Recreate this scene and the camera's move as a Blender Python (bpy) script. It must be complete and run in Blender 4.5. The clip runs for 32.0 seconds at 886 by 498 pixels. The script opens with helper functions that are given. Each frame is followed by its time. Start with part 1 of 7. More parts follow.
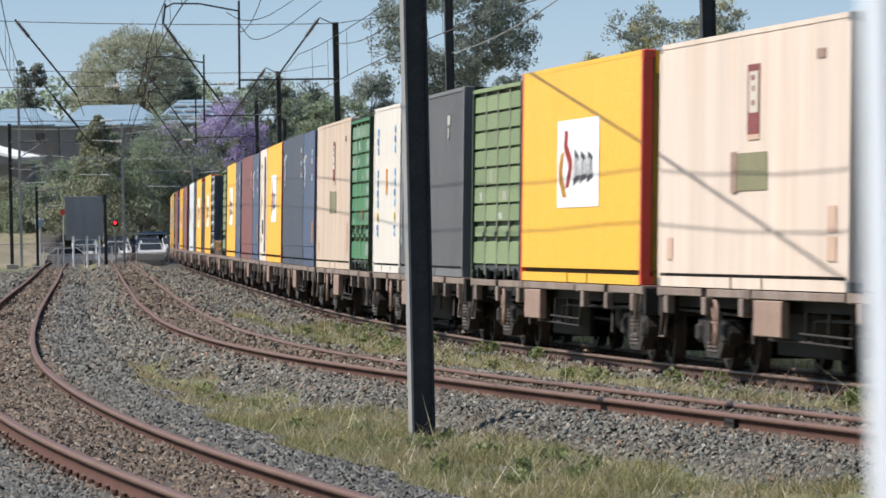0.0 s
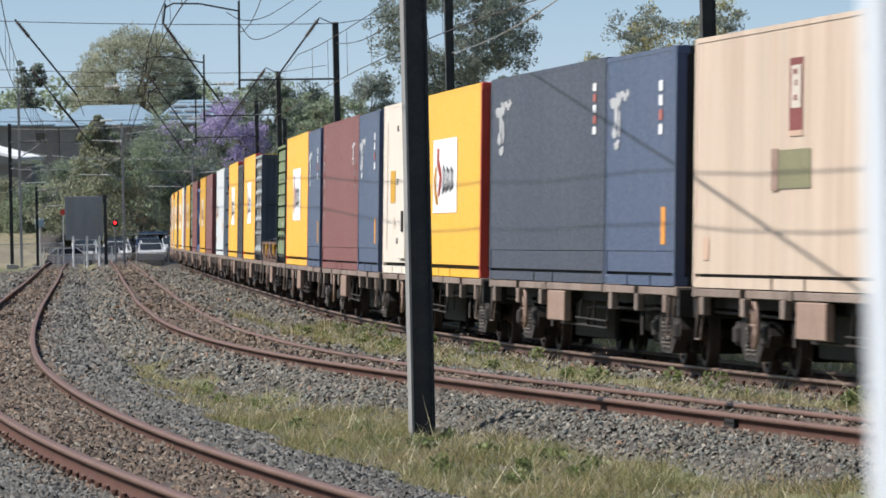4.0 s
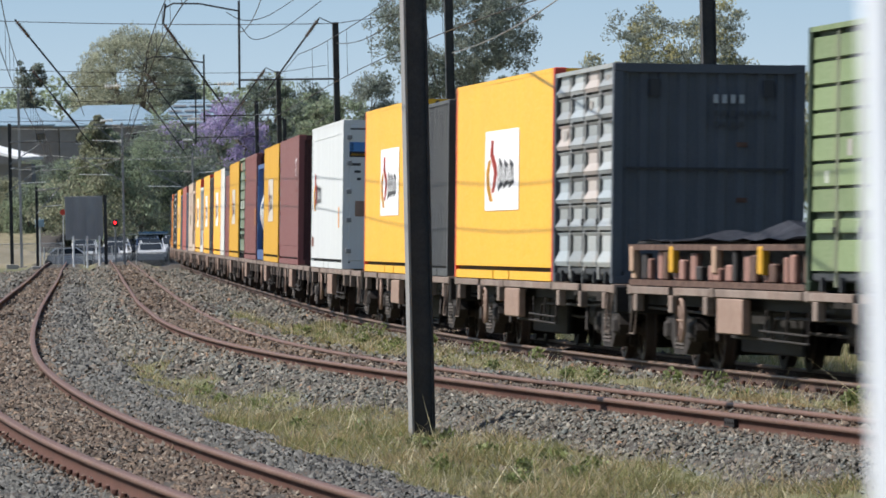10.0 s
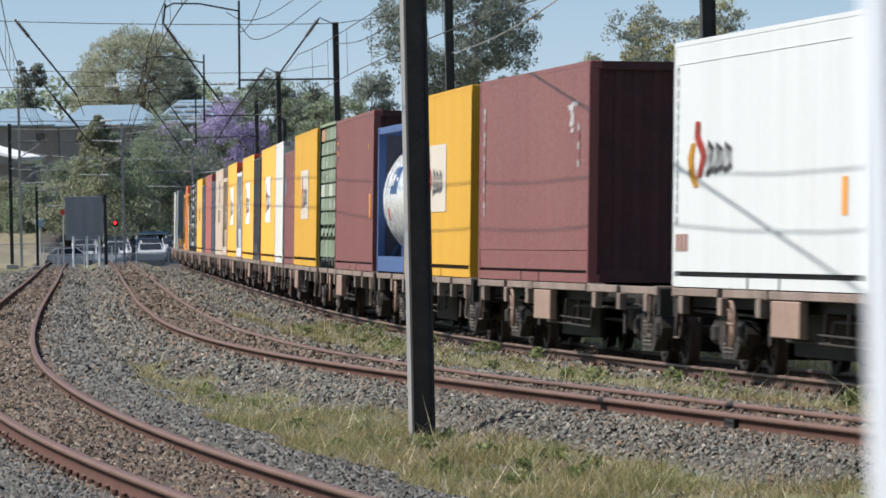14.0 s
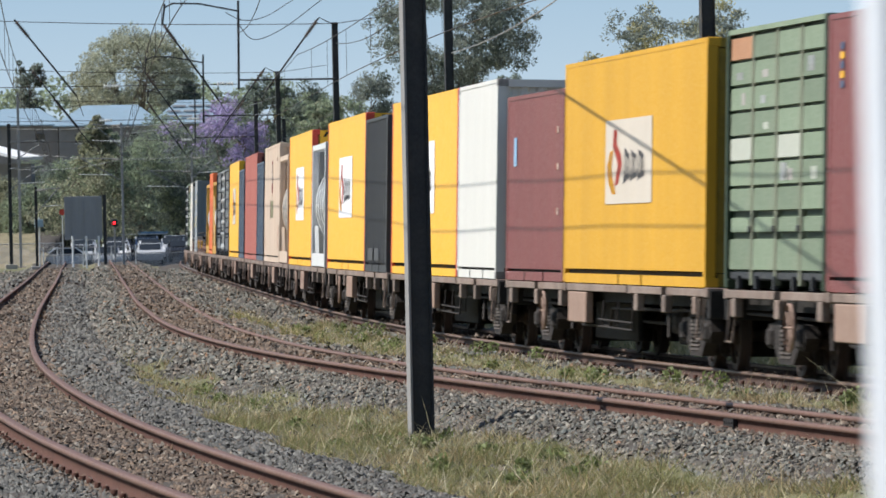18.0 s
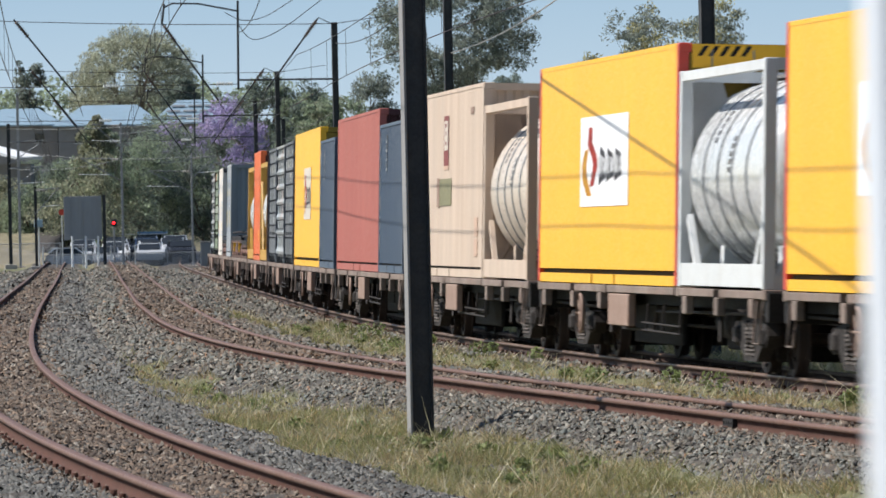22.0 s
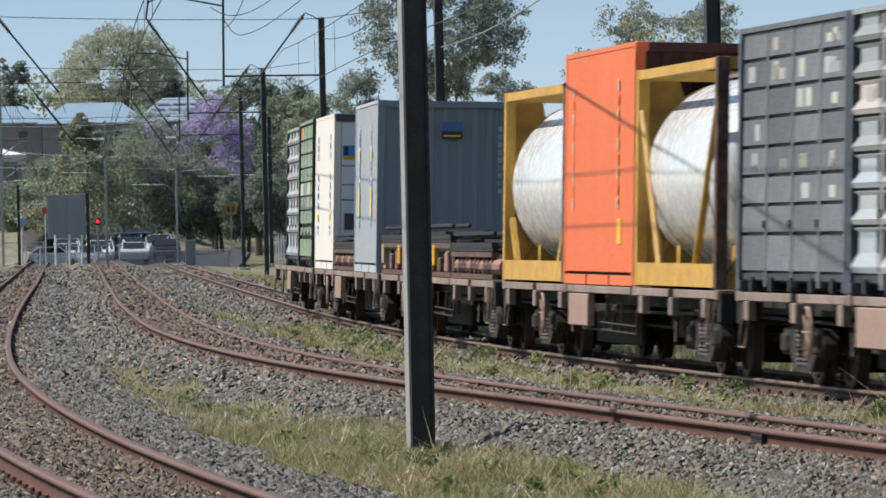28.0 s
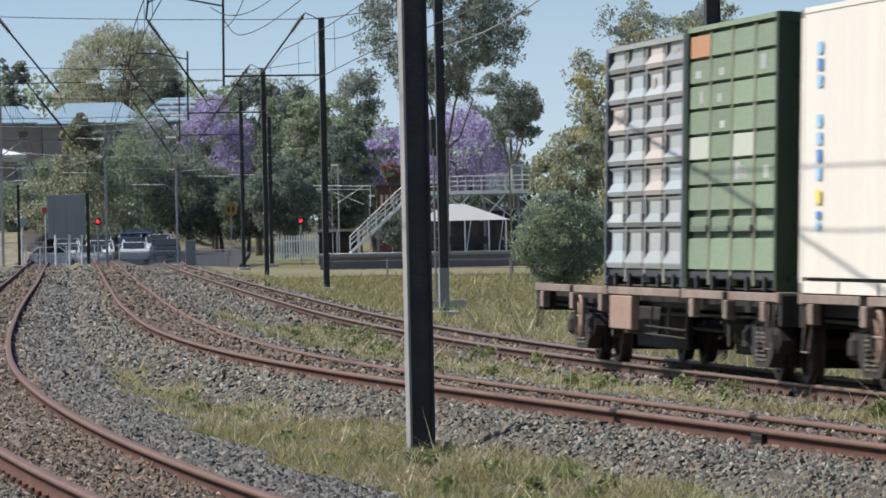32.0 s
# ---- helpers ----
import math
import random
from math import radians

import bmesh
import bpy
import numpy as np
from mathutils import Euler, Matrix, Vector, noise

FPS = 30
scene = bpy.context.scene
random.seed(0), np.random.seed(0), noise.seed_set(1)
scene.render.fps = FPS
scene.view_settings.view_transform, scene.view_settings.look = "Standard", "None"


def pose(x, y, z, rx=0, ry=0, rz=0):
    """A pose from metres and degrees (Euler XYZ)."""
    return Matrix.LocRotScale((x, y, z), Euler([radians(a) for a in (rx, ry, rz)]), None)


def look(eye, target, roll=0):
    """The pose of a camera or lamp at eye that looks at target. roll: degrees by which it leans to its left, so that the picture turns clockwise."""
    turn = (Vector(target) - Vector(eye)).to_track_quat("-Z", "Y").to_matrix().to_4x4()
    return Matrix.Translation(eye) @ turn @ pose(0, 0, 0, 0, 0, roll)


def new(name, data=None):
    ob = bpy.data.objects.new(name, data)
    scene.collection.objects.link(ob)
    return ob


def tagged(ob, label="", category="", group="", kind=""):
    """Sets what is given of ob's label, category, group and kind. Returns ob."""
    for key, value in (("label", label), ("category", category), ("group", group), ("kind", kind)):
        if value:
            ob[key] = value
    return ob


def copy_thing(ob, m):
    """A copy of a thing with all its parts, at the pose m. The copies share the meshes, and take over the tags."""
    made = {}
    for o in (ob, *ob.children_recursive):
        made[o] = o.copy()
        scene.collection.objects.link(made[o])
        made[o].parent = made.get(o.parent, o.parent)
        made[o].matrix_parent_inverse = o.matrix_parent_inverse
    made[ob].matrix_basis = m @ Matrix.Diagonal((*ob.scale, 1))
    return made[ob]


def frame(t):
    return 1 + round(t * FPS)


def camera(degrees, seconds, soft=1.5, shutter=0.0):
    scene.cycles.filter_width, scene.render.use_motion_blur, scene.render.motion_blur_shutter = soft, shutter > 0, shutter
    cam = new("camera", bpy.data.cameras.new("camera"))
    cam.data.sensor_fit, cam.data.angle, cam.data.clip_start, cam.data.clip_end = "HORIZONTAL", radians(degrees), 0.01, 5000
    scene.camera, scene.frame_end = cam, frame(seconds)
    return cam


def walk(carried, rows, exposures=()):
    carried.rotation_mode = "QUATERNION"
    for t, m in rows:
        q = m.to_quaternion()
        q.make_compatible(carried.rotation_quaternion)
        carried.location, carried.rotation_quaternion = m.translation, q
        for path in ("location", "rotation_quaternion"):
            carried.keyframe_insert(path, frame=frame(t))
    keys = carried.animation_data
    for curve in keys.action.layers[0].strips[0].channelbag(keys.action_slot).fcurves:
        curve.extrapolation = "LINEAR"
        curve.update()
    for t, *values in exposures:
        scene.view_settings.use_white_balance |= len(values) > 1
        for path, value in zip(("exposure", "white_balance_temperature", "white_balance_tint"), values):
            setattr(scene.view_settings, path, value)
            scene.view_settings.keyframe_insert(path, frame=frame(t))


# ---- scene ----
# A freight train of sixty-foot container wagons passes on a curve, seen through a long lens.
FOV = 7.539
cam = camera(FOV, 32.0, soft=1.6, shutter=0.45)
cam.data.dof.use_dof, cam.data.dof.focus_distance, cam.data.dof.aperture_fstop = True, 80.0, 22.0


def eye(x, y, pitch, yaw, roll=-1.2):
    return Matrix.Translation((x, y, 1.62)) @ pose(0, 0, 0, 90 + pitch, 0, -yaw) @ pose(0, 0, 0, 0, 0, roll)


WIDE, NEAR = (0.0, 0.0, -0.1781, 0.0), (-0.1403, 4.343, -0.1913, 0.1365)


def between(k, pan=0.0):
    a = [p + (q - p) * k for p, q in zip(WIDE, NEAR)]
    a[3] += pan
    return eye(*a)


walk(cam, [(0.0, between(0)), (14.5, between(0)), (16.5, between(0, 0.006)), (18.0, between(0, 0.006)), (18.6, between(0, 0.016)),
           (21.5, between(0, 0.016)), (22.0, between(0, 0.010)), (22.5, between(0, 0.014)), (22.7, between(0.05, 0.012)), (23.0, between(0.36, 0.008)), (23.5, between(0.80)),
           (24.0, between(0.93)), (25.0, between(1)), (32.0, between(1))])

# ---- world and sun ----
SUN_AZ, SUN_EL = -76.0, 47.0
world = bpy.data.worlds.new("world")
scene.world, world.use_nodes = world, True
wn = world.node_tree.nodes
sky = wn.new("ShaderNodeTexSky")
sky.sky_type, sky.sun_disc = "NISHITA", False
sky.sun_elevation, sky.sun_rotation = radians(SUN_EL), radians(SUN_AZ)
sky.air_density, sky.dust_density, sky.ozone_density = 1.0, 0.3, 2.0
wn["Background"].inputs["Strength"].default_value = 0.092
world.node_tree.links.new(sky.outputs[0], wn["Background"].inputs["Color"])
sun = new("sun", bpy.data.lights.new("sun", "SUN"))
sun.data.energy, sun.data.angle, sun.data.color = 5.0, radians(0.53), (1.0, 0.96, 0.91)
to_sun = Vector((math.sin(radians(SUN_AZ)) * math.cos(radians(SUN_EL)), math.cos(radians(SUN_AZ)) * math.cos(radians(SUN_EL)), math.sin(radians(SUN_EL))))
sun.matrix_world = look(to_sun * 50, (0, 0, 0))
scene.view_settings.exposure = 0.40




def sky_backdrop():
    """A far wall of pale blue summer sky, lighter towards the horizon."""
    m = bpy.data.materials.new("pale_blue_sky")
    m.use_nodes = True
    n, link = m.node_tree.nodes, m.node_tree.links.new
    n.remove(n["Principled BSDF"])
    em, tc, sp, rp = n.new("ShaderNodeEmission"), n.new("ShaderNodeTexCoord"), n.new("ShaderNodeSeparateXYZ"), n.new("ShaderNodeValToRGB")
    mr = n.new("ShaderNodeMapRange")
    mr.inputs["From Max"].default_value = 130.0
    link(tc.outputs["Object"], sp.inputs[0])
    link(sp.outputs["Z"], mr.inputs["Value"])
    link(mr.outputs[0], rp.inputs[0])
    rp.color_ramp.elements[0].color, rp.color_ramp.elements[1].color = (0.48, 0.57, 0.635, 1), (0.30, 0.425, 0.545, 1)
    link(rp.outputs[0], em.inputs["Color"])
    link(em.outputs[0], n["Material Output"].inputs["Surface"])
    me = bpy.data.meshes.new("sky_backdrop")
    me.from_pydata([(-900, 0, -20), (900, 0, -20), (900, 0, 600), (-900, 0, 600)], [], [(0, 1, 2, 3)])
    me.materials.append(m)
    ob = tagged(new("sky_backdrop", me), "clear pale blue sky above the distant trees", "sky", kind="structure")
    ob.location = (0, 3500, 0)
    ob.visible_shadow = False


sky_backdrop()


# ---- materials ----
def mat(name, color, rough=0.6, metal=0.0, var=0.25, scale=2.0, fine=40.0, bump=0.15, stain=None, amount=0.35, island=0.0, object_random=0.0, coat=0.0, streak=False):
    """Two scales of noise over a base colour, with stains, and fine relief."""
    m = bpy.data.materials.new(name)
    m.use_nodes = True
    n, link = m.node_tree.nodes, m.node_tree.links.new
    bsdf = n["Principled BSDF"]
    tex = n.new("ShaderNodeTexCoord")
    src = tex.outputs["Object"]
    if streak:
        mp = n.new("ShaderNodeMapping")
        mp.inputs["Scale"].default_value = (1.0, 1.0, 0.12)
        link(src, mp.inputs["Vector"])
        src = mp.outputs[0]

    def noise_at(s, detail=5.0, v=None):
        t = n.new("ShaderNodeTexNoise")
        t.inputs["Scale"].default_value, t.inputs["Detail"].default_value, t.inputs["Roughness"].default_value = s, detail, 0.62
        link(v or src, t.inputs["Vector"])
        return t.outputs["Fac"]

    def ramp(fac, lo, hi):
        r = n.new("ShaderNodeMapRange")
        r.inputs["From Min"].default_value, r.inputs["From Max"].default_value = lo, hi
        link(fac, r.inputs["Value"])
        return r.outputs[0]

    def mix(fac, a, b, mode="MIX"):
        x = n.new("ShaderNodeMix")
        x.data_type, x.blend_type = "RGBA", mode
        for sock, val in ((x.inputs[0], fac), (x.inputs[6], a), (x.inputs[7], b)):
            if isinstance(val, (int, float)):
                sock.default_value = val
            elif isinstance(val, tuple):
                sock.default_value = (*val[:3], 1)
            else:
                link(val, sock)
        return x.outputs[2]

    dark = tuple(c * (1 - var) for c in color)
    light = tuple(min(1, c * (1 + var * 0.6)) for c in color)
    big = ramp(noise_at(scale), 0.32, 0.68)
    small = ramp(noise_at(fine, 3.0, tex.outputs["Object"]), 0.3, 0.7)
    col = mix(big, dark, light)
    col = mix(small, col, mix(0.12 if streak else 0.5, col, (*dark,)), "MIX")
    if stain:
        s = n.new("ShaderNodeMath")
        s.operation = "MULTIPLY"
        s.inputs[1].default_value = amount
        link(ramp(noise_at(scale * (1.6 if streak else 2.7), 8.0), 0.46, 0.74), s.inputs[0])
        col = mix(s.outputs[0], col, stain)
    if island or object_random:
        g = n.new("ShaderNodeNewGeometry") if island else n.new("ShaderNodeObjectInfo")
        rnd = g.outputs["Random Per Island"] if island else g.outputs["Random"]
        k = island or object_random
        hsv = n.new("ShaderNodeHueSaturation")
        r = n.new("ShaderNodeMapRange")
        r.inputs["To Min"].default_value, r.inputs["To Max"].default_value = 1 - k, 1 + k
        link(rnd, r.inputs["Value"])
        link(r.outputs[0], hsv.inputs["Value"])
        link(col, hsv.inputs["Color"])
        col = hsv.outputs[0]
    link(col, bsdf.inputs["Base Color"])
    rr = n.new("ShaderNodeMapRange")
    rr.inputs["To Min"].default_value, rr.inputs["To Max"].default_value = max(0.03, rough - 0.12), min(1.0, rough + 0.15)
    link(small, rr.inputs["Value"])
    link(rr.outputs[0], bsdf.inputs["Roughness"])
    bsdf.inputs["Metallic"].default_value = metal
    bsdf.inputs["Specular IOR Level"].default_value = 0.5 if rough < 0.5 else 0.25
    bsdf.inputs["Coat Weight"].default_value = coat
    if streak:                 # shallow dents in the sheet instead of grain
        b = n.new("ShaderNodeBump")
        b.inputs["Strength"].default_value, b.inputs["Distance"].default_value = 0.22, 0.03
        link(noise_at(1.3, 2.0, tex.outputs["Object"]), b.inputs["Height"])
        link(b.outputs[0], bsdf.inputs["Normal"])
    elif bump:
        b = n.new("ShaderNodeBump")
        b.inputs["Strength"].default_value, b.inputs["Distance"].default_value = bump, 0.01
        link(small, b.inputs["Height"])
        link(b.outputs[0], bsdf.inputs["Normal"])
    return m


def leaf_mat(name, color, var=0.42, through_light=0.55):
    m = mat(name, color, 0.55, 0, 0.2, 0.5, 6.0, 0.0, island=var)
    n, link = m.node_tree.nodes, m.node_tree.links.new
    bsdf, out = n["Principled BSDF"], n["Material Output"]
    tr = n.new("ShaderNodeBsdfTranslucent")
    link(bsdf.inputs["Base Color"].links[0].from_socket, tr.inputs["Color"])
    mx = n.new("ShaderNodeMixShader")
    mx.inputs[0].default_value = through_light
    link(bsdf.outputs[0], mx.inputs[1])
    link(tr.outputs[0], mx.inputs[2])
    link(mx.outputs[0], out.inputs["Surface"])
    return m


def stone_mat(name, colors, stain):
    """Crushed stone: every chip takes one of several rock colours, with dust over all."""
    m = mat(name, (0.14, 0.13, 0.12), 0.95, 0, 0.25, 8.0, 60, 0.4)
    n, link = m.node_tree.nodes, m.node_tree.links.new
    bsdf = n["Principled BSDF"]
    geo, ramp_, tc = n.new("ShaderNodeNewGeometry"), n.new("ShaderNodeValToRGB"), n.new("ShaderNodeTexCoord")
    ramp_.color_ramp.interpolation = "CONSTANT"
    while len(ramp_.color_ramp.elements) < len(colors):
        ramp_.color_ramp.elements.new(0.5)
    total, at = sum(c[0] for c in colors), 0.0
    for el, (share, col) in zip(ramp_.color_ramp.elements, colors):
        el.position, el.color = at / total, (*col, 1)
        at += share
    link(geo.outputs["Random Per Island"], ramp_.inputs[0])
    patch = n.new("ShaderNodeTexNoise")
    patch.inputs["Scale"].default_value, patch.inputs["Detail"].default_value = 0.9, 5.0
    link(tc.outputs["Object"], patch.inputs["Vector"])
    mr = n.new("ShaderNodeMapRange")
    mr.inputs["From Min"].default_value, mr.inputs["From Max"].default_value, mr.inputs["To Max"].default_value = 0.42, 0.68, 0.55
    link(patch.outputs["Fac"], mr.inputs["Value"])
    mx = n.new("ShaderNodeMix")
    mx.data_type, mx.blend_type = "RGBA", "MIX"
    link(mr.outputs[0], mx.inputs[0])
    link(ramp_.outputs[0], mx.inputs[6])
    mx.inputs[7].default_value = (*stain, 1)
    link(mx.outputs[2], bsdf.inputs["Base Color"])
    return m


def glow_mat(name, color, strength):
    m = bpy.data.materials.new(name)
    m.use_nodes = True
    b = m.node_tree.nodes["Principled BSDF"]
    b.inputs["Base Color"].default_value = (*color, 1)
    b.inputs["Emission Color"].default_value = (*color, 1)
    b.inputs["Emission Strength"].default_value = strength
    return m


RUST = (0.16, 0.075, 0.045)
DIRT = (0.17, 0.12, 0.085)
M = {
    "yellow": mat("yellow_paint", (0.83, 0.43, 0.011), 0.42, 0, 0.05, 0.6, 30, 0.015, (0.55, 0.33, 0.05), 0.12, streak=True),
    "old_yellow": mat("faded_yellow_paint", (0.58, 0.31, 0.022), 0.55, 0, 0.10, 0.7, 30, 0.02, (0.45, 0.25, 0.04), 0.15, streak=True),
    "red": mat("red_paint", (0.62, 0.055, 0.03), 0.45, 0, 0.15, 1.5, 30, 0.05, RUST, 0.2),
    "tan": mat("weathered_cream_paint", (0.66, 0.54, 0.45), 0.6, 0, 0.14, 0.8, 30, 0.015, (0.50, 0.33, 0.19), 0.42, streak=True),
    "white": mat("white_paint", (0.640, 0.630, 0.586), 0.45, 0, 0.05, 0.8, 30, 0.015, (0.50, 0.45, 0.38), 0.18, streak=True),
    "cream_white": mat("off_white_paint", (0.65, 0.60, 0.535), 0.5, 0, 0.06, 0.8, 30, 0.015, (0.45, 0.36, 0.25), 0.25, streak=True),
    "grey": mat("dark_grey_paint", (0.135, 0.135, 0.14), 0.5, 0, 0.12, 0.8, 30, 0.015, (0.22, 0.20, 0.18), 0.25, streak=True),
    "black": mat("black_paint", (0.035, 0.037, 0.042), 0.5, 0, 0.2, 1.0, 30, 0.015, (0.10, 0.09, 0.08), 0.25, streak=True),
    "light_grey": mat("light_grey_paint", (0.37, 0.39, 0.40), 0.5, 0, 0.08, 0.8, 30, 0.015, (0.26, 0.22, 0.18), 0.3, streak=True),
    "slate": mat("slate_grey_paint", (0.055, 0.058, 0.064), 0.5, 0, 0.10, 0.8, 30, 0.015, (0.22, 0.19, 0.16), 0.3, streak=True),
    "navy": mat("navy_paint", (0.042, 0.066, 0.135), 0.45, 0, 0.12, 0.8, 30, 0.015, (0.16, 0.13, 0.12), 0.22, streak=True),
    "dark_navy": mat("dark_navy_paint", (0.027, 0.034, 0.064), 0.45, 0, 0.12, 0.8, 30, 0.015, (0.14, 0.12, 0.12), 0.25, streak=True),
    "dull_blue": mat("dull_blue_paint", (0.066, 0.094, 0.136), 0.5, 0, 0.12, 0.8, 30, 0.015, (0.20, 0.17, 0.15), 0.3, streak=True),
    "maroon": mat("maroon_paint", (0.18, 0.045, 0.043), 0.48, 0, 0.12, 0.8, 30, 0.015, (0.22, 0.11, 0.08), 0.3, streak=True),
    "salmon": mat("faded_red_paint", (0.37, 0.112, 0.09), 0.55, 0, 0.10, 0.8, 30, 0.015, (0.34, 0.17, 0.12), 0.3, streak=True),
    "orange": mat("orange_paint", (0.64, 0.138, 0.046), 0.5, 0, 0.08, 0.8, 30, 0.015, (0.45, 0.14, 0.06), 0.25, streak=True),
    "green": mat("olive_green_paint", (0.195, 0.255, 0.125), 0.55, 0, 0.15, 1.2, 30, 0.06, (0.25, 0.22, 0.14), 0.3, object_random=0.14),
    "mint": mat("pale_green_paint", (0.195, 0.25, 0.168), 0.55, 0, 0.15, 1.2, 30, 0.06, (0.25, 0.24, 0.18), 0.35, object_random=0.16),
    "bright_green": mat("bright_green_paint", (0.040, 0.18, 0.075), 0.5, 0, 0.15, 1.2, 30, 0.06, (0.16, 0.20, 0.11), 0.3, object_random=0.14),
    "silver": mat("silver_grey_paint", (0.36, 0.38, 0.375), 0.45, 0.1, 0.2, 1.2, 30, 0.06, (0.42, 0.30, 0.22), 0.35, object_random=0.25),
    "panel_grey": mat("charcoal_panel_paint", (0.115, 0.12, 0.13), 0.5, 0, 0.2, 1.2, 30, 0.06, (0.25, 0.24, 0.22), 0.3, object_random=0.3),
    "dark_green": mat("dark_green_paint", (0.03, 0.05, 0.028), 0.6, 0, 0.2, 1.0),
    "tank": mat("tank_white_paint", (0.64, 0.64, 0.63), 0.24, 0.15, 0.05, 0.8, 6, 0.0, (0.45, 0.40, 0.33), 0.2),
    "straw": leaf_mat("pale_seeding_straw", (0.46, 0.41, 0.27), 0.4, 0.3),
    "tan_tank": mat("cream_tank_paint", (0.60, 0.51, 0.42), 0.35, 0, 0.08, 0.8, 6, 0.0, (0.36, 0.25, 0.16), 0.4),
    "blue_frame": mat("blue_frame_paint", (0.05, 0.10, 0.24), 0.5, 0, 0.12, 1.5),
    "yellow_frame": mat("yellow_frame_paint", (0.52, 0.30, 0.06), 0.55, 0, 0.2, 1.5, 30, 0.06, RUST, 0.5),
    "deck": mat("wagon_deck_steel", (0.255, 0.20, 0.168), 0.8, 0.0, 0.45, 0.9, 30, 0.1, RUST, 0.5),
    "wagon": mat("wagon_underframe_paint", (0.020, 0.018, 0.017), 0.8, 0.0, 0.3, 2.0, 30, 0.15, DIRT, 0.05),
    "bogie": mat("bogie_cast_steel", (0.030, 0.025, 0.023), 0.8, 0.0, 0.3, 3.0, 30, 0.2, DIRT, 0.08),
    "spring": mat("coil_spring_steel", (0.17, 0.145, 0.13), 0.6, 0.1, 0.2, 6.0),
    "wheel": mat("wheel_steel", (0.042, 0.034, 0.031), 0.65, 0.1, 0.25, 5.0, 40, 0.1, RUST, 0.4),
    "tread": mat("worn_wheel_tread", (0.50, 0.48, 0.46), 0.25, 0.9, 0.1, 5.0),
    "box": mat("dusty_brown_equipment_box", (0.30, 0.205, 0.16), 0.7, 0, 0.12, 1.5, 30, 0.1, RUST, 0.4),
    "rack": mat("rusted_flatrack_steel", (0.105, 0.060, 0.046), 0.75, 0.2, 0.3, 2.5, 30, 0.2, (0.30, 0.20, 0.15), 0.5),
    "rack_dark": mat("dark_flatrack_steel", (0.034, 0.031, 0.031), 0.7, 0.2, 0.3, 2.5, 30, 0.2, RUST, 0.15),
    "timber_block": mat("pale_timber_block", (0.40, 0.27, 0.19), 0.8, 0, 0.2, 4.0),
    "sign_white": mat("white_sign_vinyl", (0.80, 0.80, 0.80), 0.5, 0, 0.04, 1.0, 30, 0.0, (0.55, 0.52, 0.48), 0.12),
    "sign_black": mat("black_sign_vinyl", (0.03, 0.03, 0.035), 0.5, 0, 0.1, 2.0, 30, 0.0),
    "deep_blue": mat("deep_blue_sign_vinyl", (0.075, 0.22, 0.50), 0.5, 0, 0.1, 2.0, 30, 0.0),
    "sign_yellow": mat("lemon_sign_vinyl", (0.72, 0.55, 0.09), 0.5, 0, 0.1, 2.0, 30, 0.0),
    "sign_blue": mat("blue_sign_vinyl", (0.25, 0.46, 0.66), 0.5, 0, 0.1, 2.0, 30, 0.0),
    "sign_green": mat("green_patch_vinyl", (0.22, 0.205, 0.115), 0.6, 0, 0.15, 2.0, 30, 0.0),
    "sign_maroon": mat("maroon_sign_vinyl", (0.22, 0.06, 0.055), 0.6, 0, 0.15, 2.0, 30, 0.0),
    "sign_orange": mat("orange_sign_vinyl", (0.75, 0.30, 0.04), 0.5, 0, 0.1, 2.0, 30, 0.0),
    "steel": mat("galvanised_casting", (0.28, 0.27, 0.26), 0.5, 0.6, 0.2, 5.0, 40, 0.1, RUST, 0.3),
    "rail_rust": mat("rusted_rail_steel", (0.080, 0.034, 0.023), 0.9, 0.0, 0.25, 1.5, 50, 0.2, (0.10, 0.05, 0.035), 0.5),
    "rail_top": mat("dull_rail_head", (0.160, 0.092, 0.068), 0.55, 0.05, 0.2, 1.5, 50, 0.1, RUST, 0.5),
    "rail_used": mat("dark_running_rail", (0.062, 0.036, 0.027), 0.75, 0.05, 0.25, 1.5, 50, 0.15, RUST, 0.4),
    "rail_shine": mat("dull_running_rail_head", (0.16, 0.105, 0.08), 0.5, 0.15, 0.1, 1.5, 50, 0.05),
    "sleeper": mat("weathered_timber_sleeper", (0.15, 0.11, 0.085), 0.9, 0, 0.3, 3.0, 40, 0.3, (0.07, 0.05, 0.04), 0.5, object_random=0.2),
    "ballast": stone_mat("grey_ballast_stone", ((4, (0.064, 0.059, 0.052)), (5, (0.144, 0.140, 0.122)), (4, (0.202, 0.194, 0.169)), (3, (0.150, 0.161, 0.147)), (3, (0.211, 0.172, 0.133)), (2, (0.312, 0.288, 0.244)), (0.4, (0.277, 0.160, 0.097))), (0.128, 0.111, 0.089)),
    "ballast_blue": stone_mat("cool_grey_crushed_stone", ((4, (0.118, 0.117, 0.109)), (4, (0.165, 0.163, 0.152)), (3, (0.068, 0.068, 0.064)), (2, (0.225, 0.220, 0.200)), (1, (0.160, 0.128, 0.102))), (0.125, 0.120, 0.108)),
    "ballast_rust": stone_mat("rust_stained_ballast_stone", ((4, (0.058, 0.046, 0.037)), (5, (0.133, 0.102, 0.080)), (4, (0.177, 0.140, 0.111)), (2, (0.160, 0.150, 0.133)), (2, (0.235, 0.169, 0.122)), (1, (0.326, 0.277, 0.222))), (0.111, 0.076, 0.055)),
    "mast": mat("weathered_dark_mast_steel", (0.040, 0.043, 0.047), 0.6, 0.2, 0.25, 1.2, 30, 0.1, (0.09, 0.08, 0.075), 0.4),
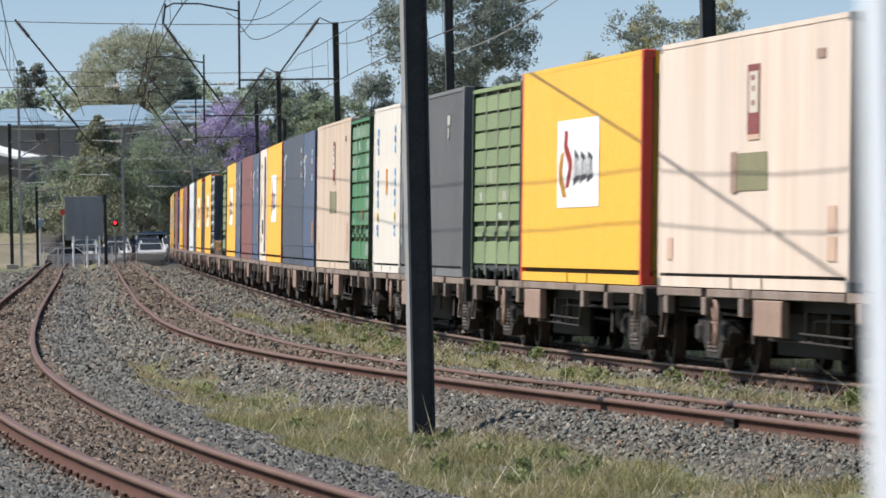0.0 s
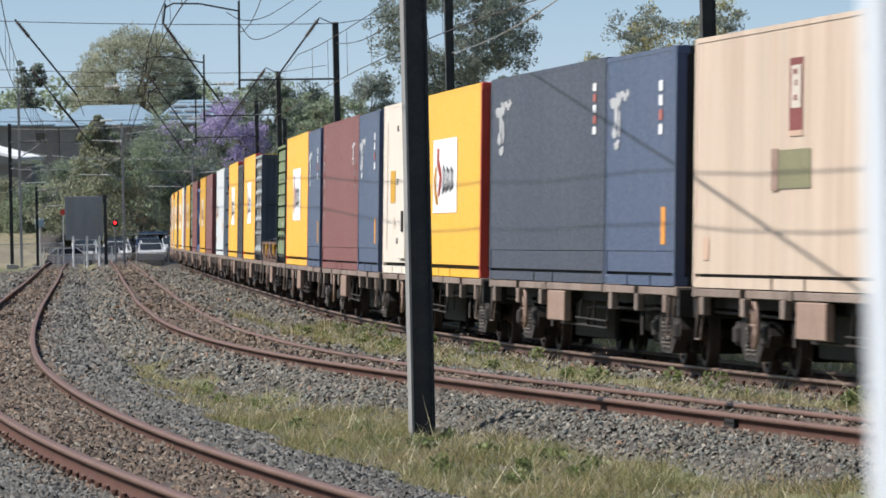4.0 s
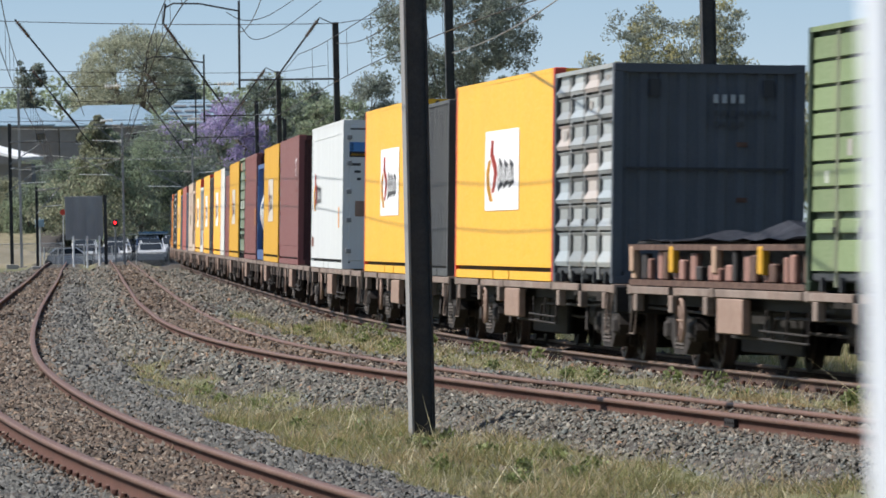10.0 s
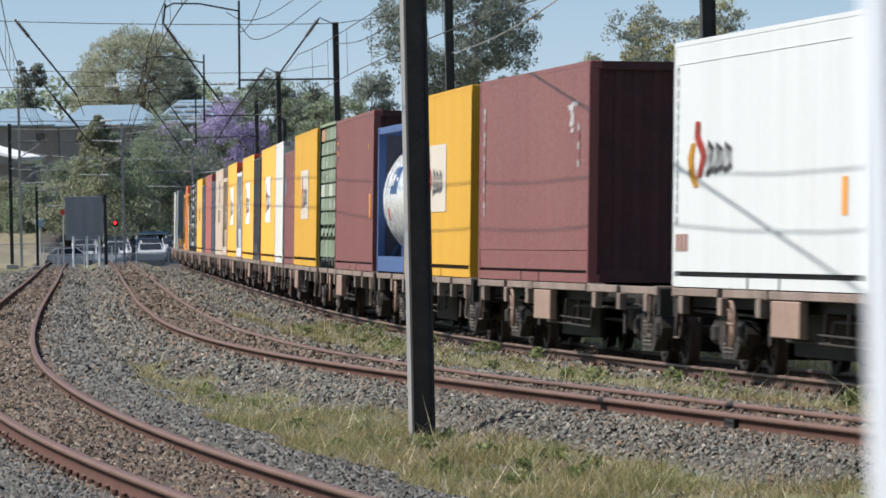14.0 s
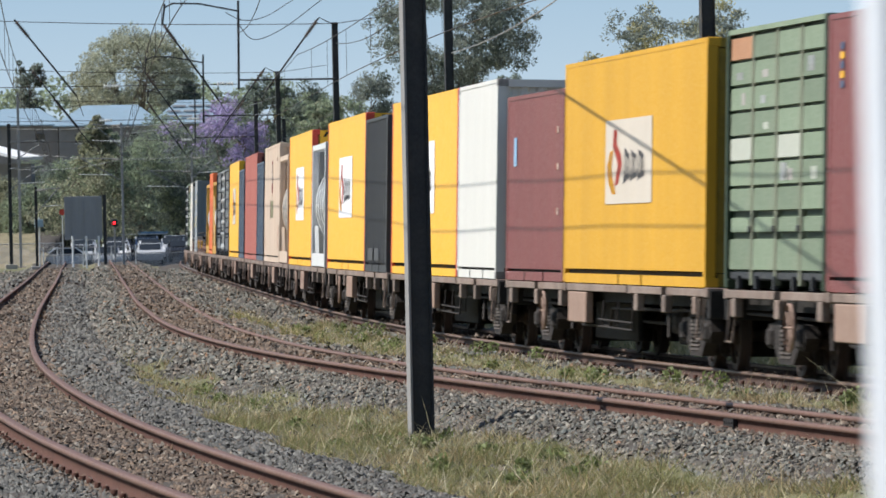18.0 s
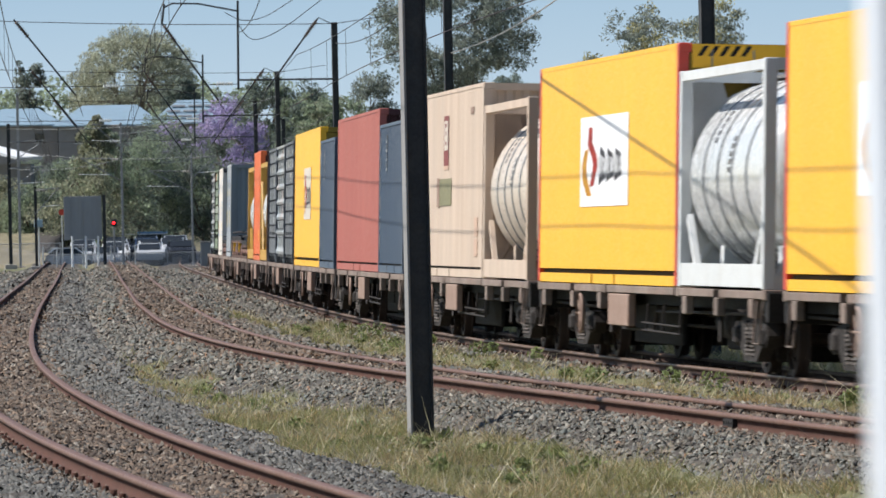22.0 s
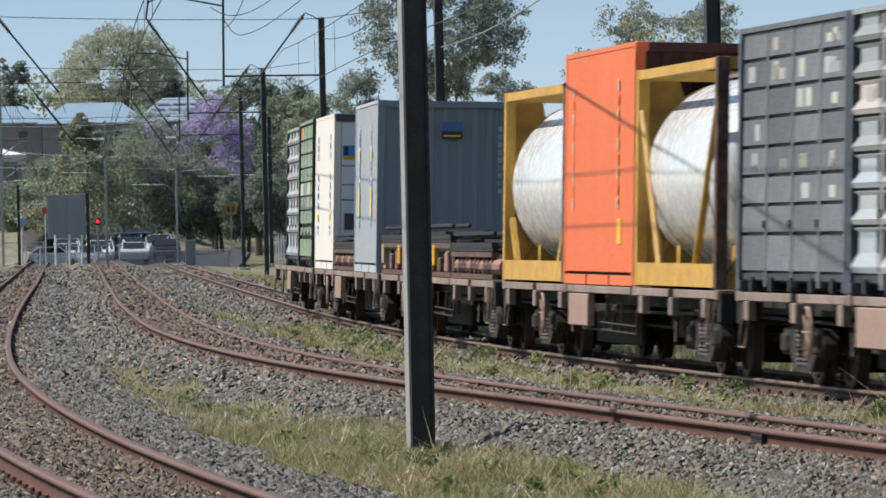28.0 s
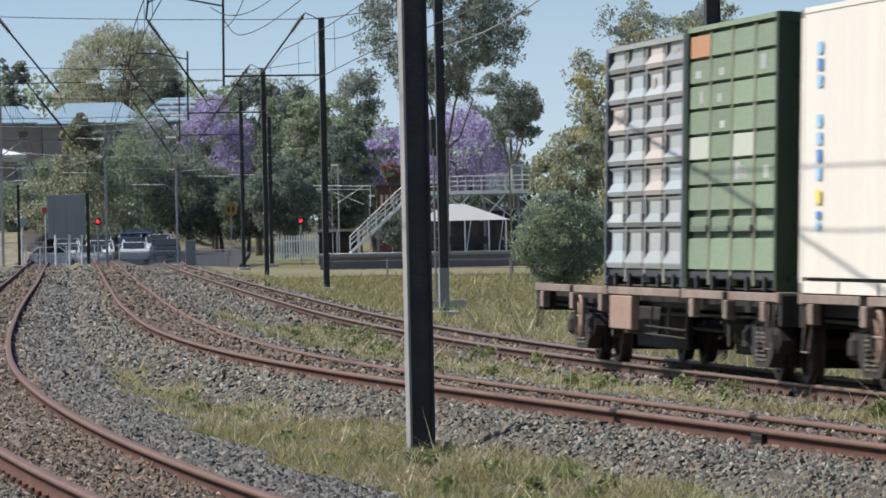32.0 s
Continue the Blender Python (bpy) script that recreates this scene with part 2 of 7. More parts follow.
    "mast_edge": mat("pale_steel_lit_flange", (0.27, 0.265, 0.255), 0.7, 0.0, 0.2, 1.5, 30, 0.1, (0.25, 0.22, 0.2), 0.4),
    "wire": mat("dark_copper_wire", (0.06, 0.055, 0.05), 0.6, 0.4, 0.1, 1.0, 10, 0.0),
    "insulator": mat("brown_glazed_insulator", (0.13, 0.09, 0.07), 0.25, 0, 0.2, 8.0),
    "concrete": mat("pale_weathered_concrete", (0.38, 0.36, 0.33), 0.85, 0, 0.15, 1.0, 25, 0.2, (0.22, 0.2, 0.17), 0.4),
    "white_steel": mat("white_painted_steel", (0.62, 0.63, 0.62), 0.5, 0, 0.08, 1.0, 30, 0.05, (0.40, 0.37, 0.33), 0.3),
    "grey_steel": mat("grey_painted_steel", (0.23, 0.24, 0.25), 0.55, 0.2, 0.12, 1.0, 30, 0.05, (0.15, 0.13, 0.12), 0.3),
    "board_grey": mat("dull_galvanised_sheet", (0.30, 0.31, 0.325), 0.6, 0.1, 0.15, 1.2, 30, 0.05, (0.18, 0.17, 0.165), 0.35, streak=True),
    "post": mat("pale_painted_post", (0.74, 0.77, 0.80), 0.5, 0, 0.05, 3.0, 30, 0.05),
    "roof": mat("pale_blue_metal_roof", (0.28, 0.39, 0.465), 0.45, 0.2, 0.08, 0.6, 20, 0.05, (0.25, 0.28, 0.30), 0.3),
    "house_wall": mat("grey_rendered_wall", (0.245, 0.240, 0.238), 0.8, 0, 0.1, 0.8, 20, 0.1, (0.16, 0.15, 0.14), 0.3),
    "glass": mat("dark_window_glass", (0.03, 0.035, 0.04), 0.08, 0, 0.1, 1.0, 10, 0.0),
    "brick": mat("red_brick_wall", (0.15, 0.075, 0.065), 0.85, 0, 0.2, 1.0, 30, 0.2),
    "bark": mat("grey_brown_bark", (0.14, 0.11, 0.09), 0.9, 0, 0.3, 2.0, 20, 0.4),
    "pale_bark": mat("pale_gum_bark", (0.15, 0.135, 0.115), 0.85, 0, 0.25, 1.5, 20, 0.3, (0.17, 0.13, 0.10), 0.5),
    "fabric": mat("white_shade_fabric", (0.80, 0.80, 0.80), 0.7, 0, 0.04, 1.0, 20, 0.0),
    # Four end paints with the shade of the unlit container ends mixed in.
    "shaded_end": mat("shade_dark_end_paint", (0.082, 0.093, 0.112), 0.6, 0, 0.15, 1.0, 30, 0.06, (0.09, 0.08, 0.08), 0.2),
    "shaded_maroon": mat("shade_dark_maroon_paint", (0.085, 0.034, 0.034), 0.7, 0, 0.25, 1.0, 30, 0.05, (0.03, 0.022, 0.02), 0.5),
    "shaded_black": mat("shade_black_paint", (0.022, 0.023, 0.026), 0.7, 0, 0.25, 1.0, 30, 0.05, (0.05, 0.045, 0.04), 0.4),
    "shaded_olive": mat("shade_dark_ochre_paint", (0.30, 0.195, 0.03), 0.7, 0, 0.25, 1.0, 30, 0.05, (0.06, 0.045, 0.02), 0.5),
    "rusty_pink": mat("primer_pink_steel", (0.30, 0.165, 0.132), 0.7, 0, 0.2, 2.0),
    "tarp": mat("crumpled_dark_tarpaulin", (0.05, 0.052, 0.065), 0.6, 0, 0.3, 1.5, 8, 0.6),
    "tyre": mat("black_tyre_rubber", (0.02, 0.02, 0.02), 0.8, 0, 0.2, 5.0),
    # Gum, dark, mid and olive leaves are lightened and greyed to carry distance haze.
    "leaf_gum": leaf_mat("gum_leaf", (0.42, 0.438, 0.335)),
    "leaf_yellow": leaf_mat("yellowing_gum_leaf", (0.40, 0.375, 0.20)),
    "leaf_grey": leaf_mat("grey_gum_leaf", (0.245, 0.272, 0.232)),
    "leaf_dark": leaf_mat("dark_leaf", (0.185, 0.222, 0.188)),
    "leaf_mid": leaf_mat("mid_green_leaf", (0.268, 0.318, 0.212)),
    "leaf_olive": leaf_mat("olive_leaf", (0.300, 0.305, 0.208)),
    "flower": leaf_mat("lilac_flower", (0.42, 0.355, 0.55), 0.3),
    "flower_red": leaf_mat("red_flower", (0.27, 0.15, 0.11), 0.35),
    "grass": leaf_mat("green_grass_blade", (0.240, 0.238, 0.105), 0.45, 0.4),
    "dry_grass": leaf_mat("dry_grass_blade", (0.40, 0.315, 0.175), 0.45, 0.3),
    "sandy_earth": mat("sandy_earth", (0.30, 0.255, 0.175), 0.95, 0, 0.3, 0.8, 12, 0.3, (0.17, 0.17, 0.09), 0.4),
    "asphalt": mat("worn_asphalt", (0.055, 0.055, 0.058), 0.9, 0, 0.2, 1.0, 30, 0.2, (0.09, 0.085, 0.08), 0.4),
    "shelter_blue": mat("blue_painted_roof", (0.16, 0.30, 0.44), 0.5, 0, 0.1, 1.0),
    "sign_amber": mat("dull_amber_sign", (0.30, 0.19, 0.045), 0.6, 0, 0.15, 2.0),
    "faded_cream": mat("faded_cream_vinyl", (0.56, 0.50, 0.42), 0.6, 0, 0.06, 1.0, 30, 0.0, (0.50, 0.42, 0.30), 0.2),
    "faded_orange": mat("faded_orange_stencil", (0.56, 0.38, 0.28), 0.6, 0, 0.1, 2.0),
    "dusty_tan": mat("dusty_brown_cream_paint", (0.555, 0.44, 0.345), 0.6, 0, 0.14, 0.8, 30, 0.015, (0.36, 0.225, 0.14), 0.5, streak=True),
    "cool_white": mat("cool_white_paint", (0.60, 0.615, 0.61), 0.45, 0, 0.05, 0.8, 30, 0.015, (0.40, 0.37, 0.33), 0.22, streak=True),
    "warm_white": mat("warm_white_paint", (0.70, 0.62, 0.53), 0.5, 0, 0.06, 0.8, 30, 0.015, (0.45, 0.33, 0.22), 0.28, streak=True),
    # Light grey container's ends, darkened in the colour to stand for shade.
    "shaded_end_grey": mat("shade_grey_end_paint", (0.205, 0.24, 0.265), 0.55, 0, 0.12, 0.8, 30, 0.015, (0.16, 0.14, 0.13), 0.3, streak=True),
    "mark_grey": mat("dark_grey_vinyl_mark", (0.13, 0.13, 0.14), 0.55, 0, 0.1, 2.0),
    "tank_blue": mat("dark_blue_tank_vinyl", (0.07, 0.155, 0.32), 0.5, 0, 0.1, 2.0),
    "pole_grey": mat("weathered_galvanised_pole", (0.36, 0.365, 0.37), 0.6, 0.1, 0.1, 1.0, 30, 0.05, (0.22, 0.20, 0.19), 0.3),
    "weed": leaf_mat("bright_weed_leaf", (0.20, 0.235, 0.095), 0.6, 0.4),
    "faded_green": mat("chalky_faded_green", (0.125, 0.245, 0.15), 0.65, 0, 0.2, 1.5, 30, 0.06, (0.33, 0.34, 0.28), 0.4),
    "rubbed": mat("rubbed_pale_smear", (0.25, 0.32, 0.255), 0.7, 0, 0.2, 3.0, 30, 0.0, (0.20, 0.26, 0.19), 0.5),
    "rib_olive": mat("grimy_olive_rib", (0.18, 0.195, 0.135), 0.7, 0, 0.2, 1.5, 30, 0.06, (0.18, 0.14, 0.10), 0.4),
    "rib_grey": mat("grimy_grey_rib", (0.25, 0.255, 0.25), 0.6, 0, 0.2, 1.5, 30, 0.06, (0.22, 0.17, 0.13), 0.4),
    "pale_patch": mat("chalky_pale_repaint", (0.43, 0.45, 0.38), 0.6, 0, 0.1, 1.5),
    "mint_patch": mat("fresh_mint_repaint", (0.135, 0.28, 0.175), 0.55, 0, 0.1, 1.5),
    "rust_patch": mat("orange_brown_repaint", (0.42, 0.22, 0.12), 0.65, 0, 0.15, 2.0),
    "pillow_blue": mat("pale_blue_grey_repaint", (0.36, 0.405, 0.425), 0.5, 0.05, 0.15, 1.5, 30, 0.06, (0.40, 0.34, 0.28), 0.3),
    "pillow_pink": mat("pale_pinkish_repaint", (0.46, 0.41, 0.375), 0.55, 0, 0.15, 1.5, 30, 0.06, (0.42, 0.28, 0.2), 0.3),
    "red_lamp": glow_mat("red_signal_lens", (1.0, 0.015, 0.02), 5.0),
}


def ground_mat():
    # Soil colour is kept dark to act as shade in gaps between stones.
    m = mat("ground_soil_and_turf", (0.075, 0.065, 0.055), 0.95, 0, 0.3, 1.4, 30, 0.6, (0.075, 0.053, 0.038), 0.5)
    n, link = m.node_tree.nodes, m.node_tree.links.new
    bsdf = n["Principled BSDF"]
    col = bsdf.inputs["Base Color"].links[0].from_socket
    tc = n.new("ShaderNodeTexCoord")
    for attribute, scale, stops in (("turf", 2.6, ((0.30, (0.065, 0.070, 0.032)), (0.48, (0.120, 0.122, 0.058)), (0.66, (0.20, 0.175, 0.10)))),
                                    ("dry", 0.7, ((0.34, (0.115, 0.108, 0.056)), (0.52, (0.215, 0.182, 0.112)), (0.68, (0.275, 0.225, 0.150))))):
        at = n.new("ShaderNodeAttribute")
        at.attribute_name = attribute
        t = n.new("ShaderNodeTexNoise")
        t.inputs["Scale"].default_value, t.inputs["Detail"].default_value, t.inputs["Roughness"].default_value = scale, 10, 0.7
        link(tc.outputs["Object"], t.inputs["Vector"])
        r = n.new("ShaderNodeValToRGB")
        r.color_ramp.elements.new(0.5)
        for el, (p, c) in zip(r.color_ramp.elements, stops):
            el.position, el.color = p, (*c, 1)
        link(t.outputs["Fac"], r.inputs[0])
        x = n.new("ShaderNodeMix")
        x.data_type = "RGBA"
        link(at.outputs["Fac"], x.inputs[0])
        link(col, x.inputs[6])
        link(r.outputs[0], x.inputs[7])
        col = x.outputs[2]
    link(col, bsdf.inputs["Base Color"])
    return m


M["ground"] = ground_mat()


# ---- mesh helpers ----
def part(name, shape, material, parent=None, label=""):
    """Links a bmesh (or a shared mesh) as one object under a thing or a part."""
    if isinstance(shape, bmesh.types.BMesh):
        me = bpy.data.meshes.new(name)
        shape.to_mesh(me)
        shape.free()
        me.materials.append(material)
    else:
        me = shape
    ob = new(name, me)
    ob.parent = parent
    if label:
        ob["label"] = label
    return ob


def thing(name, label, category, group="", kind="", m=None):
    ob = tagged(new(name), label, category, group, kind)
    if m is not None:
        ob.matrix_basis = m
    return ob


def box(x0, x1, y0, y1, z0, z1, bm=None, bevel=0.0):
    bm = bm or bmesh.new()
    r = bmesh.ops.create_cube(bm, size=1.0, matrix=Matrix.Translation(((x0 + x1) / 2, (y0 + y1) / 2, (z0 + z1) / 2)) @ Matrix.Diagonal((x1 - x0, y1 - y0, z1 - z0, 1)))
    if bevel:
        edges = list({e for v in r["verts"] for e in v.link_edges})
        bmesh.ops.bevel(bm, geom=edges, offset=bevel, segments=1, affect="EDGES")
    return bm


def tube(a, b, r, bm=None, n=8, r2=None):
    bm = bm or bmesh.new()
    a, b = Vector(a), Vector(b)
    d = b - a
    m = Matrix.Translation((a + b) / 2) @ d.to_track_quat("Z", "Y").to_matrix().to_4x4()
    bmesh.ops.create_cone(bm, cap_ends=True, segments=n, radius1=r, radius2=r if r2 is None else r2, depth=d.length, matrix=m)
    return bm


def poly_tube(points, r, bm=None, n=5):
    """One bent wire or bar through the points."""
    bm = bm or bmesh.new()
    rings = []
    pts = [Vector(p) for p in points]
    for i, p in enumerate(pts):
        d = (pts[min(i + 1, len(pts) - 1)] - pts[max(i - 1, 0)]).normalized()
        q = d.to_track_quat("Z", "Y")
        rings.append([bm.verts.new(p + q @ Vector((r * math.cos(a), r * math.sin(a), 0))) for a in (2 * math.pi * k / n for k in range(n))])
    for u, v in zip(rings, rings[1:]):
        for k in range(n):
            bm.faces.new((u[k], u[(k + 1) % n], v[(k + 1) % n], v[k]))
    bm.faces.new(rings[0])
    bm.faces.new(rings[-1][::-1])
    return bm


def lathe(profile, axis_m=None, n=24, bm=None):
    """A body of revolution round local z; profile is radius, height."""
    bm = bm or bmesh.new()
    rings = []
    for r, z in profile:
        rings.append([bm.verts.new((r * math.cos(2 * math.pi * k / n), r * math.sin(2 * math.pi * k / n), z)) for k in range(n)])
    for u, v in zip(rings, rings[1:]):
        for k in range(n):
            bm.faces.new((u[k], u[(k + 1) % n], v[(k + 1) % n], v[k]))
    bm.faces.new(rings[0][::-1])
    bm.faces.new(rings[-1])
    if axis_m is not None:
        bmesh.ops.transform(bm, matrix=axis_m, verts=bm.verts)
    return bm


def raw(name, verts, faces, material, smooth=False):
    """A mesh from arrays of vertices and equal-sided faces."""
    me = bpy.data.meshes.new(name)
    verts, faces = np.asarray(verts, np.float32), np.asarray(faces, np.int32)
    me.vertices.add(len(verts))
    me.vertices.foreach_set("co", verts.ravel())
    k = faces.shape[1]
    me.loops.add(faces.size)
    me.loops.foreach_set("vertex_index", faces.ravel())
    me.polygons.add(len(faces))
    me.polygons.foreach_set("loop_start", np.arange(0, faces.size, k, dtype=np.int32))
    me.update(calc_edges=True)
    me.materials.append(material)
    if smooth:
        me.polygons.foreach_set("use_smooth", np.ones(len(faces), bool))
    return me


# ---- lines of the three tracks: distance ahead, place across ----
class Line:
    def __init__(self, knots, near_bend, far_bend):
        z = np.array([k[0] for k in knots], float)
        x = np.array([k[1] for k in knots], float)
        slope = np.gradient(x, z)
        zz = np.arange(z[0], z[-1], 1.0)
        i = np.clip(np.searchsorted(z, zz, "right") - 1, 0, len(z) - 2)
        h = z[i + 1] - z[i]
        u = (zz - z[i]) / h
        xx = (2 * u**3 - 3 * u**2 + 1) * x[i] + (u**3 - 2 * u**2 + u) * h * slope[i] + (-2 * u**3 + 3 * u**2) * x[i + 1] + (u**3 - u**2) * h * slope[i + 1]
        for _ in range(60):
            xx[1:-1] = (xx[:-2] + 2 * xx[1:-1] + xx[2:]) / 4
        p = [(a, b) for a, b in zip(xx, zz)]

        def extend(a, b, bend, count):
            d = math.atan2(b[0] - a[0], b[1] - a[1])
            out, q = [], b
            for _ in range(count):
                d += bend
                q = (q[0] + math.sin(d), q[1] + math.cos(d))
                out.append(q)
            return out
        far = extend(p[-2], p[-1], far_bend, 420)
        near = extend(p[1], p[0], near_bend, 560)
        pts = np.array(far[::-1] + p[::-1] + near)      # from far to near, the way of travel
        self.p = pts
        self.s = np.concatenate([[0], np.cumsum(np.hypot(*np.diff(pts, axis=0).T))])
        self.zs, self.xs = z, x
        self.i0 = len(far) + len(p) - 1
        self.s_mark = self.s[self.i0]                   # where the knots begin

    def at(self, s):
        return float(np.interp(s, self.s, self.p[:, 0])), float(np.interp(s, self.s, self.p[:, 1]))

    def x_at(self, z):
        lo, hi = self.i0 + 35, 300
        seg = self.p[hi:lo][::-1]
        return np.interp(z, seg[:, 1], seg[:, 0])

    def s_at(self, z):
        lo, hi = self.i0 + 35, 300
        return float(np.interp(z, self.p[hi:lo][::-1, 1], self.s[hi:lo][::-1]))


RUN = Line([(30, 11.4), (42, 9.3), (55, 7.22), (68, 5.46), (86.5, 3.11), (99, 1.75), (125, -0.44), (145, -1.79), (175, -3.49), (236, -6.81), (300, -10.2), (367, -13.6), (430, -16.2), (500, -18.2)], 0.0016, 0.0009)
MID = Line([(30, 6.95), (42, 4.90), (51, 3.45), (55, 2.82), (62, 1.78), (75, -0.20), (90, -2.04), (110, -3.78), (140, -5.64), (200, -8.84), (300, -14.0), (400, -19.2), (500, -24.4)], 0.0016, 0.0)
LEFT = Line([(20, 2.1), (30, 0.55), (41.5, -1.10), (45.5, -1.66), (53, -2.62), (60.4, -3.44), (74.4, -4.78), (88.4, -5.90), (105, -6.99), (140, -9.02), (188, -11.62), (234.5, -14.08), (344.7, -20.05), (420, -24.1), (500, -28.4)], 0.002, 0.0)
RUN_Z = -0.15
CANT = {"run": -1.9, "mid": -3.4, "left": -1.4}


# ---- ground ----
def bed(d, top, half, fall):
    return top - np.maximum(0, np.abs(d) - half) * fall


def ground_at(x, z):
    """Height of the ground and how much turf covers it."""
    q, m, l = x - RUN.x_at(z), x - MID.x_at(z), x - LEFT.x_at(z)
    base = np.where(q > 1.5, -0.46 - np.clip((q - 1.5) * 0.1, 0, 0.30), np.where(m > 0, -0.40, np.where(l > 0, -0.30, -0.24)))
    beds = np.maximum(np.maximum(bed(q, -0.295, 1.25, 0.42), bed(m, -0.072, 1.3, 0.38)), bed(l, -0.142, 1.35, 0.20))
    wob = np.sin(z * 0.9 + x * 1.7) * 0.35 + np.sin(z * 0.37 - x * 2.9) * 0.35
    turf = np.where(q > 1.9 + 0.3 * wob, 1.0, 0.0)
    turf = np.where((q < -1.05 + 0.2 * wob) & (m > 1.15 + 0.25 * wob) & (z < 140 + 6 * wob), 1.0, turf)
    turf = np.where((m < -1.75 + 0.35 * wob) & (l > 1.75 + 0.45 * wob) & (z < 98 + 12 * wob), 1.0, turf)
    turf = np.where((l < -3.0 + wob) & (z > 130), 1.0, turf)
    turf = np.where((z > 352) & (np.abs(l) > 1.5) & (np.abs(m) > 1.5) & (np.abs(q) > 2.0), 1.0, turf)
    return np.maximum(base, beds), turf


def build_ground():
    zs = np.concatenate([[-1500, -300, -60, 0], np.arange(20, 130, 0.6), np.arange(130, 424, 4.0), [426, 430, 440, 450, 459, 464, 480, 520, 580, 660, 800, 1000, 1500, 2500, 4500]])
    off = np.concatenate([[-3000, -800, -250, -90, -50, -32, -24], np.arange(-18, 6.01, 0.2), [7, 9, 12, 18, 28, 50, 90, 250, 800, 3000]])
    zg, og = np.meshgrid(zs, off, indexing="ij")
    xg = og + RUN.x_at(zg)
    h, turf = ground_at(xg, zg)
    rng = np.random.default_rng(3)
    h = h + rng.normal(0, 0.012, h.shape) * (zg < 140) * (zg > 20)
    rise = np.clip((zg - 430) / 200, 0, 1)
    h = h + 1.7 * np.clip((zg - 424) / 30, 0, 1) * np.clip(-(xg + 21.0) / 3, 0, 1)
    h = h + rise * 3.0 * np.clip(-(xg + 14) / 20, 0, 1)
    h = np.where((zg > 425) & (zg < 460) & (xg > -25.6) & (xg < -12.2), -0.66, h)
    nz, nx = zg.shape
    idx = np.arange(nz * nx).reshape(nz, nx)
    faces = np.stack([idx[:-1, :-1], idx[:-1, 1:], idx[1:, 1:], idx[1:, :-1]], -1).reshape(-1, 4)
    me = raw("ground", np.stack([xg, zg, h], -1).reshape(-1, 3), faces, M["ground"], True)
    a = me.attributes.new("turf", "FLOAT", "POINT")
    a.data.foreach_set("value", turf.ravel().astype(np.float32))
    q = xg - RUN.x_at(zg)
    wave = 0.5 + 0.5 * np.sin(zg * 0.11 + xg * 0.5)
    dry = np.where((zg > 400) & (xg < -20), 0.9, 0.0) + np.where((q > 2.2) & (zg > 285) & (zg < 420), 0.35 + 0.5 * wave, 0.0) + np.where((zg > 352) & (zg < 420) & (q < 0) & (xg > -20), 0.7, 0.0)
    a = me.attributes.new("dry", "FLOAT", "POINT")
    a.data.foreach_set("value", (np.clip(dry, 0, 1) * turf).ravel().astype(np.float32))
    tagged(new("ground", me), "ballasted soil and patchy dry turf beside railway tracks", "ground", kind="structure")


build_ground()

CHIP = np.array([(1, 0, 0), (0, 1, 0), (-1, 0, 0), (0, -1, 0), (0, 0, 1)], np.float32)
CHIP_F = np.array([(0, 1, 4), (1, 2, 4), (2, 3, 4), (3, 0, 4)])


def scatter(rng, count, z0, z1):
    """Random places within the strip of ground that the lens takes in."""
    z = np.sqrt(rng.uniform(z0 * z0, z1 * z1, count))
    x = rng.uniform(-1, 1, count) * (z * 0.0675 + 0.5)
    return x, z


def stones(name, label, rust, seed, fresh=False):
    rng = np.random.default_rng(seed)
    vs = []
    for count, z0, z1, size in ((90000, 36, 52, 0.0185), (150000, 52, 80, 0.022), (105000, 80, 130, 0.034), (64000, 130, 230, 0.042), (42000, 230, 365, 0.055)):
        x, z = scatter(rng, count, z0, z1)
        h, turf = ground_at(x, z)
        l, m, q = (np.abs(x - t.x_at(z)) for t in (LEFT, MID, RUN))
        inside = np.minimum(np.minimum(l, m), q) + rng.normal(0, 0.15, count) < 0.75
        keep = ((turf < 0.5) | ((rng.random(count) < 0.12) & (x < RUN.x_at(z)))) & (x < RUN.x_at(z) + 2.3) & (inside == rust)
        blue = (l + rng.normal(0, 0.2, count) < 2.2) & (l < m) & (z + rng.normal(0, 30, count) < 260)
        if not rust:
            keep &= blue == fresh
        x, z, h = x[keep], z[keep], h[keep]
        n = len(x)
        s = size * rng.uniform(0.5, 1.45, (n, 1, 1))
        v = (CHIP[None] * rng.uniform(0.75, 1.3, (n, 5, 1)) + rng.normal(0, 0.24, (n, 5, 3))) * s * rng.uniform(0.6, 1.3, (n, 1, 3))
        a, b = rng.uniform(0, 6.28, n), rng.uniform(-1.15, 1.15, n)
        ca, sa, cb, sb = np.cos(a)[:, None], np.sin(a)[:, None], np.cos(b)[:, None], np.sin(b)[:, None]
        y1, z1_ = v[..., 1] * cb - v[..., 2] * sb, v[..., 1] * sb + v[..., 2] * cb
        v = np.stack([v[..., 0] * ca - y1 * sa, v[..., 0] * sa + y1 * ca, z1_], -1)
        vs.append(v + np.stack([x, z, h + size * rng.uniform(-0.6, 0.5, n)], -1)[:, None])
    v = np.concatenate(vs)
    f = (np.arange(len(v)) * 5)[:, None, None] + CHIP_F[None]
    me = raw(name, v.reshape(-1, 3), f.reshape(-1, 3), M["ballast_rust" if rust else "ballast_blue" if fresh else "ballast"])
    tagged(new(name, me), label, "ballast", kind="stuff")


stones("grey_ballast", "loose grey-brown crushed stone ballast on the track shoulders", False, 12)
stones("fresh_ballast", "fresher cool grey crushed stone beside the curved track", False, 13, True)
stones("rusty_ballast", "rust-brown crushed stone ballast between the rails", True, 11)


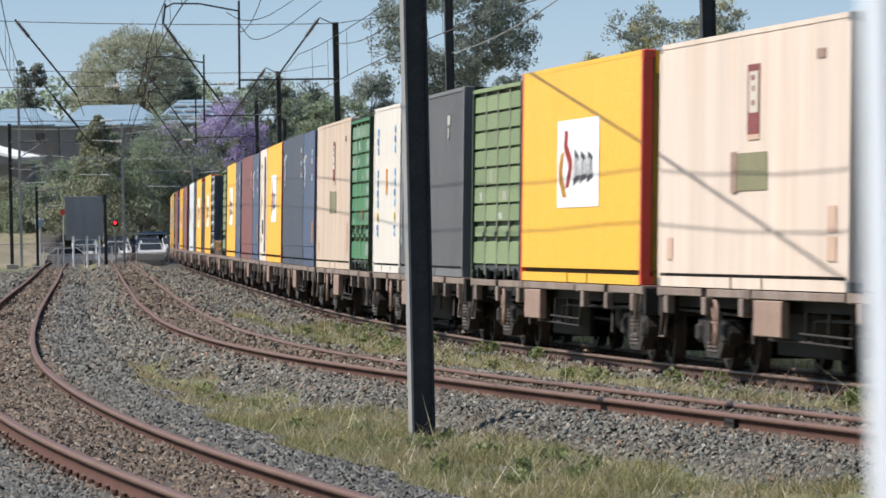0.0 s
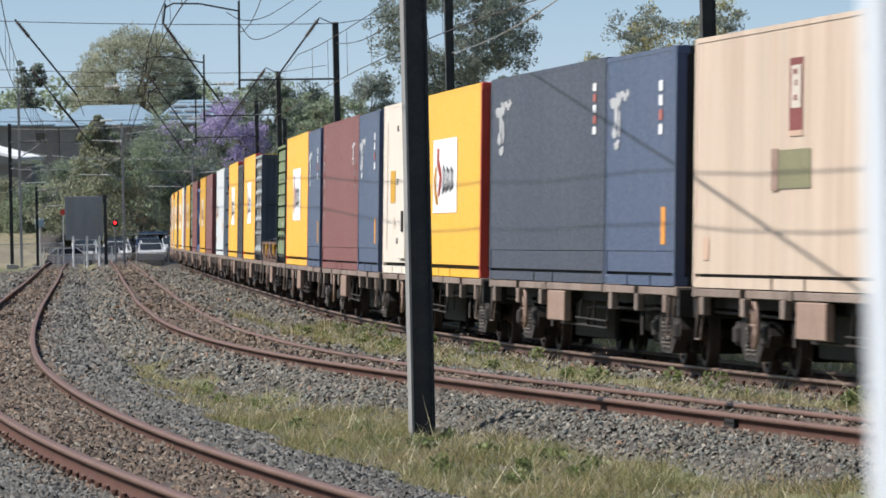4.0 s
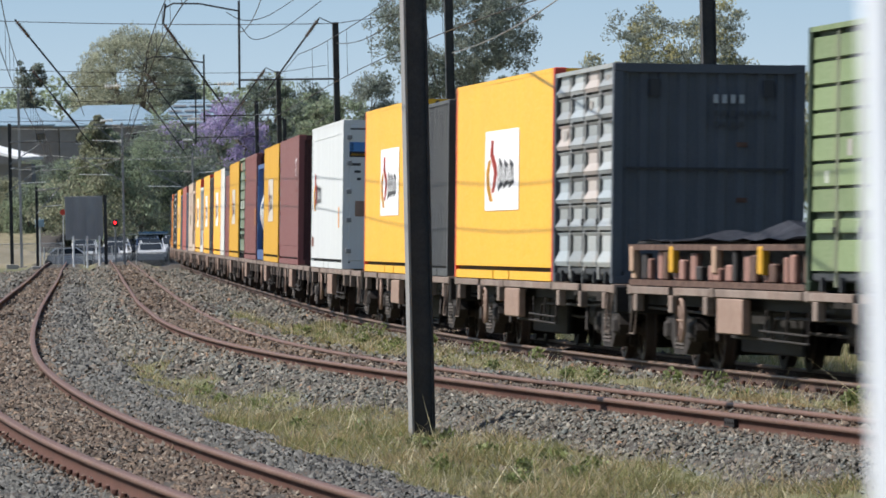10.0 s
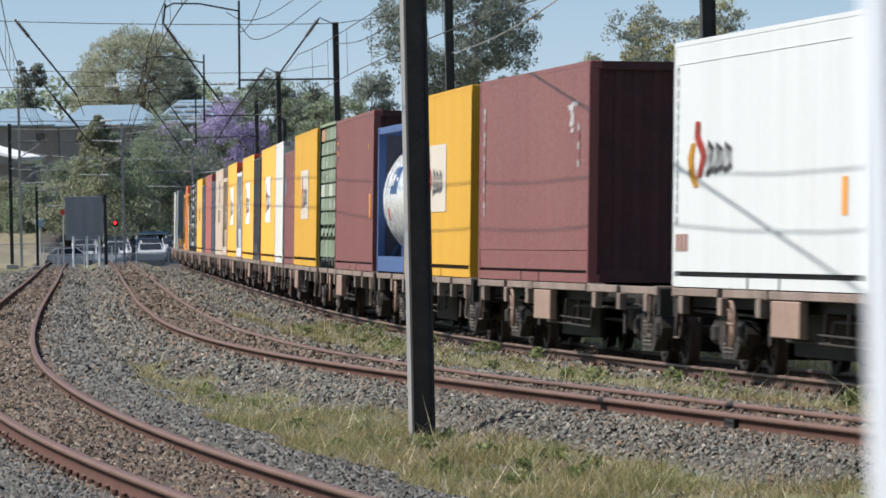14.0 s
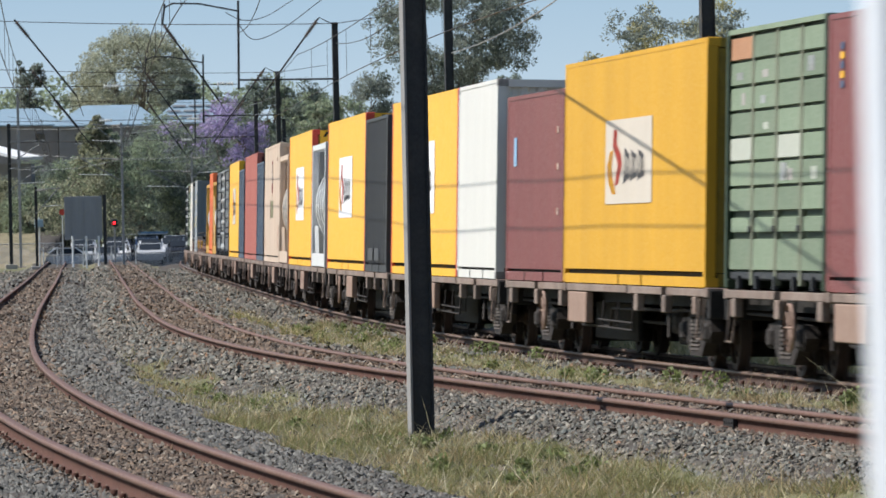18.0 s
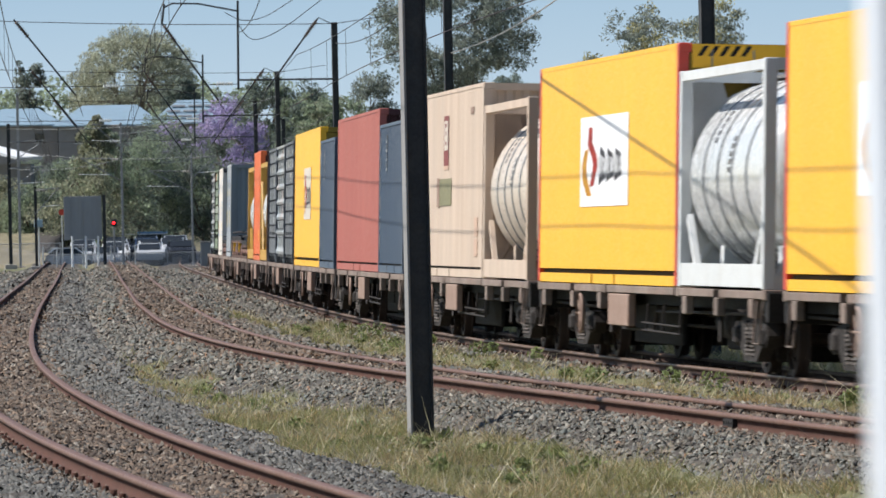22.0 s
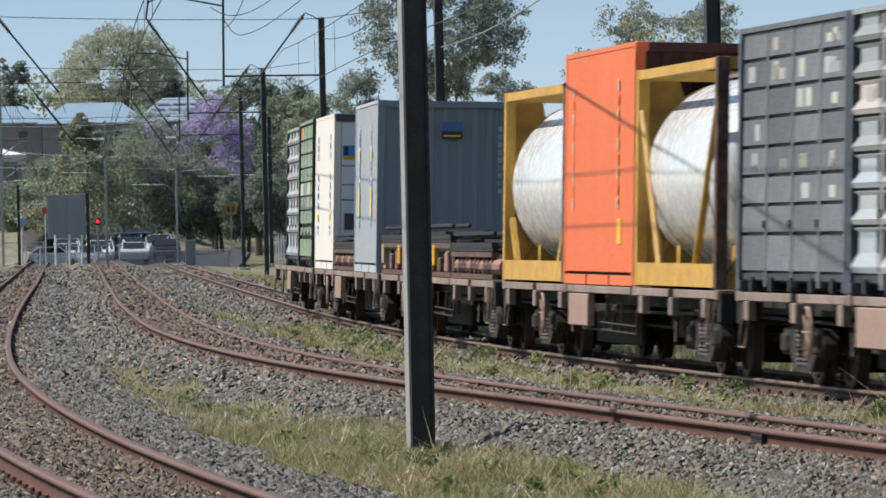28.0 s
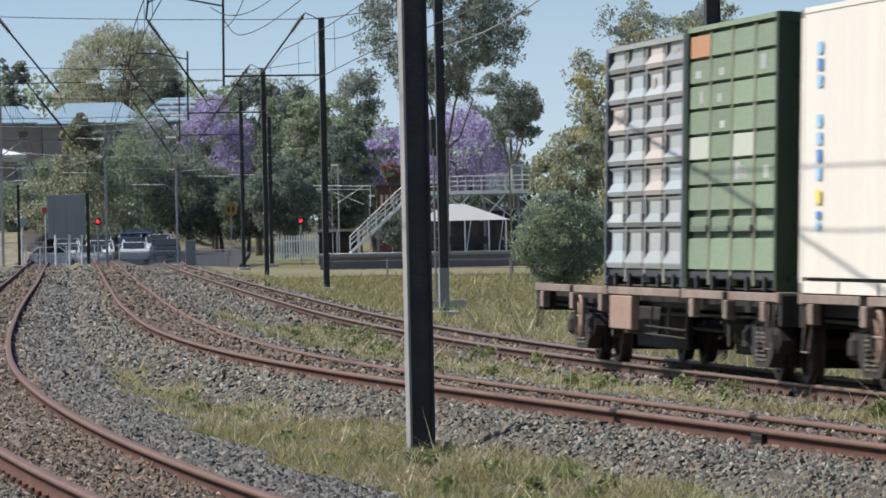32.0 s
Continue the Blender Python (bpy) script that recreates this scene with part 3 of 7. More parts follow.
def grass(name, label, material, seed, counts, tall, odds, rough=1.0):
    """Single tapering blades that lean, gathered in uneven clumps; taller in the paddock beyond the running track."""
    rng = np.random.default_rng(seed)
    vs = []
    for count, z0, z1 in counts:
        x, z = scatter(rng, count, z0, z1)
        h, turf = ground_at(x, z)
        clump = np.sin(x * 2.3 + z * 0.31 + seed) * np.sin(z * 0.83 - x * 1.1) + 0.6 * np.sin(x * 5.1 + z * 2.2) + 0.5 * np.sin(x * 11.0 - z * 3.7 + seed)
        keep = (turf > 0.5) & (clump + rng.normal(0, 0.6, count) > odds)
        if name == "green_grass":      # the strip beside the running track is drier towards the lens
            keep &= ~((x > MID.x_at(z)) & (x < RUN.x_at(z)) & (rng.random(count) < np.clip((92 - z) / 30, 0, 0.8)))
        x, z, h, clump = x[keep], z[keep], h[keep], clump[keep]
        n = len(x)
        paddock = x > RUN.x_at(z) + 2.0
        t = tall * rng.uniform(0.25, 1.0, n) ** 1.2 * (0.65 + 0.45 * np.clip(clump, 0, 1.8)) * (1 + (rng.random(n) < 0.03) * 1.2) * np.where(paddock, 1.0 + rough, 1.0)
        w = 0.0022 + 0.000085 * z
        a = rng.uniform(0, 6.28, n)
        lean = rng.normal(0, 0.75, (n, 2)) * t[:, None]
        p = np.stack([x, z, h - 0.02], -1)
        side = np.stack([np.cos(a) * w, np.sin(a) * w, np.zeros(n)], -1)
        vs.append(np.stack([p - side, p + side, p + np.stack([lean[:, 0], lean[:, 1], t], -1)], 1))
    v = np.concatenate(vs)
    f = np.arange(len(v) * 3).reshape(-1, 3)
    tagged(new(name, raw(name, v.reshape(-1, 3), f, material)), label, "grass", kind="stuff")


grass("green_grass", "patchy green grass growing between the tracks", M["grass"], 21, ((260000, 40, 70), (190000, 70, 150), (120000, 150, 330)), 0.135, -0.15)
grass("dry_grass", "dry straw-coloured grass among the weeds", M["dry_grass"], 22, ((260000, 40, 70), (170000, 70, 150), (90000, 150, 330)), 0.11, -0.25)
grass("seeding_weeds", "thin tall seeding weeds standing among the grass", M["straw"], 23, ((16000, 40, 70), (16000, 70, 150)), 0.27, -0.4)


# ---- tracks ----
RAIL = [(-0.070, -0.150), (0.070, -0.150), (0.070, -0.140), (0.010, -0.122), (0.007, -0.043), (0.040, -0.036), (0.040, -0.005), (0.031, 0.0), (-0.031, 0.0), (-0.040, -0.005), (-0.040, -0.036), (-0.007, -0.043), (-0.010, -0.122), (-0.070, -0.140)]


def swept_rail(line, side, s0, s1, top, cant, steel, head):
    s = np.arange(s0, s1, 1.5)
    vs = []
    for k in s:
        x, y = line.at(k)
        x2, y2 = line.at(k + 0.5)
        d = Vector((x2 - x, y2 - y)).normalized()
        n = Vector((d.y, -d.x))                       # to the right of travel, the near side
        zz = top - side * 0.55 * math.tan(radians(cant))
        vs.append([(x + n.x * (side * 0.55 + a), y + n.y * (side * 0.55 + a), zz + b) for a, b in RAIL])
    v = np.array(vs)
    k = len(RAIL)
    i = np.arange(len(s) - 1)[:, None] * k
    j = np.arange(k)[None]
    f = np.stack([i + j, i + (j + 1) % k, i + k + (j + 1) % k, i + k + j], -1).reshape(-1, 4)
    me = raw("rail", v.reshape(-1, 3), f, M[steel])
    me.materials.append(M[head])
    idx = np.tile(np.array([0] * 5 + [1] * 5 + [0] * 4), len(s) - 1)
    me.polygons.foreach_set("material_index", idx.astype(np.int32))
    return me


def track(name, label, line, z_near, z_far, top, cant, steel, head):
    t = thing(name, label, "railway track", kind="structure")
    s0, s1 = line.s_at(z_far), line.s_at(z_near)
    for side in (-1, 1):
        part("rail", swept_rail(line, side, s0, s1, top, cant, steel, head), None, t)
    plate = box(-0.2, 0.2, -0.02, 0.02, -0.10, -0.04)
    for k in range(4):
        tube((-0.15 + 0.1 * k, -0.028, -0.07), (-0.15 + 0.1 * k, 0.028, -0.07), 0.012, plate, 6)
    plate_me = bpy.data.meshes.new("fishplate")
    plate.to_mesh(plate_me)
    plate.free()
    plate_me.materials.append(M["wagon"])
    return t, plate_me


def on_line(line, s, side, top, cant):
    x, y = line.at(s)
    x2, y2 = line.at(s + 0.5)
    d = math.atan2(y2 - y, x2 - x)
    return pose(x + side * math.sin(d), y - side * math.cos(d), top - side * math.tan(radians(cant)), 0, 0, math.degrees(d))


run_track, plate_me = track("railway_track", "running track of dark rails with polished heads", RUN, 36, 520, RUN_Z, CANT["run"], "rail_used", "rail_shine")
mid_track, _ = track("railway_track", "rusty-railed siding track bedded in stone ballast", MID, 36, 420, 0.03, CANT["mid"], "rail_rust", "rail_top")
left_track, _ = track("railway_track", "curved track of rust-brown rails in grey ballast", LEFT, 24, 430, 0.0, CANT["left"], "rail_rust", "rail_top")


def fishplate(owner, line, z, side, top, cant, label):
    o = part("fishplate", plate_me, None, owner, label)
    o.matrix_basis = on_line(line, line.s_at(z), side * 0.55, top, cant) @ pose(0, 0.03 * (-1 if side > 0 else 1), 0)


fishplate(mid_track, MID, 54.7, 1, 0.03, CANT["mid"], "bolted steel joint plate")
fishplate(left_track, LEFT, 60.0, -1, 0.0, CANT["left"], "bolted steel joint plate")

sleeper_bm = box(-0.115, 0.115, -1.05, 1.05, -0.27, -0.147, bevel=0.01)
sleeper_me = bpy.data.meshes.new("sleeper")
sleeper_bm.to_mesh(sleeper_me)
sleeper_bm.free()
sleeper_me.materials.append(M["sleeper"])
for owner, line, top, cant, z0, z1 in ((left_track, LEFT, -0.05, CANT["left"], 36, 130), (mid_track, MID, -0.035, CANT["mid"], 46, 130), (run_track, RUN, RUN_Z - 0.012, CANT["run"], 60, 150)):
    s = line.s_at(z1)
    while s < line.s_at(z0):
        o = part("sleeper", sleeper_me, None, owner)
        o.matrix_basis = on_line(line, s, 0, top, 0) @ pose(0, 0, 0, cant, 0, random.uniform(-1, 1))
        s += 0.685


def rail_clips():
    """Spikes and clips beside the rail feet, one pair a sleeper."""
    v, f = [], []
    corner = np.array([(-1, -1, -1), (1, -1, -1), (1, 1, -1), (-1, 1, -1), (-1, -1, 1), (1, -1, 1), (1, 1, 1), (-1, 1, 1)], float)
    quads = np.array([(4, 5, 6, 7), (0, 1, 5, 4), (1, 2, 6, 5), (2, 3, 7, 6), (3, 0, 4, 7)])
    for line, top, cant, z0, z1 in ((LEFT, -0.008, CANT["left"], 30, 130), (RUN, RUN_Z, CANT["run"], 50, 170)):
        s = line.s_at(z1)
        while s < line.s_at(z0):
            for rail in (-0.55, 0.55):
                for side in (-0.085, 0.085):
                    m = on_line(line, s, rail + side, top - 0.125, cant)
                    f.append(quads + 8 * len(v))
                    v.append(np.array([m @ Vector((c[0] * 0.028, c[1] * 0.022, c[2] * 0.022)) for c in corner]))
            s += 0.685
    me = raw("rail_clips", np.concatenate(v), np.concatenate(f), M["rail_rust"])
    tagged(new("rail_clips", me), "small dark steel clips holding the rail feet", "rail clips", kind="stuff")


rail_clips()


# ---- masts and wires ----
def mast(x, y, base, top, w, d, turn, label, footing=True, lit=True):
    t = thing("catenary_mast", label, "mast", "overhead line masts", m=pose(x, y, base, 0, 0, turn))
    h = top - base
    steel = M["pole_grey" if w < 0.18 and lit else "mast"]
    # On the thick lit mast this flange is paler: sunlight put into its colour.
    part("flange", box(-w / 2, -w / 2 + 0.022, -d / 2, d / 2, -0.4, h, bevel=0.003), steel if w < 0.18 else M["mast_edge" if lit else "mast"], t, "pale steel flange" if lit else "")
    part("flange", box(w / 2 - 0.022, w / 2, -d / 2, d / 2, -0.4, h, bevel=0.003), steel, t)
    part("web", box(-w / 2 + 0.022, w / 2 - 0.022, -d / 2 + 0.03, d / 2 - 0.03, -0.4, h), steel, t)
    if footing:
        part("footing", box(-w / 2 - 0.25, w / 2 + 0.25, -d / 2 - 0.25, d / 2 + 0.25, -0.5, 0.04, bevel=0.03), M["concrete"], t, "weathered concrete footing")
    if not lit and h > 8 and 150 < y < 200:
        part("base_sleeve", box(-w / 2 - 0.012, w / 2 + 0.012, -d / 2 - 0.012, d / 2 + 0.012, 0.1, 1.15 + 0.05 * (x % 1)), M["grey_steel"], t, "paler lower section of the mast")
    return t


NEAR_MAST = mast(-0.225, 61.0, -0.29, 9.6, 0.214, 0.25, 8, "dark steel catenary mast standing in weeds between tracks", False)
MASTS = [(4.33, 108.0), (0.28, 180.0), (-3.95, 258.0), (-8.03, 335.0), (-11.2, 410.0)]
for x, y in MASTS:
    mast(x, y, -0.62, 9.6, 0.22, 0.24, 8, "tall dark steel catenary mast beside the running track", y > 150, False)
mast(-10.2, 440.0, -0.6, 9.0, 0.24, 0.24, 5, "grey steel catenary mast beyond the level crossing", True, False)
mast(-18.0, 380.0, -0.12, 7.95, 0.13, 0.13, 5, "slender grey catenary mast near the trackside board", True, True)
mast(-14.8, 400.0, -0.3, 6.3, 0.12, 0.12, 5, "slender grey catenary mast near the level crossing", True, True)
mast(-21.7, 360.0, 0.0, 4.3, 0.14, 0.14, 5, "short dark steel post beside the track", True, False)
mast(-25.0, 390.0, 0.0, 8.2, 0.2, 0.2, 5, "dark steel mast beyond the tracks", True, False)


def sag(a, b, drop, n=10):
    a, b = Vector(a), Vector(b)
    return [a.lerp(b, k / n) - Vector((0, 0, drop * 4 * (k / n) * (1 - k / n))) for k in range(n + 1)]


def catenary(label, line, supports, low, high, r=0.010, dip=0.28, side_offsets=((0, 0.0), (500, 0.0))):
    """Contact wire, sagging messenger wire and droppers over one track, moved aside by the given offsets."""
    def across(z):
        return float(line.x_at(z)) + float(np.interp(z, *zip(*side_offsets)))

    t = thing("overhead_wire", label, "overhead wire", "overhead wires")
    line_pts = []
    for a, b in zip(supports, supports[1:]):
        za, zb = [(across(k), k, low) for k in np.linspace(a, b, 14)], [Vector((across(p.y), p.y, p.z)) for p in sag((0, a, high), (0, b, high), dip, 14)]
        line_pts += za[:-1]
        part("messenger_wire", poly_tube(zb, r, None, 4), M["wire"], t)
        for k in range(2, 13, 2):
            p = zb[k]
            q = (float(np.interp(p.y, *zip(*sorted((u[1], u[0]) for u in za)))), p.y, low)
            part("dropper", tube(q, p, r * 0.5, None, 4), M["wire"], t)
    part("contact_wire", poly_tube(line_pts + [za[-1]], r, None, 4), M["wire"], t)
    return t


catenary("overhead contact and messenger wires above the running track", RUN, (40, 108, 180, 258, 335, 410, 480), 5.05, 6.35)
# Heights and offsets fitted to the camera's view of the wire shadows on containers.
catenary("overhead contact and messenger wires above the rusty siding", MID, (40, 108, 180, 258, 335, 410, 480), 5.62, 6.36, 0.012, 0.08, ((40, -0.4), (60, -0.25), (72, -0.11), (85, 0.11), (98, -0.08), (108, -0.18), (150, -0.1), (200, 0.0)))
catenary("overhead contact and messenger wires above the curved track", LEFT, (61, 130, 200, 270, 335, 410), 5.2, 6.3)


def insulator_rod(owner, top, bottom):
    """A tube hung at a slant, with a string of ribbed insulators at its upper end."""
    top, bottom = Vector(top), Vector(bottom)
    part("tube", tube(top, bottom, 0.035, n=6), M["mast"], owner)
    d = (bottom - top).normalized()
    q = d.to_track_quat("Z", "Y").to_matrix().to_4x4()
    prof = []
    for k in range(7):
        prof += [(0.045, 0.11 * k), (0.10, 0.11 * k + 0.03), (0.045, 0.11 * k + 0.07)]
    part("insulator", lathe(prof, Matrix.Translation(top + d * 0.12) @ q, 10), M["insulator"], owner, "brown ribbed insulator")


def bracket_set(x, y, label):
    """Outrigger, slanting insulated tubes and span wires on one mast; x and y are the mast's place."""
    t = thing("cantilever_bracket", label, "bracket", "overhead line brackets", m=pose(x, y, 0))
    part("outrigger", tube((0, -0.14, 7.43), (-3.75, -0.14, 7.46), 0.035, n=6), M["mast"], t)
    part("drop_tube", tube((-3.72, -0.14, 7.1), (-3.68, -0.14, 10.5), 0.045, n=6), M["mast"], t)
    part("top_arm", poly_tube([(-3.66, -0.14, 10.1), (-5.2, -0.14, 10.42), (-6.2, -0.14, 10.45), (-6.5, -0.14, 10.3)], 0.035), M["mast"], t)
    part("hanger", tube((-6.5, -0.14, 10.45), (-6.6, -0.14, 9.65), 0.04, n=6), M["mast"], t)
    insulator_rod(t, (-6.6, -0.14, 9.7), (-4.5, -0.14, 6.7))
    insulator_rod(t, (-0.62, -0.14, 9.76), (-2.65, -0.14, 7.05))
    part("stay", tube((0, -0.14, 9.5), (-0.62, -0.14, 9.8), 0.02, n=5), M["mast"], t)
    insulator_rod(t, (-12.28, -0.14, 9.96), (-9.95, -0.14, 6.99))
    part("span_wire", poly_tube(sag((-14.4, -0.14, 10.0), (0.0, -0.14, 9.55), 0.1) + [(2.4, -0.14, 9.85)], 0.014, None, 4), M["wire"], t)
    part("span_wire", tube((-14.4, -0.14, 7.37), (-3.7, -0.14, 7.30), 0.014, n=4), M["wire"], t)
    for k in (-8.9, -4.55):
        prof = []
        for j in range(6):
            prof += [(0.03, 0.11 * j), (0.10, 0.11 * j + 0.03), (0.03, 0.11 * j + 0.08)]
        part("insulator", lathe(prof, pose(k, -0.14, 7.33, 0, 90, 0), 10), M["white_steel"], t, "pale ribbed strain insulator")
    for x0, z0, x1, z1 in ((-4.5, 6.7, -4.2, 6.2), (-2.65, 7.05, -3.0, 6.2), (-9.95, 6.99, -9.7, 6.2)):
        part("dropper", tube((x0, -0.14, z0), (x1, -0.14, z1), 0.012, n=4), M["wire"], t)
    return t


for x, y in MASTS[2:]:
    bracket_set(x, y, "outrigger bracket with slanting insulated tubes and span wires")
    mast(x - 14.5, y, -0.2, 10.4, 0.16, 0.16, 5, "slender grey mast holding the far end of the span wires", True, True)



def small_cantilever(x, y, z, reach, label):
    """A light registration arm on a far mast: two tubes, a strut, an insulator and a steady arm."""
    t = thing("cantilever_bracket", label, "bracket", "overhead line brackets", m=pose(x, y, z))
    part("outrigger", tube((0, -0.1, 0.9), (reach, -0.1, 1.0), 0.028, n=6), M["grey_steel"], t)
    part("strut", tube((0, -0.1, -0.35), (reach * 0.95, -0.1, 0.98), 0.028, n=6), M["grey_steel"], t)
    part("steady_arm", tube((reach * 0.25, -0.1, 0.02), (reach * 1.02, -0.1, 0.08), 0.022, n=6), M["white_steel"], t)
    d = math.copysign(1, reach)
    prof = []
    for j in range(5):
        prof += [(0.03, 0.09 * j), (0.085, 0.09 * j + 0.03), (0.03, 0.09 * j + 0.07)]
    part("insulator", lathe(prof, pose(d * 0.1, -0.1, 0.9, 0, 90 * d, 0), 8), M["concrete"], t, "pale ribbed insulator")
    return t


for x, y, z, r in ((-18.0, 380, 5.0, -2.4), (-18.0, 380, 6.9, -1.6), (-14.8, 400, 4.4, -2.6), (-14.8, 400, 5.2, 1.5), (-10.2, 440, 5.2, -2.8), (-11.2, 410, 4.9, -2.6), (-25.0, 390, 6.2, 2.2), (-25.0, 390, 4.7, 2.0),
                   (-10.2, 440, 6.8, 2.4), (-21.7, 360, 3.2, 1.3), (-11.2, 410, 6.1, 1.6)):
    small_cantilever(x, y, z, r, "light registration arm on a distant mast")
for a, b in (((-25.0, 390, 7.9), (-8.03, 335, 7.6)), ((-18.0, 380, 7.3), (-8.03, 335, 8.4)), ((-25.0, 390, 8.6), (-10.2, 440, 8.3)), ((-14.8, 400, 5.9), (-10.2, 440, 5.4)),
             ((-18.0, 380, 6.2), (-14.8, 400, 6.0)), ((-25.0, 390, 5.6), (-18.0, 380, 5.9)), ((-11.2, 410, 6.9), (-10.2, 440, 7.1)), ((-25.7, 410, 6.8), (-14.8, 400, 6.2))):
    w = thing("span_wire", "thin span wire strung between distant masts", "overhead wire", "overhead wires")
    part("wire", poly_tube(sag(a, b, 0.3, 10), 0.012, None, 4), M["grey_steel"], w)
for x, y, h in ((-9.0, 560, 6.4), (-4.6, 560, 6.2), (-7.4, 620, 6.6)):
    mast(x, y, -0.4, h, 0.16, 0.16, 5, "slender grey catenary mast far down the line", True, True)
    for z in (3.3, 4.6):
        small_cantilever(x, y, z, 3.4 if x < -6 else -3.2, "light registration arm far down the line")

cross = thing("crossing_wire", "single overhead wire slanting across above the siding", "overhead wire", "overhead wires")
part("arm", tube((-0.22, 61.0, 6.45), (-0.72, 61.0, 6.5), 0.03, n=6), M["mast"], cross)
part("contact_wire", tube((-0.71, 61.0, 6.5), (-1.61, 120.0, 6.5), 0.017, n=5), M["wire"], cross)
feeder = thing("feeder_cable", "pale feeder cable sagging between tall masts", "cable", "overhead wires")
part("cable", poly_tube(sag((0.36, 179.8, 6.3), (4.6, 107.8, 7.6), 0.55, 14), 0.016, None, 5), M["mast_edge"], feeder)
cable_b = thing("feeder_cable", "dark feeder cable sagging between tall masts", "cable", "overhead wires")
part("cable", poly_tube(sag((-3.9, 257.8, 8.8), (0.3, 179.8, 8.9), 0.7, 14), 0.016, None, 5), M["wire"], cable_b)
part("cable", poly_tube(sag((-7.7, 257.8, 9.3), (-4.0, 180.0, 10.6), 1.0, 14), 0.016, None, 5), M["wire"], cable_b)


def drooping(pts, n=6):
    """A smooth curve through a few hanging points."""
    v = [Vector(p) for p in pts]
    v = [v[0] * 2 - v[1]] + v + [v[-1] * 2 - v[-2]]
    out = []
    for a, b, c, d in zip(v, v[1:], v[2:], v[3:]):
        for k in range(n):
            t = k / n
            out.append(0.5 * (2 * b + (c - a) * t + (2 * a - 5 * b + 4 * c - d) * t * t + (3 * b - a - 3 * c + d) * t ** 3))
    return out + [v[-2]]


for pts, m in (([(-7.64, 257.86, 9.6), (-7.07, 258.0, 9.01), (-5.98, 258.0, 9.38), (-4.44, 258.0, 10.47)], "wire"), ([(-8.29, 335.0, 7.93), (-6.88, 335.0, 6.78), (-5.32, 335.0, 7.48)], "mast_edge"), ([(-5.52, 258.0, 10.50), (-6.62, 258.0, 9.87), (-7.49, 258.0, 9.76), (-8.13, 258.0, 10.07)], "wire")):
    loop = thing("jumper_cable", "drooping jumper cable between overhead wires", "cable", "overhead wires")
    part("cable", poly_tube(drooping(pts), 0.016, None, 5), M[m], loop)


# ---- wagons ----
PITCH, DECK = 19.58, 0.98


def build_wagon():
    t = thing("container_wagon", "dark sixty-foot container flat wagon on two bogies", "wagon", "container wagons")
    L = 18.6
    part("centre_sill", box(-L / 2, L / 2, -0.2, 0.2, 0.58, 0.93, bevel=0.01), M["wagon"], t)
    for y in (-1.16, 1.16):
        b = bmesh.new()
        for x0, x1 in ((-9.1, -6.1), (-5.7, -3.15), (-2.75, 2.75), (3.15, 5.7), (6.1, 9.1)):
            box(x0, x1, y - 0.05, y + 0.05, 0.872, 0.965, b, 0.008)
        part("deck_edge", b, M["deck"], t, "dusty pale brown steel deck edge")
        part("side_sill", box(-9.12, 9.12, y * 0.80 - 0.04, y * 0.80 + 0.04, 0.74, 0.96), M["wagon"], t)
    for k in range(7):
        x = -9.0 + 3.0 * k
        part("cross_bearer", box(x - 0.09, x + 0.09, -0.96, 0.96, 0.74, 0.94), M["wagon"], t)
    for x in (-8.6, -5.9, -3.4, 3.6, 5.9, 8.3):
        part("bracket", box(x - 0.13, x + 0.13, -1.215, -1.12, 0.66, 0.87, bevel=0.01), M["deck"], t)
    for x in (-9.13, -3.0, 3.0, 9.13):
        for y in (-1.1, 1.1):
            part("twist_lock", box(x - 0.11, x + 0.11, y - 0.11, y + 0.11, 0.86, DECK, bevel=0.012), M["deck"], t)
    for x in (-9.2, 9.2):
        part("headstock", box(x - 0.1, x + 0.1, -1.18, 1.18, 0.62, 0.95, bevel=0.01), M["wagon"], t)
        e = math.copysign(1, x)
        part("coupler", box(min(x, x + e * 0.5), max(x, x + e * 0.5), -0.13, 0.13, 0.62, 0.86, bevel=0.03), M["bogie"], t)
        part("end_step", poly_tube([(x - e * 0.25, -1.18, 0.85), (x - e * 0.25, -1.22, 0.38), (x - e * 0.62, -1.22, 0.38), (x - e * 0.62, -1.18, 0.85)], 0.016), M["deck"], t)
        tb = poly_tube(sag((x, -0.35, 0.72), (x + e * 0.48, -0.2, 0.6), 0.2, 6), 0.025)
        part("brake_hose", tb, M["tyre"], t)
    part("equipment_box", box(-2.6, -0.9, -1.21, -1.11, 0.46, 0.86, bevel=0.012), M["box"], t, "dusty brown rectangular equipment plate")
    part("equipment_box", box(0.6, 1.4, 1.0, 1.18, 0.45, 0.84, bevel=0.012), M["box"], t)
    for z in (0.52, 0.43):
        part("step_bar", tube((0.0, -1.16, z), (3.0, -1.16, z - 0.02), 0.013, n=6), M["bogie"], t)
    for x in (0.2, 1.5, 2.8):
        part("step_hanger", tube((x, -1.14, 0.40), (x, -1.12, 0.76), 0.014, n=6), M["bogie"], t)
    part("brake_cylinder", lathe([(0.05, -0.5), (0.19, -0.42), (0.19, 0.35), (0.1, 0.5)], pose(3.4, -0.55, 0.55, 0, 90, 0), 14), M["bogie"], t)
    part("air_reservoir", lathe([(0.05, -0.6), (0.2, -0.5), (0.2, 0.5), (0.05, 0.6)], pose(1.6, 0.5, 0.52, 0, 90, 0), 14), M["bogie"], t)
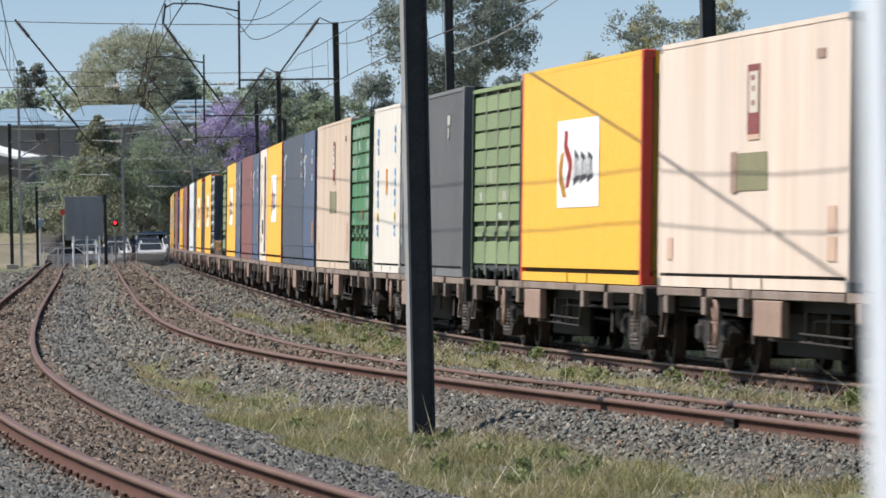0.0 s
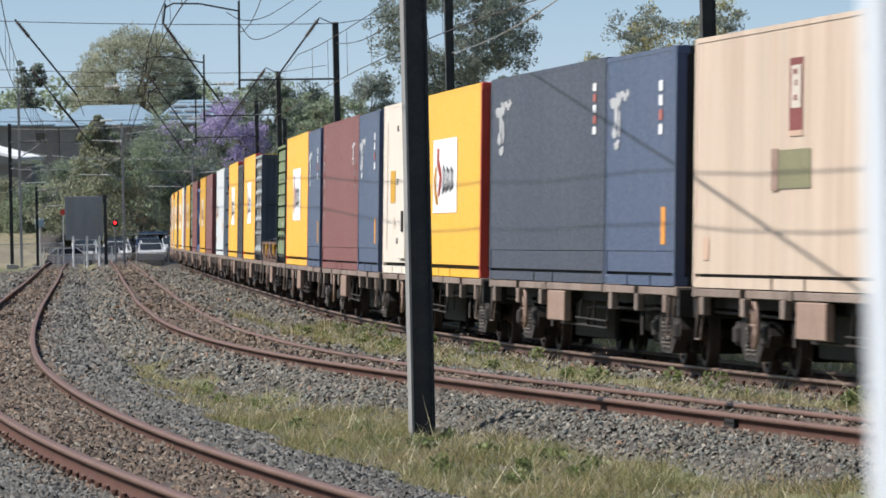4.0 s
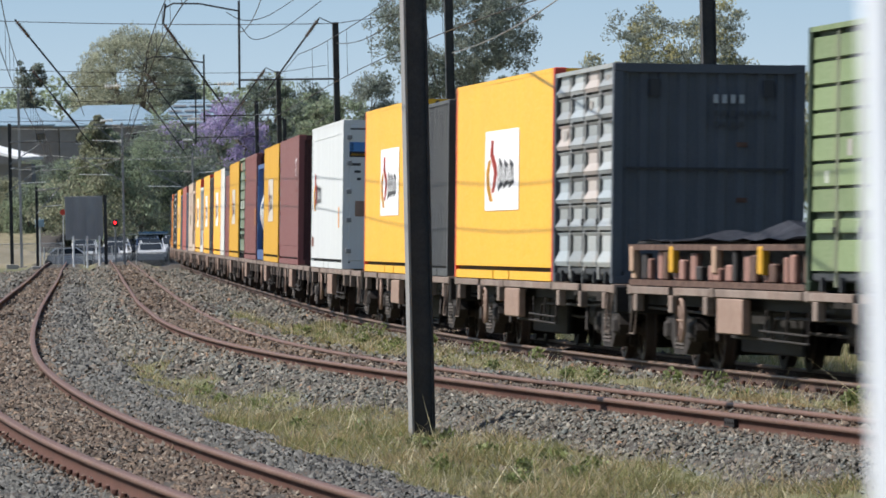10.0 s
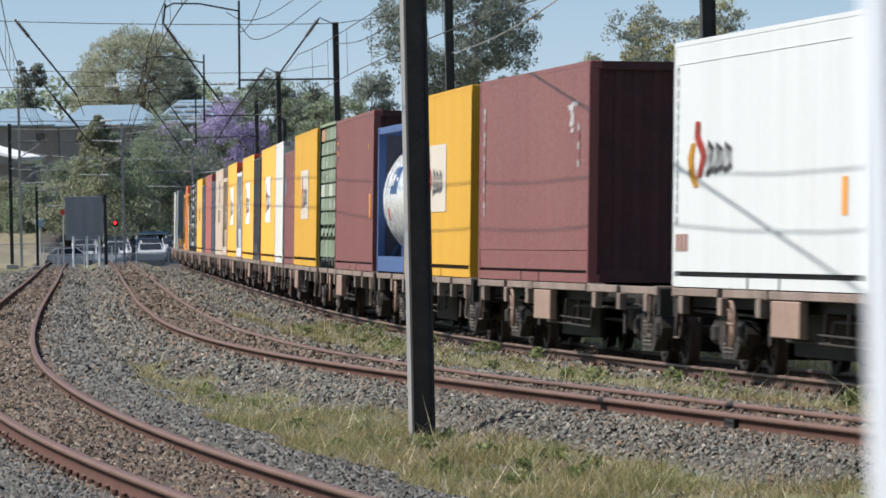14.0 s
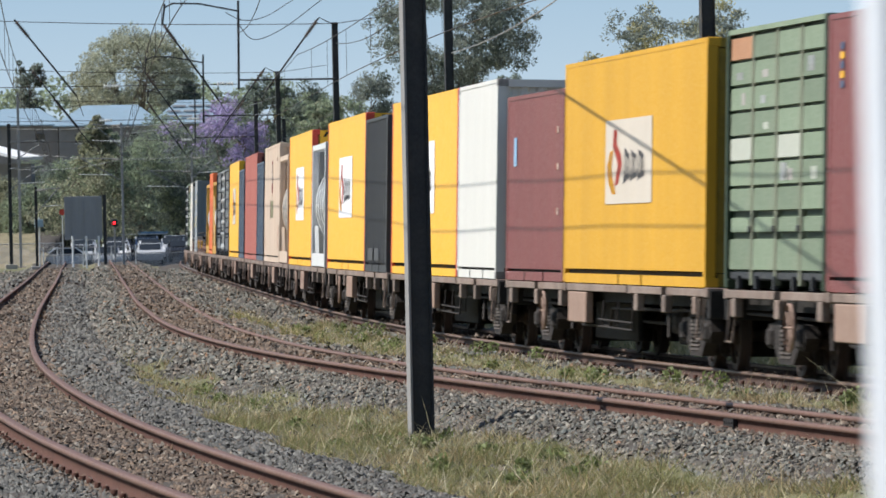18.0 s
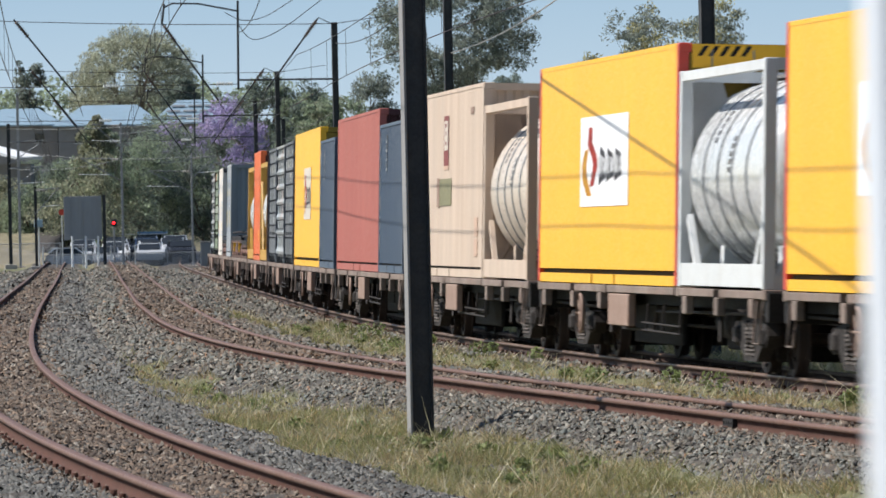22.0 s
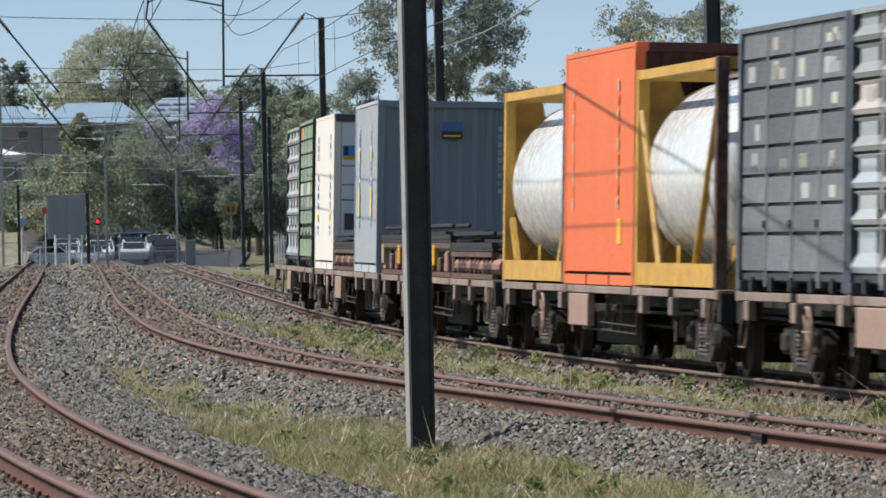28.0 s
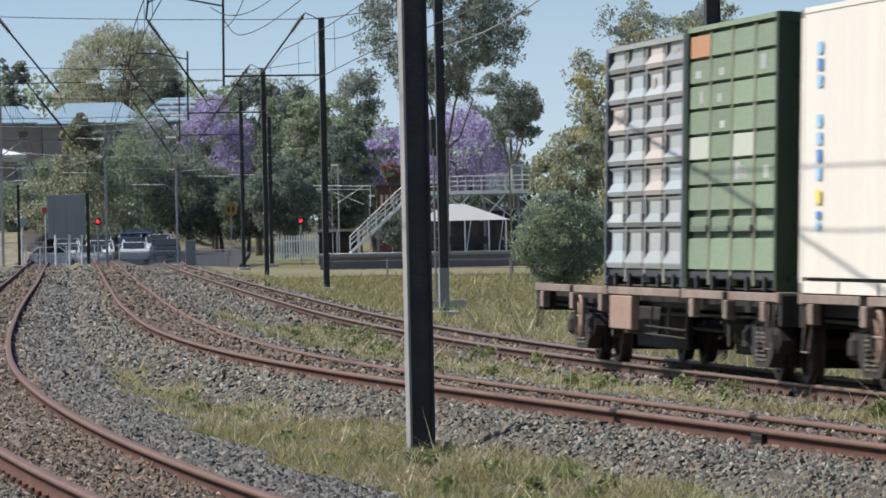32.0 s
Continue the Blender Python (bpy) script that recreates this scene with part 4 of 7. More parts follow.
    # Dark bodies added to black out the space under the deck like shade.
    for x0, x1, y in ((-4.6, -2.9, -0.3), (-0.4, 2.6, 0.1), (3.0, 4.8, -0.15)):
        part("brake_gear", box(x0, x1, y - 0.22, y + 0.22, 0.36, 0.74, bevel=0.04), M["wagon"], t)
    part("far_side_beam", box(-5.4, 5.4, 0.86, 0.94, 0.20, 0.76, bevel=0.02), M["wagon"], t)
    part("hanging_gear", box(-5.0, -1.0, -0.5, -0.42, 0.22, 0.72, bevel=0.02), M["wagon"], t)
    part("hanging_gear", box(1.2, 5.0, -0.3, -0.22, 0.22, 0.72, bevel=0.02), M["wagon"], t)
    for x in (-4.3, 4.4):
        part("brake_lever", tube((x, -0.9, 0.78), (x + 0.3, -0.95, 0.34), 0.03, n=6), M["bogie"], t)
    part("air_pipe", poly_tube([(-8.9, -0.98, 0.70), (-3.0, -0.98, 0.66), (-2.8, -0.98, 0.42), (-0.2, -0.98, 0.42), (0.0, -0.98, 0.66), (8.9, -0.98, 0.70)], 0.02), M["bogie"], t)
    part("brake_rod", tube((-5.0, -0.42, 0.5), (5.0, -0.42, 0.46), 0.022, n=6), M["bogie"], t)
    w = lathe([(0.25, 0), (0.27, 0.02), (0.27, 0.035), (0.25, 0.05)], None, 18)
    for k in range(4):
        a = math.pi * k / 4
        tube((0.26 * math.cos(a), 0.26 * math.sin(a), 0.025), (-0.26 * math.cos(a), -0.26 * math.sin(a), 0.025), 0.014, w, 5)
    hole = [f for f in w.faces if len(f.verts) == 18]
    bmesh.ops.delete(w, geom=hole, context="FACES_ONLY")
    bmesh.ops.transform(w, matrix=pose(-5.2, -1.17, 0.58, 90, 0, 0), verts=w.verts)
    part("handbrake_wheel", w, M["box"], t, "dusty spoked handbrake wheel")
    # bogies
    for x in (-6.75, 6.75):
        bg = part("bogie", box(-0.17, 0.17, -0.95, 0.95, 0.40, 0.62, bevel=0.03), M["bogie"], t)
        bg.matrix_basis = pose(x, 0, 0)
        for a in (-0.38, 0.38):
            part("brake_beam", box(a - 0.1, a + 0.1, -0.7, 0.7, 0.16, 0.46, bevel=0.03), M["bogie"], bg)
        for y in (-0.86, 0.86):
            f = bmesh.new()
            outline = [(-1.15, 0.46), (-1.05, 0.60), (-0.62, 0.62), (-0.35, 0.74), (0.35, 0.74), (0.62, 0.62), (1.05, 0.60), (1.15, 0.46), (1.02, 0.32), (0.72, 0.34), (0.42, 0.16), (-0.42, 0.16), (-0.72, 0.34), (-1.02, 0.32)]
            hole_a = [(-0.30, 0.26), (0.30, 0.26), (0.30, 0.62), (-0.30, 0.62)]
            lo = [f.verts.new((a, y - 0.08, z)) for a, z in outline]
            hi = [f.verts.new((a, y + 0.08, z)) for a, z in outline]
            n = len(outline)
            for k in range(n):
                f.faces.new((lo[k], lo[(k + 1) % n], hi[(k + 1) % n], hi[k]))
            for ring in (lo, hi):
                inner = [f.verts.new((a, ring[0].co.y, z)) for a, z in hole_a]
                f.faces.new((ring[11], ring[10], inner[1], inner[0]))
                f.faces.new((ring[10], ring[9], ring[8], ring[7], ring[6], ring[5], inner[2], inner[1]))
                f.faces.new((ring[5], ring[4], ring[3], ring[2], inner[3], inner[2]))
                f.faces.new((ring[2], ring[1], ring[0], ring[13], ring[12], ring[11], inner[0], inner[3]))
            bmesh.ops.recalc_face_normals(f, faces=f.faces)
            part("side_frame", f, M["bogie"], bg)
            for a in (-0.17, 0.17):
                helix = [(a + 0.072 * math.cos(k * 1.2), y * 1.05 + 0.072 * math.sin(k * 1.2), 0.20 + 0.0093 * k) for k in range(42)]
                part("coil_spring", poly_tube(helix, 0.015, None, 3), M["spring"], bg, "pale worn coil spring")
            for a in (-0.875, 0.875):
                part("axle_box", box(a - 0.15, a + 0.15, y - 0.13, y + 0.13, 0.33, 0.56, bevel=0.04), M["bogie"], bg)
        for a in (-0.875, 0.875):
            wb = bmesh.new()
            tube((0, -0.85, 0), (0, 0.85, 0), 0.075, wb, 12)
            for y in (-1, 1):
                prof = [(0.10, -0.09), (0.12, -0.03), (0.34, -0.02), (0.345, -0.06), (0.415, -0.06), (0.42, 0.045), (0.45, 0.052), (0.45, 0.075), (0.34, 0.075), (0.33, 0.03), (0.12, 0.04), (0.10, 0.09)]
                wh = lathe(prof, Matrix.Translation((0, y * 0.55, 0)) @ Matrix.Rotation(math.pi / 2 * y, 4, "X"), 28)
                tmp = bpy.data.meshes.new("tmp")
                wh.to_mesh(tmp)
                wh.free()
                wb.from_mesh(tmp)
                bpy.data.meshes.remove(tmp)
                for k in range(3):
                    an = k * 2.094
                    tube((0.23 * math.cos(an), y * 0.55 + y * 0.03, 0.23 * math.sin(an)), (0.23 * math.cos(an), y * 0.55 + y * 0.06, 0.23 * math.sin(an)), 0.035, wb, 6)
            ws = part("wheelset", wb, M["wheel"], bg, "rust-brown steel wheels on an axle")
            ws.matrix_parent_inverse = pose(a, 0, 0.42)
    return t


# ---- containers: origin at the centre of the base, x the way of travel, the side towards the lens is -y ----
W2 = 1.219


def corrugated(x0, x1, z0, z1, y, out, pitch, depth, bm=None):
    """A ribbed sheet in a plane of constant y with a real thickness."""
    bm = bm or bmesh.new()
    n = max(3, round((x1 - x0) / pitch))
    p = (x1 - x0) / n
    line = []
    for k in range(n):
        a = x0 + k * p
        line += [(a, 0.0), (a + p * 0.34, 0.0), (a + p * 0.5, -depth), (a + p * 0.84, -depth)]
    line.append((x1, 0.0))
    for zz in ((z0, z1),):
        lo = [bm.verts.new((a, y + out * d, zz[0])) for a, d in line]
        hi = [bm.verts.new((a, y + out * d, zz[1])) for a, d in line]
        for k in range(len(line) - 1):
            bm.faces.new((lo[k], lo[k + 1], hi[k + 1], hi[k]) if out < 0 else (lo[k + 1], lo[k], hi[k], hi[k + 1]))
    return bm


def solid(bm, t):
    bmesh.ops.solidify(bm, geom=bm.faces[:], thickness=t)
    return bm


def end_sheet(x, out, z0, z1, pitch, depth):
    b = corrugated(-W2 + 0.1, W2 - 0.1, z0, z1, 0.0, -1, pitch, depth)
    bmesh.ops.transform(b, matrix=pose(x, 0, 0, 0, 0, 90 if out > 0 else -90), verts=b.verts)
    return b


def decal(owner, x0, x1, z0, z1, material, label="", y=-W2, lift=0.006, name="decal"):
    return part(name, box(x0, x1, y - lift, y - lift + 0.004, z0, z1), material, owner, label)


def brand_panel(owner, xc, zc, w, h, white=True, y=-W2, face="sign_white"):
    """White panel with a red and yellow ribbon and a dark plain mark."""
    if white:
        decal(owner, xc - w / 2, xc + w / 2, zc - h / 2, zc + h / 2, M[face], "white rectangular sign panel" if face == "sign_white" else "faded cream sign panel", y, 0.008, "sign_panel")
    k = h / 1.2
    x = xc - w * 0.28
    for name, mtl, pts in (("ribbon", M["red"], [(-0.05, 0.46), (0.06, 0.45), (0.05, 0.26), (0.20, 0.07), (0.22, -0.06), (0.10, -0.32), (-0.01, -0.34), (0.09, -0.04), (0.03, 0.07), (-0.08, 0.22)]),
                           ("ribbon", M["yellow"], [(-0.17, 0.15), (-0.06, 0.17), (-0.12, -0.06), (-0.09, -0.22), (0.04, -0.46), (-0.10, -0.46), (-0.23, -0.26), (-0.26, -0.05)])):
        b = bmesh.new()
        v = [b.verts.new((x + a * k * 3.1, y - 0.013, zc + c * k)) for a, c in pts]
        b.faces.new(v)
        solid(b, 0.003)
        part(name, b, mtl, owner)
    ink = M["mark_grey" if white else "grey"]
    for a, wd, hh, lean in ((0.0, 0.20, 0.50, 0.12), (0.24, 0.20, 0.40, -0.05), (0.48, 0.18, 0.44, 0.08), (0.70, 0.24, 0.36, -0.06), (0.98, 0.22, 0.42, 0.07), (1.24, 0.18, 0.34, -0.04)):
        a, wd, hh, lean = xc - w * 0.10 + a * k * 1.45, wd * k * 1.45, hh * k * 1.05, lean * k
        b = bmesh.new()
        rim = [(a + p * wd + q * lean, zc - 0.06 + (q - 0.5) * hh) for p, q in ((0, 0), (1, 0.1), (0.92, 0.9), (0.08, 1))]
        cx, cz = sum(p[0] for p in rim) / 4, sum(p[1] for p in rim) / 4
        outer = [b.verts.new((u, y - 0.013, v)) for u, v in rim]
        inner = [b.verts.new((cx + (u - cx) * 0.56, y - 0.013, cz + (v - cz) * 0.6)) for u, v in rim]
        for q in range(4):
            b.faces.new((outer[q], outer[(q + 1) % 4], inner[(q + 1) % 4], inner[q]))
        solid(b, 0.003)
        part("mark", b, ink, owner)


def letter_bars(owner, x, w, z0, z1, n, materials, y=-W2):
    """A column of short plain bars in place of small upright lettering."""
    step = (z1 - z0) / n
    for k in range(n):
        decal(owner, x - w / 2, x + w / 2, z0 + step * (k + 0.14), z0 + step * (k + 0.86), materials[k % len(materials)], "", y, 0.010, "letter_bar")


END_SHADE = {"red_edged": "shaded_olive", "yellow": "shaded_olive", "old_yellow": "shaded_olive", "salmon": "shaded_maroon", "maroon": "shaded_maroon", "orange": "shaded_maroon", "slate": "shaded_black", "black": "shaded_black", "navy": "shaded_black",
             "dark_navy": "shaded_black", "dull_blue": "shaded_black", "grey": "shaded_black"}


def container(name, label, L, H, paint, style="flat", edge=None, doors="rear"):
    t = thing(name, label, "container", "containers on the train")
    pm, em = M[paint], M[edge or paint]
    # End walls take a darker colour than the sides: shade put into paint.
    xm = M[END_SHADE["red_edged" if edge == "red" else paint]] if paint in END_SHADE and edge in (None, "red") else em
    h2 = L / 2
    if style in ("flat", "stepped"):
        low = 0.18 if style == "flat" else 0.42
        for y in (-1, 1):
            part("side_panel", box(-h2 + 0.12, h2 - 0.12, y * (W2 - 0.022) - 0.02, y * (W2 - 0.022) + 0.02, low, H - 0.055, bevel=0.004), pm, t)
            if style == "stepped":
                part("kick_panel", box(-h2 + 0.12, h2 - 0.12, y * (W2 - 0.03) - 0.02, y * (W2 - 0.03) + 0.02, 0.16, low - 0.005, bevel=0.002), pm, t)
    elif style == "ribbed":
        for y in (-1, 1):
            part("side_panel", box(-h2 + 0.14, h2 - 0.14, y * (W2 - 0.06) - 0.012, y * (W2 - 0.06) + 0.012, 0.16, H - 0.055, corrugated(-h2 + 0.14, h2 - 0.14, 0.16, H - 0.055, y * (W2 - 0.008), y, 0.278, 0.036)), pm, t)
    elif style == "coarse":
        for y in (-1, 1):
            part("side_panel", box(-h2 + 0.14, h2 - 0.14, y * (W2 - 0.10) - 0.012, y * (W2 - 0.10) + 0.012, 0.16, H - 0.055, corrugated(-h2 + 0.14, h2 - 0.14, 0.16, H - 0.055, y * (W2 - 0.008), y, 0.5, 0.075)), pm, t)
    elif style == "fine":
        for y in (-1, 1):
            part("side_panel", box(-h2 + 0.14, h2 - 0.14, y * (W2 - 0.03) - 0.012, y * (W2 - 0.03) + 0.012, 0.16, H - 0.055, corrugated(-h2 + 0.14, h2 - 0.14, 0.16, H - 0.055, y * (W2 - 0.004), y, 0.18, 0.006)), pm, t)
    elif style == "squares":
        green = paint in ("green", "bright_green", "mint")
        for y in (-1, 1):
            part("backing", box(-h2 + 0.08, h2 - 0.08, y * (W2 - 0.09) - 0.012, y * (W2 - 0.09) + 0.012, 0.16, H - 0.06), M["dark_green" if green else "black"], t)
        cols, rows = 4, (9 if green else 8 if paint != "silver" else 7)
        cw, rh = (L - 0.2) / cols, (H - 0.62) / (rows - 1)
        rng = random.Random(len(paint) + rows)
        extra = {"mint": ("mint_patch", "pale_patch", "rust_patch"), "green": ("pale_patch", "green", "mint"), "bright_green": ("mint_patch", "green", "bright_green"),
                 "silver": ("pillow_blue", "pillow_pink", "pillow_blue"), "panel_grey": ("slate", "grey", "panel_grey")}[paint]
        odds = {"silver": 0.42, "mint": 0.13, "green": 0.06}.get(paint, 0.2)

        def pressed(height, inset, m):
            a, bot, top = cw / 2 - 0.075 - inset, 0.012 + inset * 0.5, height - 0.012 - inset * 0.5
            if paint == "silver":      # a narrow flat above, swelling to a full-width foot
                rings = [(a, 0.0, bot), (a, -0.02, bot + 0.05), (a, -0.022, bot + height * 0.14), (a * 0.66, 0.018, bot + height * 0.42), (a * 0.66, 0.02, top - 0.05), (a * 0.98, 0.0, top - 0.012), (a, 0.05, top)]
            else:
                rings = [(a, 0.05, bot), (a - 0.012, 0.004, bot + 0.008), (a - 0.012, 0.010, top - 0.012), (a, 0.05, top)]
            bm = bmesh.new()
            for (a0, y0, z0), (a1, y1, z1) in zip(rings, rings[1:]):
                q = [bm.verts.new(p) for p in ((-a0, y0, z0), (a0, y0, z0), (a1, y1, z1), (-a1, y1, z1), (-a0, 0.065, z0), (a0, 0.065, z0), (a1, 0.065, z1), (-a1, 0.065, z1))]
                for f in ((0, 1, 2, 3), (1, 5, 6, 2), (4, 0, 3, 7)):
                    bm.faces.new([q[n] for n in f])
            bmesh.ops.remove_doubles(bm, verts=bm.verts, dist=0.0005)
            me = bpy.data.meshes.new("pressed_panel")
            bm.to_mesh(me)
            bm.free()
            me.materials.append(M[m])
            return me

        kinds = {}
        z = 0.2
        for r in range(rows):
            hgt = rh * (1.3 if r == 0 else 0.985)
            low = green and r == 1
            for c in range(cols):
                m = paint if rng.random() > odds else rng.choice(extra)
                if paint == "bright_green":
                    m = "faded_green" if c == 3 or r == rows - 1 or (c == 0 and r > 4) else "bright_green"
                key = (round(hgt, 3), low, m)
                if key not in kinds:
                    kinds[key] = pressed(hgt, 0.09 if low else 0.0, m)
                o = part("pressed_panel", kinds[key], None, t)
                o.matrix_basis = pose(-h2 + 0.1 + cw * (c + 0.5), -W2 + 0.02, z)
            z += hgt
        for c in range(cols + 1):
            part("rib", box(-h2 + 0.1 + cw * c - 0.065, -h2 + 0.1 + cw * c + 0.065, -W2 + 0.024, -W2 + 0.085, 0.05, H - 0.05), M["green" if paint == "bright_green" else "rib_olive" if green else "rib_grey" if paint == "silver" else paint] if 0 < c < cols else em, t)
        for c in range(cols):
            x = -h2 + 0.1 + cw * (c + 0.5)
            part("latch", box(x + cw / 2 - 0.12, x + cw / 2 - 0.02, -W2 + 0.0, -W2 + 0.05, 0.2 + rh * 1.5, 0.2 + rh * 1.75, bevel=0.006), M["black"], t)
        for k in range(26 if paint == "panel_grey" else 10 if paint == "mint" else 4):
            c, q = rng.randrange(cols), rng.randrange(2, rows)
            x, z0 = -h2 + 0.1 + cw * (c + 0.5) + rng.uniform(-0.3, 0.3), 0.2 + rh * (q + 0.45)
            decal(t, x - rng.uniform(0.08, 0.28), x + 0.14, z0, z0 + rng.uniform(0.05, 0.2), M[rng.choice(("pale_patch", "silver", "concrete"))], "", -W2 + 0.03, 0.007, "chalk_mark")
        part("side_panel", solid(corrugated(-h2 + 0.14, h2 - 0.14, 0.16, H - 0.10, W2 - 0.03, 1, 0.278, 0.036), 0.004), pm, t)
        if not green:              # stencilled bars, a black strip as the shade of a crease, and rust on the leading end
            for k, (z, n) in enumerate(((H - 0.5, 4), (H - 0.66, 7), (H - 0.8, 4))):
                for q in range(n):
                    part("letter_bar", box(h2 - 0.012, h2 + 0.002, 0.05 + 0.11 * q, 0.11 + 0.11 * q, z, z + (0.11 if k == 0 else 0.07)), M["slate" if k else "light_grey"], t)
            part("crease", box(h2 - 0.04, h2 - 0.004, -W2 + 0.16, W2 - 0.2, H * 0.52, H * 0.52 + 0.03), M["black"], t)
            for y, z in ((0.35, 1.75), (0.35, 1.05)):
                part("rust_stain", box(h2 - 0.012, h2 - 0.001, y, y + 0.14, z, z + 0.06, bevel=0.003), M["rack"], t)
            for y in (-0.7, 0.75):
                part("slot", box(h2 - 0.03, h2, y - 0.06, y + 0.06, H - 0.42, H - 0.2), M["black"], t)
    # frame
    for x in (-1, 1):
        for y in (-1, 1):
            part("corner_post", box(x * (h2 - 0.08) - 0.075, x * (h2 - 0.08) + 0.075, y * (W2 - 0.06) - 0.062, y * (W2 - 0.06) + 0.062, 0.1, H - 0.08), em, t)
            for z in (0.055, H - 0.06):
                part("corner_casting", box(x * (h2 - 0.089) - 0.089, x * (h2 - 0.089) + 0.089, y * (W2 - 0.081) - 0.084, y * (W2 - 0.081) + 0.084, z - 0.055, z + 0.058, bevel=0.012), M["steel"] if paint in ("tan", "white", "cream_white") else em, t)
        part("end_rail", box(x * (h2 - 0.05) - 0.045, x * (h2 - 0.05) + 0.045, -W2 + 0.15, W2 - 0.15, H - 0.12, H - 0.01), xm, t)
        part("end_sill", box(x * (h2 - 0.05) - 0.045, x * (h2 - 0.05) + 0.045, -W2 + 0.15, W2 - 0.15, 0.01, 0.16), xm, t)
    for y in (-1, 1):
        part("top_rail", box(-h2 + 0.15, h2 - 0.15, y * (W2 - 0.03) - 0.033, y * (W2 - 0.03) + 0.033, H - 0.06, H - 0.005), pm, t)
        b = bmesh.new()
        if style == "squares":
            box(-h2 + 0.15, h2 - 0.15, y * (W2 - 0.06) - 0.02, y * (W2 - 0.06) + 0.02, 0.12, 0.19, b)
            for x in [-h2 + 0.8 + q * (L - 1.6) / 4 for q in range(5)]:
                box(x - 0.05, x + 0.05, y * (W2 - 0.03) - 0.024, y * (W2 - 0.03) + 0.024, 0.0, 0.15, b)
        else:
            for x0, x1 in ((-h2 + 0.18, -1.05), (-0.93, 0.93), (1.05, h2 - 0.18)):
                box(x0, x1, y * (W2 - 0.03) - 0.026, y * (W2 - 0.03) + 0.026, 0.0, 0.122, b)
        part("bottom_rail", b, M["black"] if style == "squares" else pm, t)
    part("floor", box(-h2 + 0.1, h2 - 0.1, -W2 + 0.06, W2 - 0.06, 0.1, 0.17), M["wagon"], t)
    if style in ("ribbed", "fine", "coarse"):
        part("roof", solid(roof_sheet(L, H), 0.004), pm, t)
    else:
        part("roof", box(-h2 + 0.1, h2 - 0.1, -W2 + 0.06, W2 - 0.06, H - 0.05, H - 0.02), pm, t)
    # one end plain, the other with doors
    for x, kind in ((1, "plain" if doors == "rear" else "doors"), (-1, "doors" if doors == "rear" else "plain")):
        if kind == "plain":
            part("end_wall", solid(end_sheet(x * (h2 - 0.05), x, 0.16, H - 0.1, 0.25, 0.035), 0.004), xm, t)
        else:
            for y in (-1, 1):
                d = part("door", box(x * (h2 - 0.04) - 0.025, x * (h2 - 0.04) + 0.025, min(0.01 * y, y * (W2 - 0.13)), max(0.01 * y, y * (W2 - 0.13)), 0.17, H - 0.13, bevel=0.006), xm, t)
                for q in (0.32, 0.82):
                    part("locking_bar", tube((x * (h2 + 0.0), y * q, 0.12), (x * (h2 + 0.0), y * q, H - 0.08), 0.018, n=6), M["steel"], d)
    return t


def roof_sheet(L, H):
    b = corrugated(-W2 + 0.1, W2 - 0.1, -L / 2 + 0.12, L / 2 - 0.12, 0.0, -1, 0.6, 0.01)
    bmesh.ops.transform(b, matrix=pose(0, 0, H - 0.03, 0, 90, 0) @ pose(0, 0, 0, 0, 0, 90), verts=b.verts)
    return b


def reefer_door_end(t, L, H):
    """Double end door with signs, hinges and locking bars in the leading end of a reefer."""
    x = L / 2
    part("end_door", box(x - 0.04, x + 0.015, -W2 + 0.12, W2 - 0.12, 0.16, H - 0.12, bevel=0.01), M["cool_white"], t, "pale grey double end door")
    for y0, y1, z0, z1, mm in ((-1.10, -0.76, H - 0.62, H - 0.44, "deep_blue"), (-1.10, -0.76, H - 0.73, H - 0.62, "sign_black"), (-1.07, -0.79, H - 0.70, H - 0.66, "old_yellow"), (-1.08, -1.02, H - 0.60, H - 0.46, "dark_green"), (-0.98, -0.80, 1.02, 1.32, "box")):
        part("end_label", box(x + 0.012, x + 0.022, y0, y1, z0, z1), M[mm], t)
    for k in range(6):
        for y in (-0.60, -0.50, -0.33, -0.24):
            part("letter_bar", box(x + 0.012, x + 0.02, y, y + 0.06, 1.65 + 0.09 * k, 1.70 + 0.09 * k), M["pole_grey"], t)
    for y, z, w in ((-1.08, 2.0, 0.2), (-1.0, 1.86, 0.12), (-0.95, 1.72, 0.08), (-0.6, 0.55, 0.2), (-0.62, 0.42, 0.3)):
        part("letter_bar", box(x + 0.012, x + 0.02, y, y + w, z, z + 0.05), M["slate"], t)
    for z in (0.35, 0.95, 1.5, 2.05, 2.55):
        part("hinge", box(x + 0.012, x + 0.05, -1.15, -1.05, z - 0.045, z + 0.045, bevel=0.008), M["grey_steel"], t)
    part("door_seal", box(x + 0.012, x + 0.02, -W2 + 0.13, W2 - 0.13, H - 0.2, H - 0.17), M["sign_black"], t)
    for y in (-0.66, -0.42, -0.14, 0.62, 0.95):
        part("locking_bar", tube((x + 0.045, y, 0.14), (x + 0.045, y, H - 0.1), 0.022, n=6), M["light_grey"], t)
        for z in (0.75, 1.35, 2.0, 2.55):
            part("bar_guide", box(x + 0.012, x + 0.06, y - 0.05, y + 0.05, z - 0.03, z + 0.03), M["steel"], t)
    for y, z in ((-0.6, 0.86), (-0.36, 0.74)):
        part("handle", box(x + 0.05, x + 0.075, y, y + 0.22, z, z + 0.04), M["grey_steel"], t)


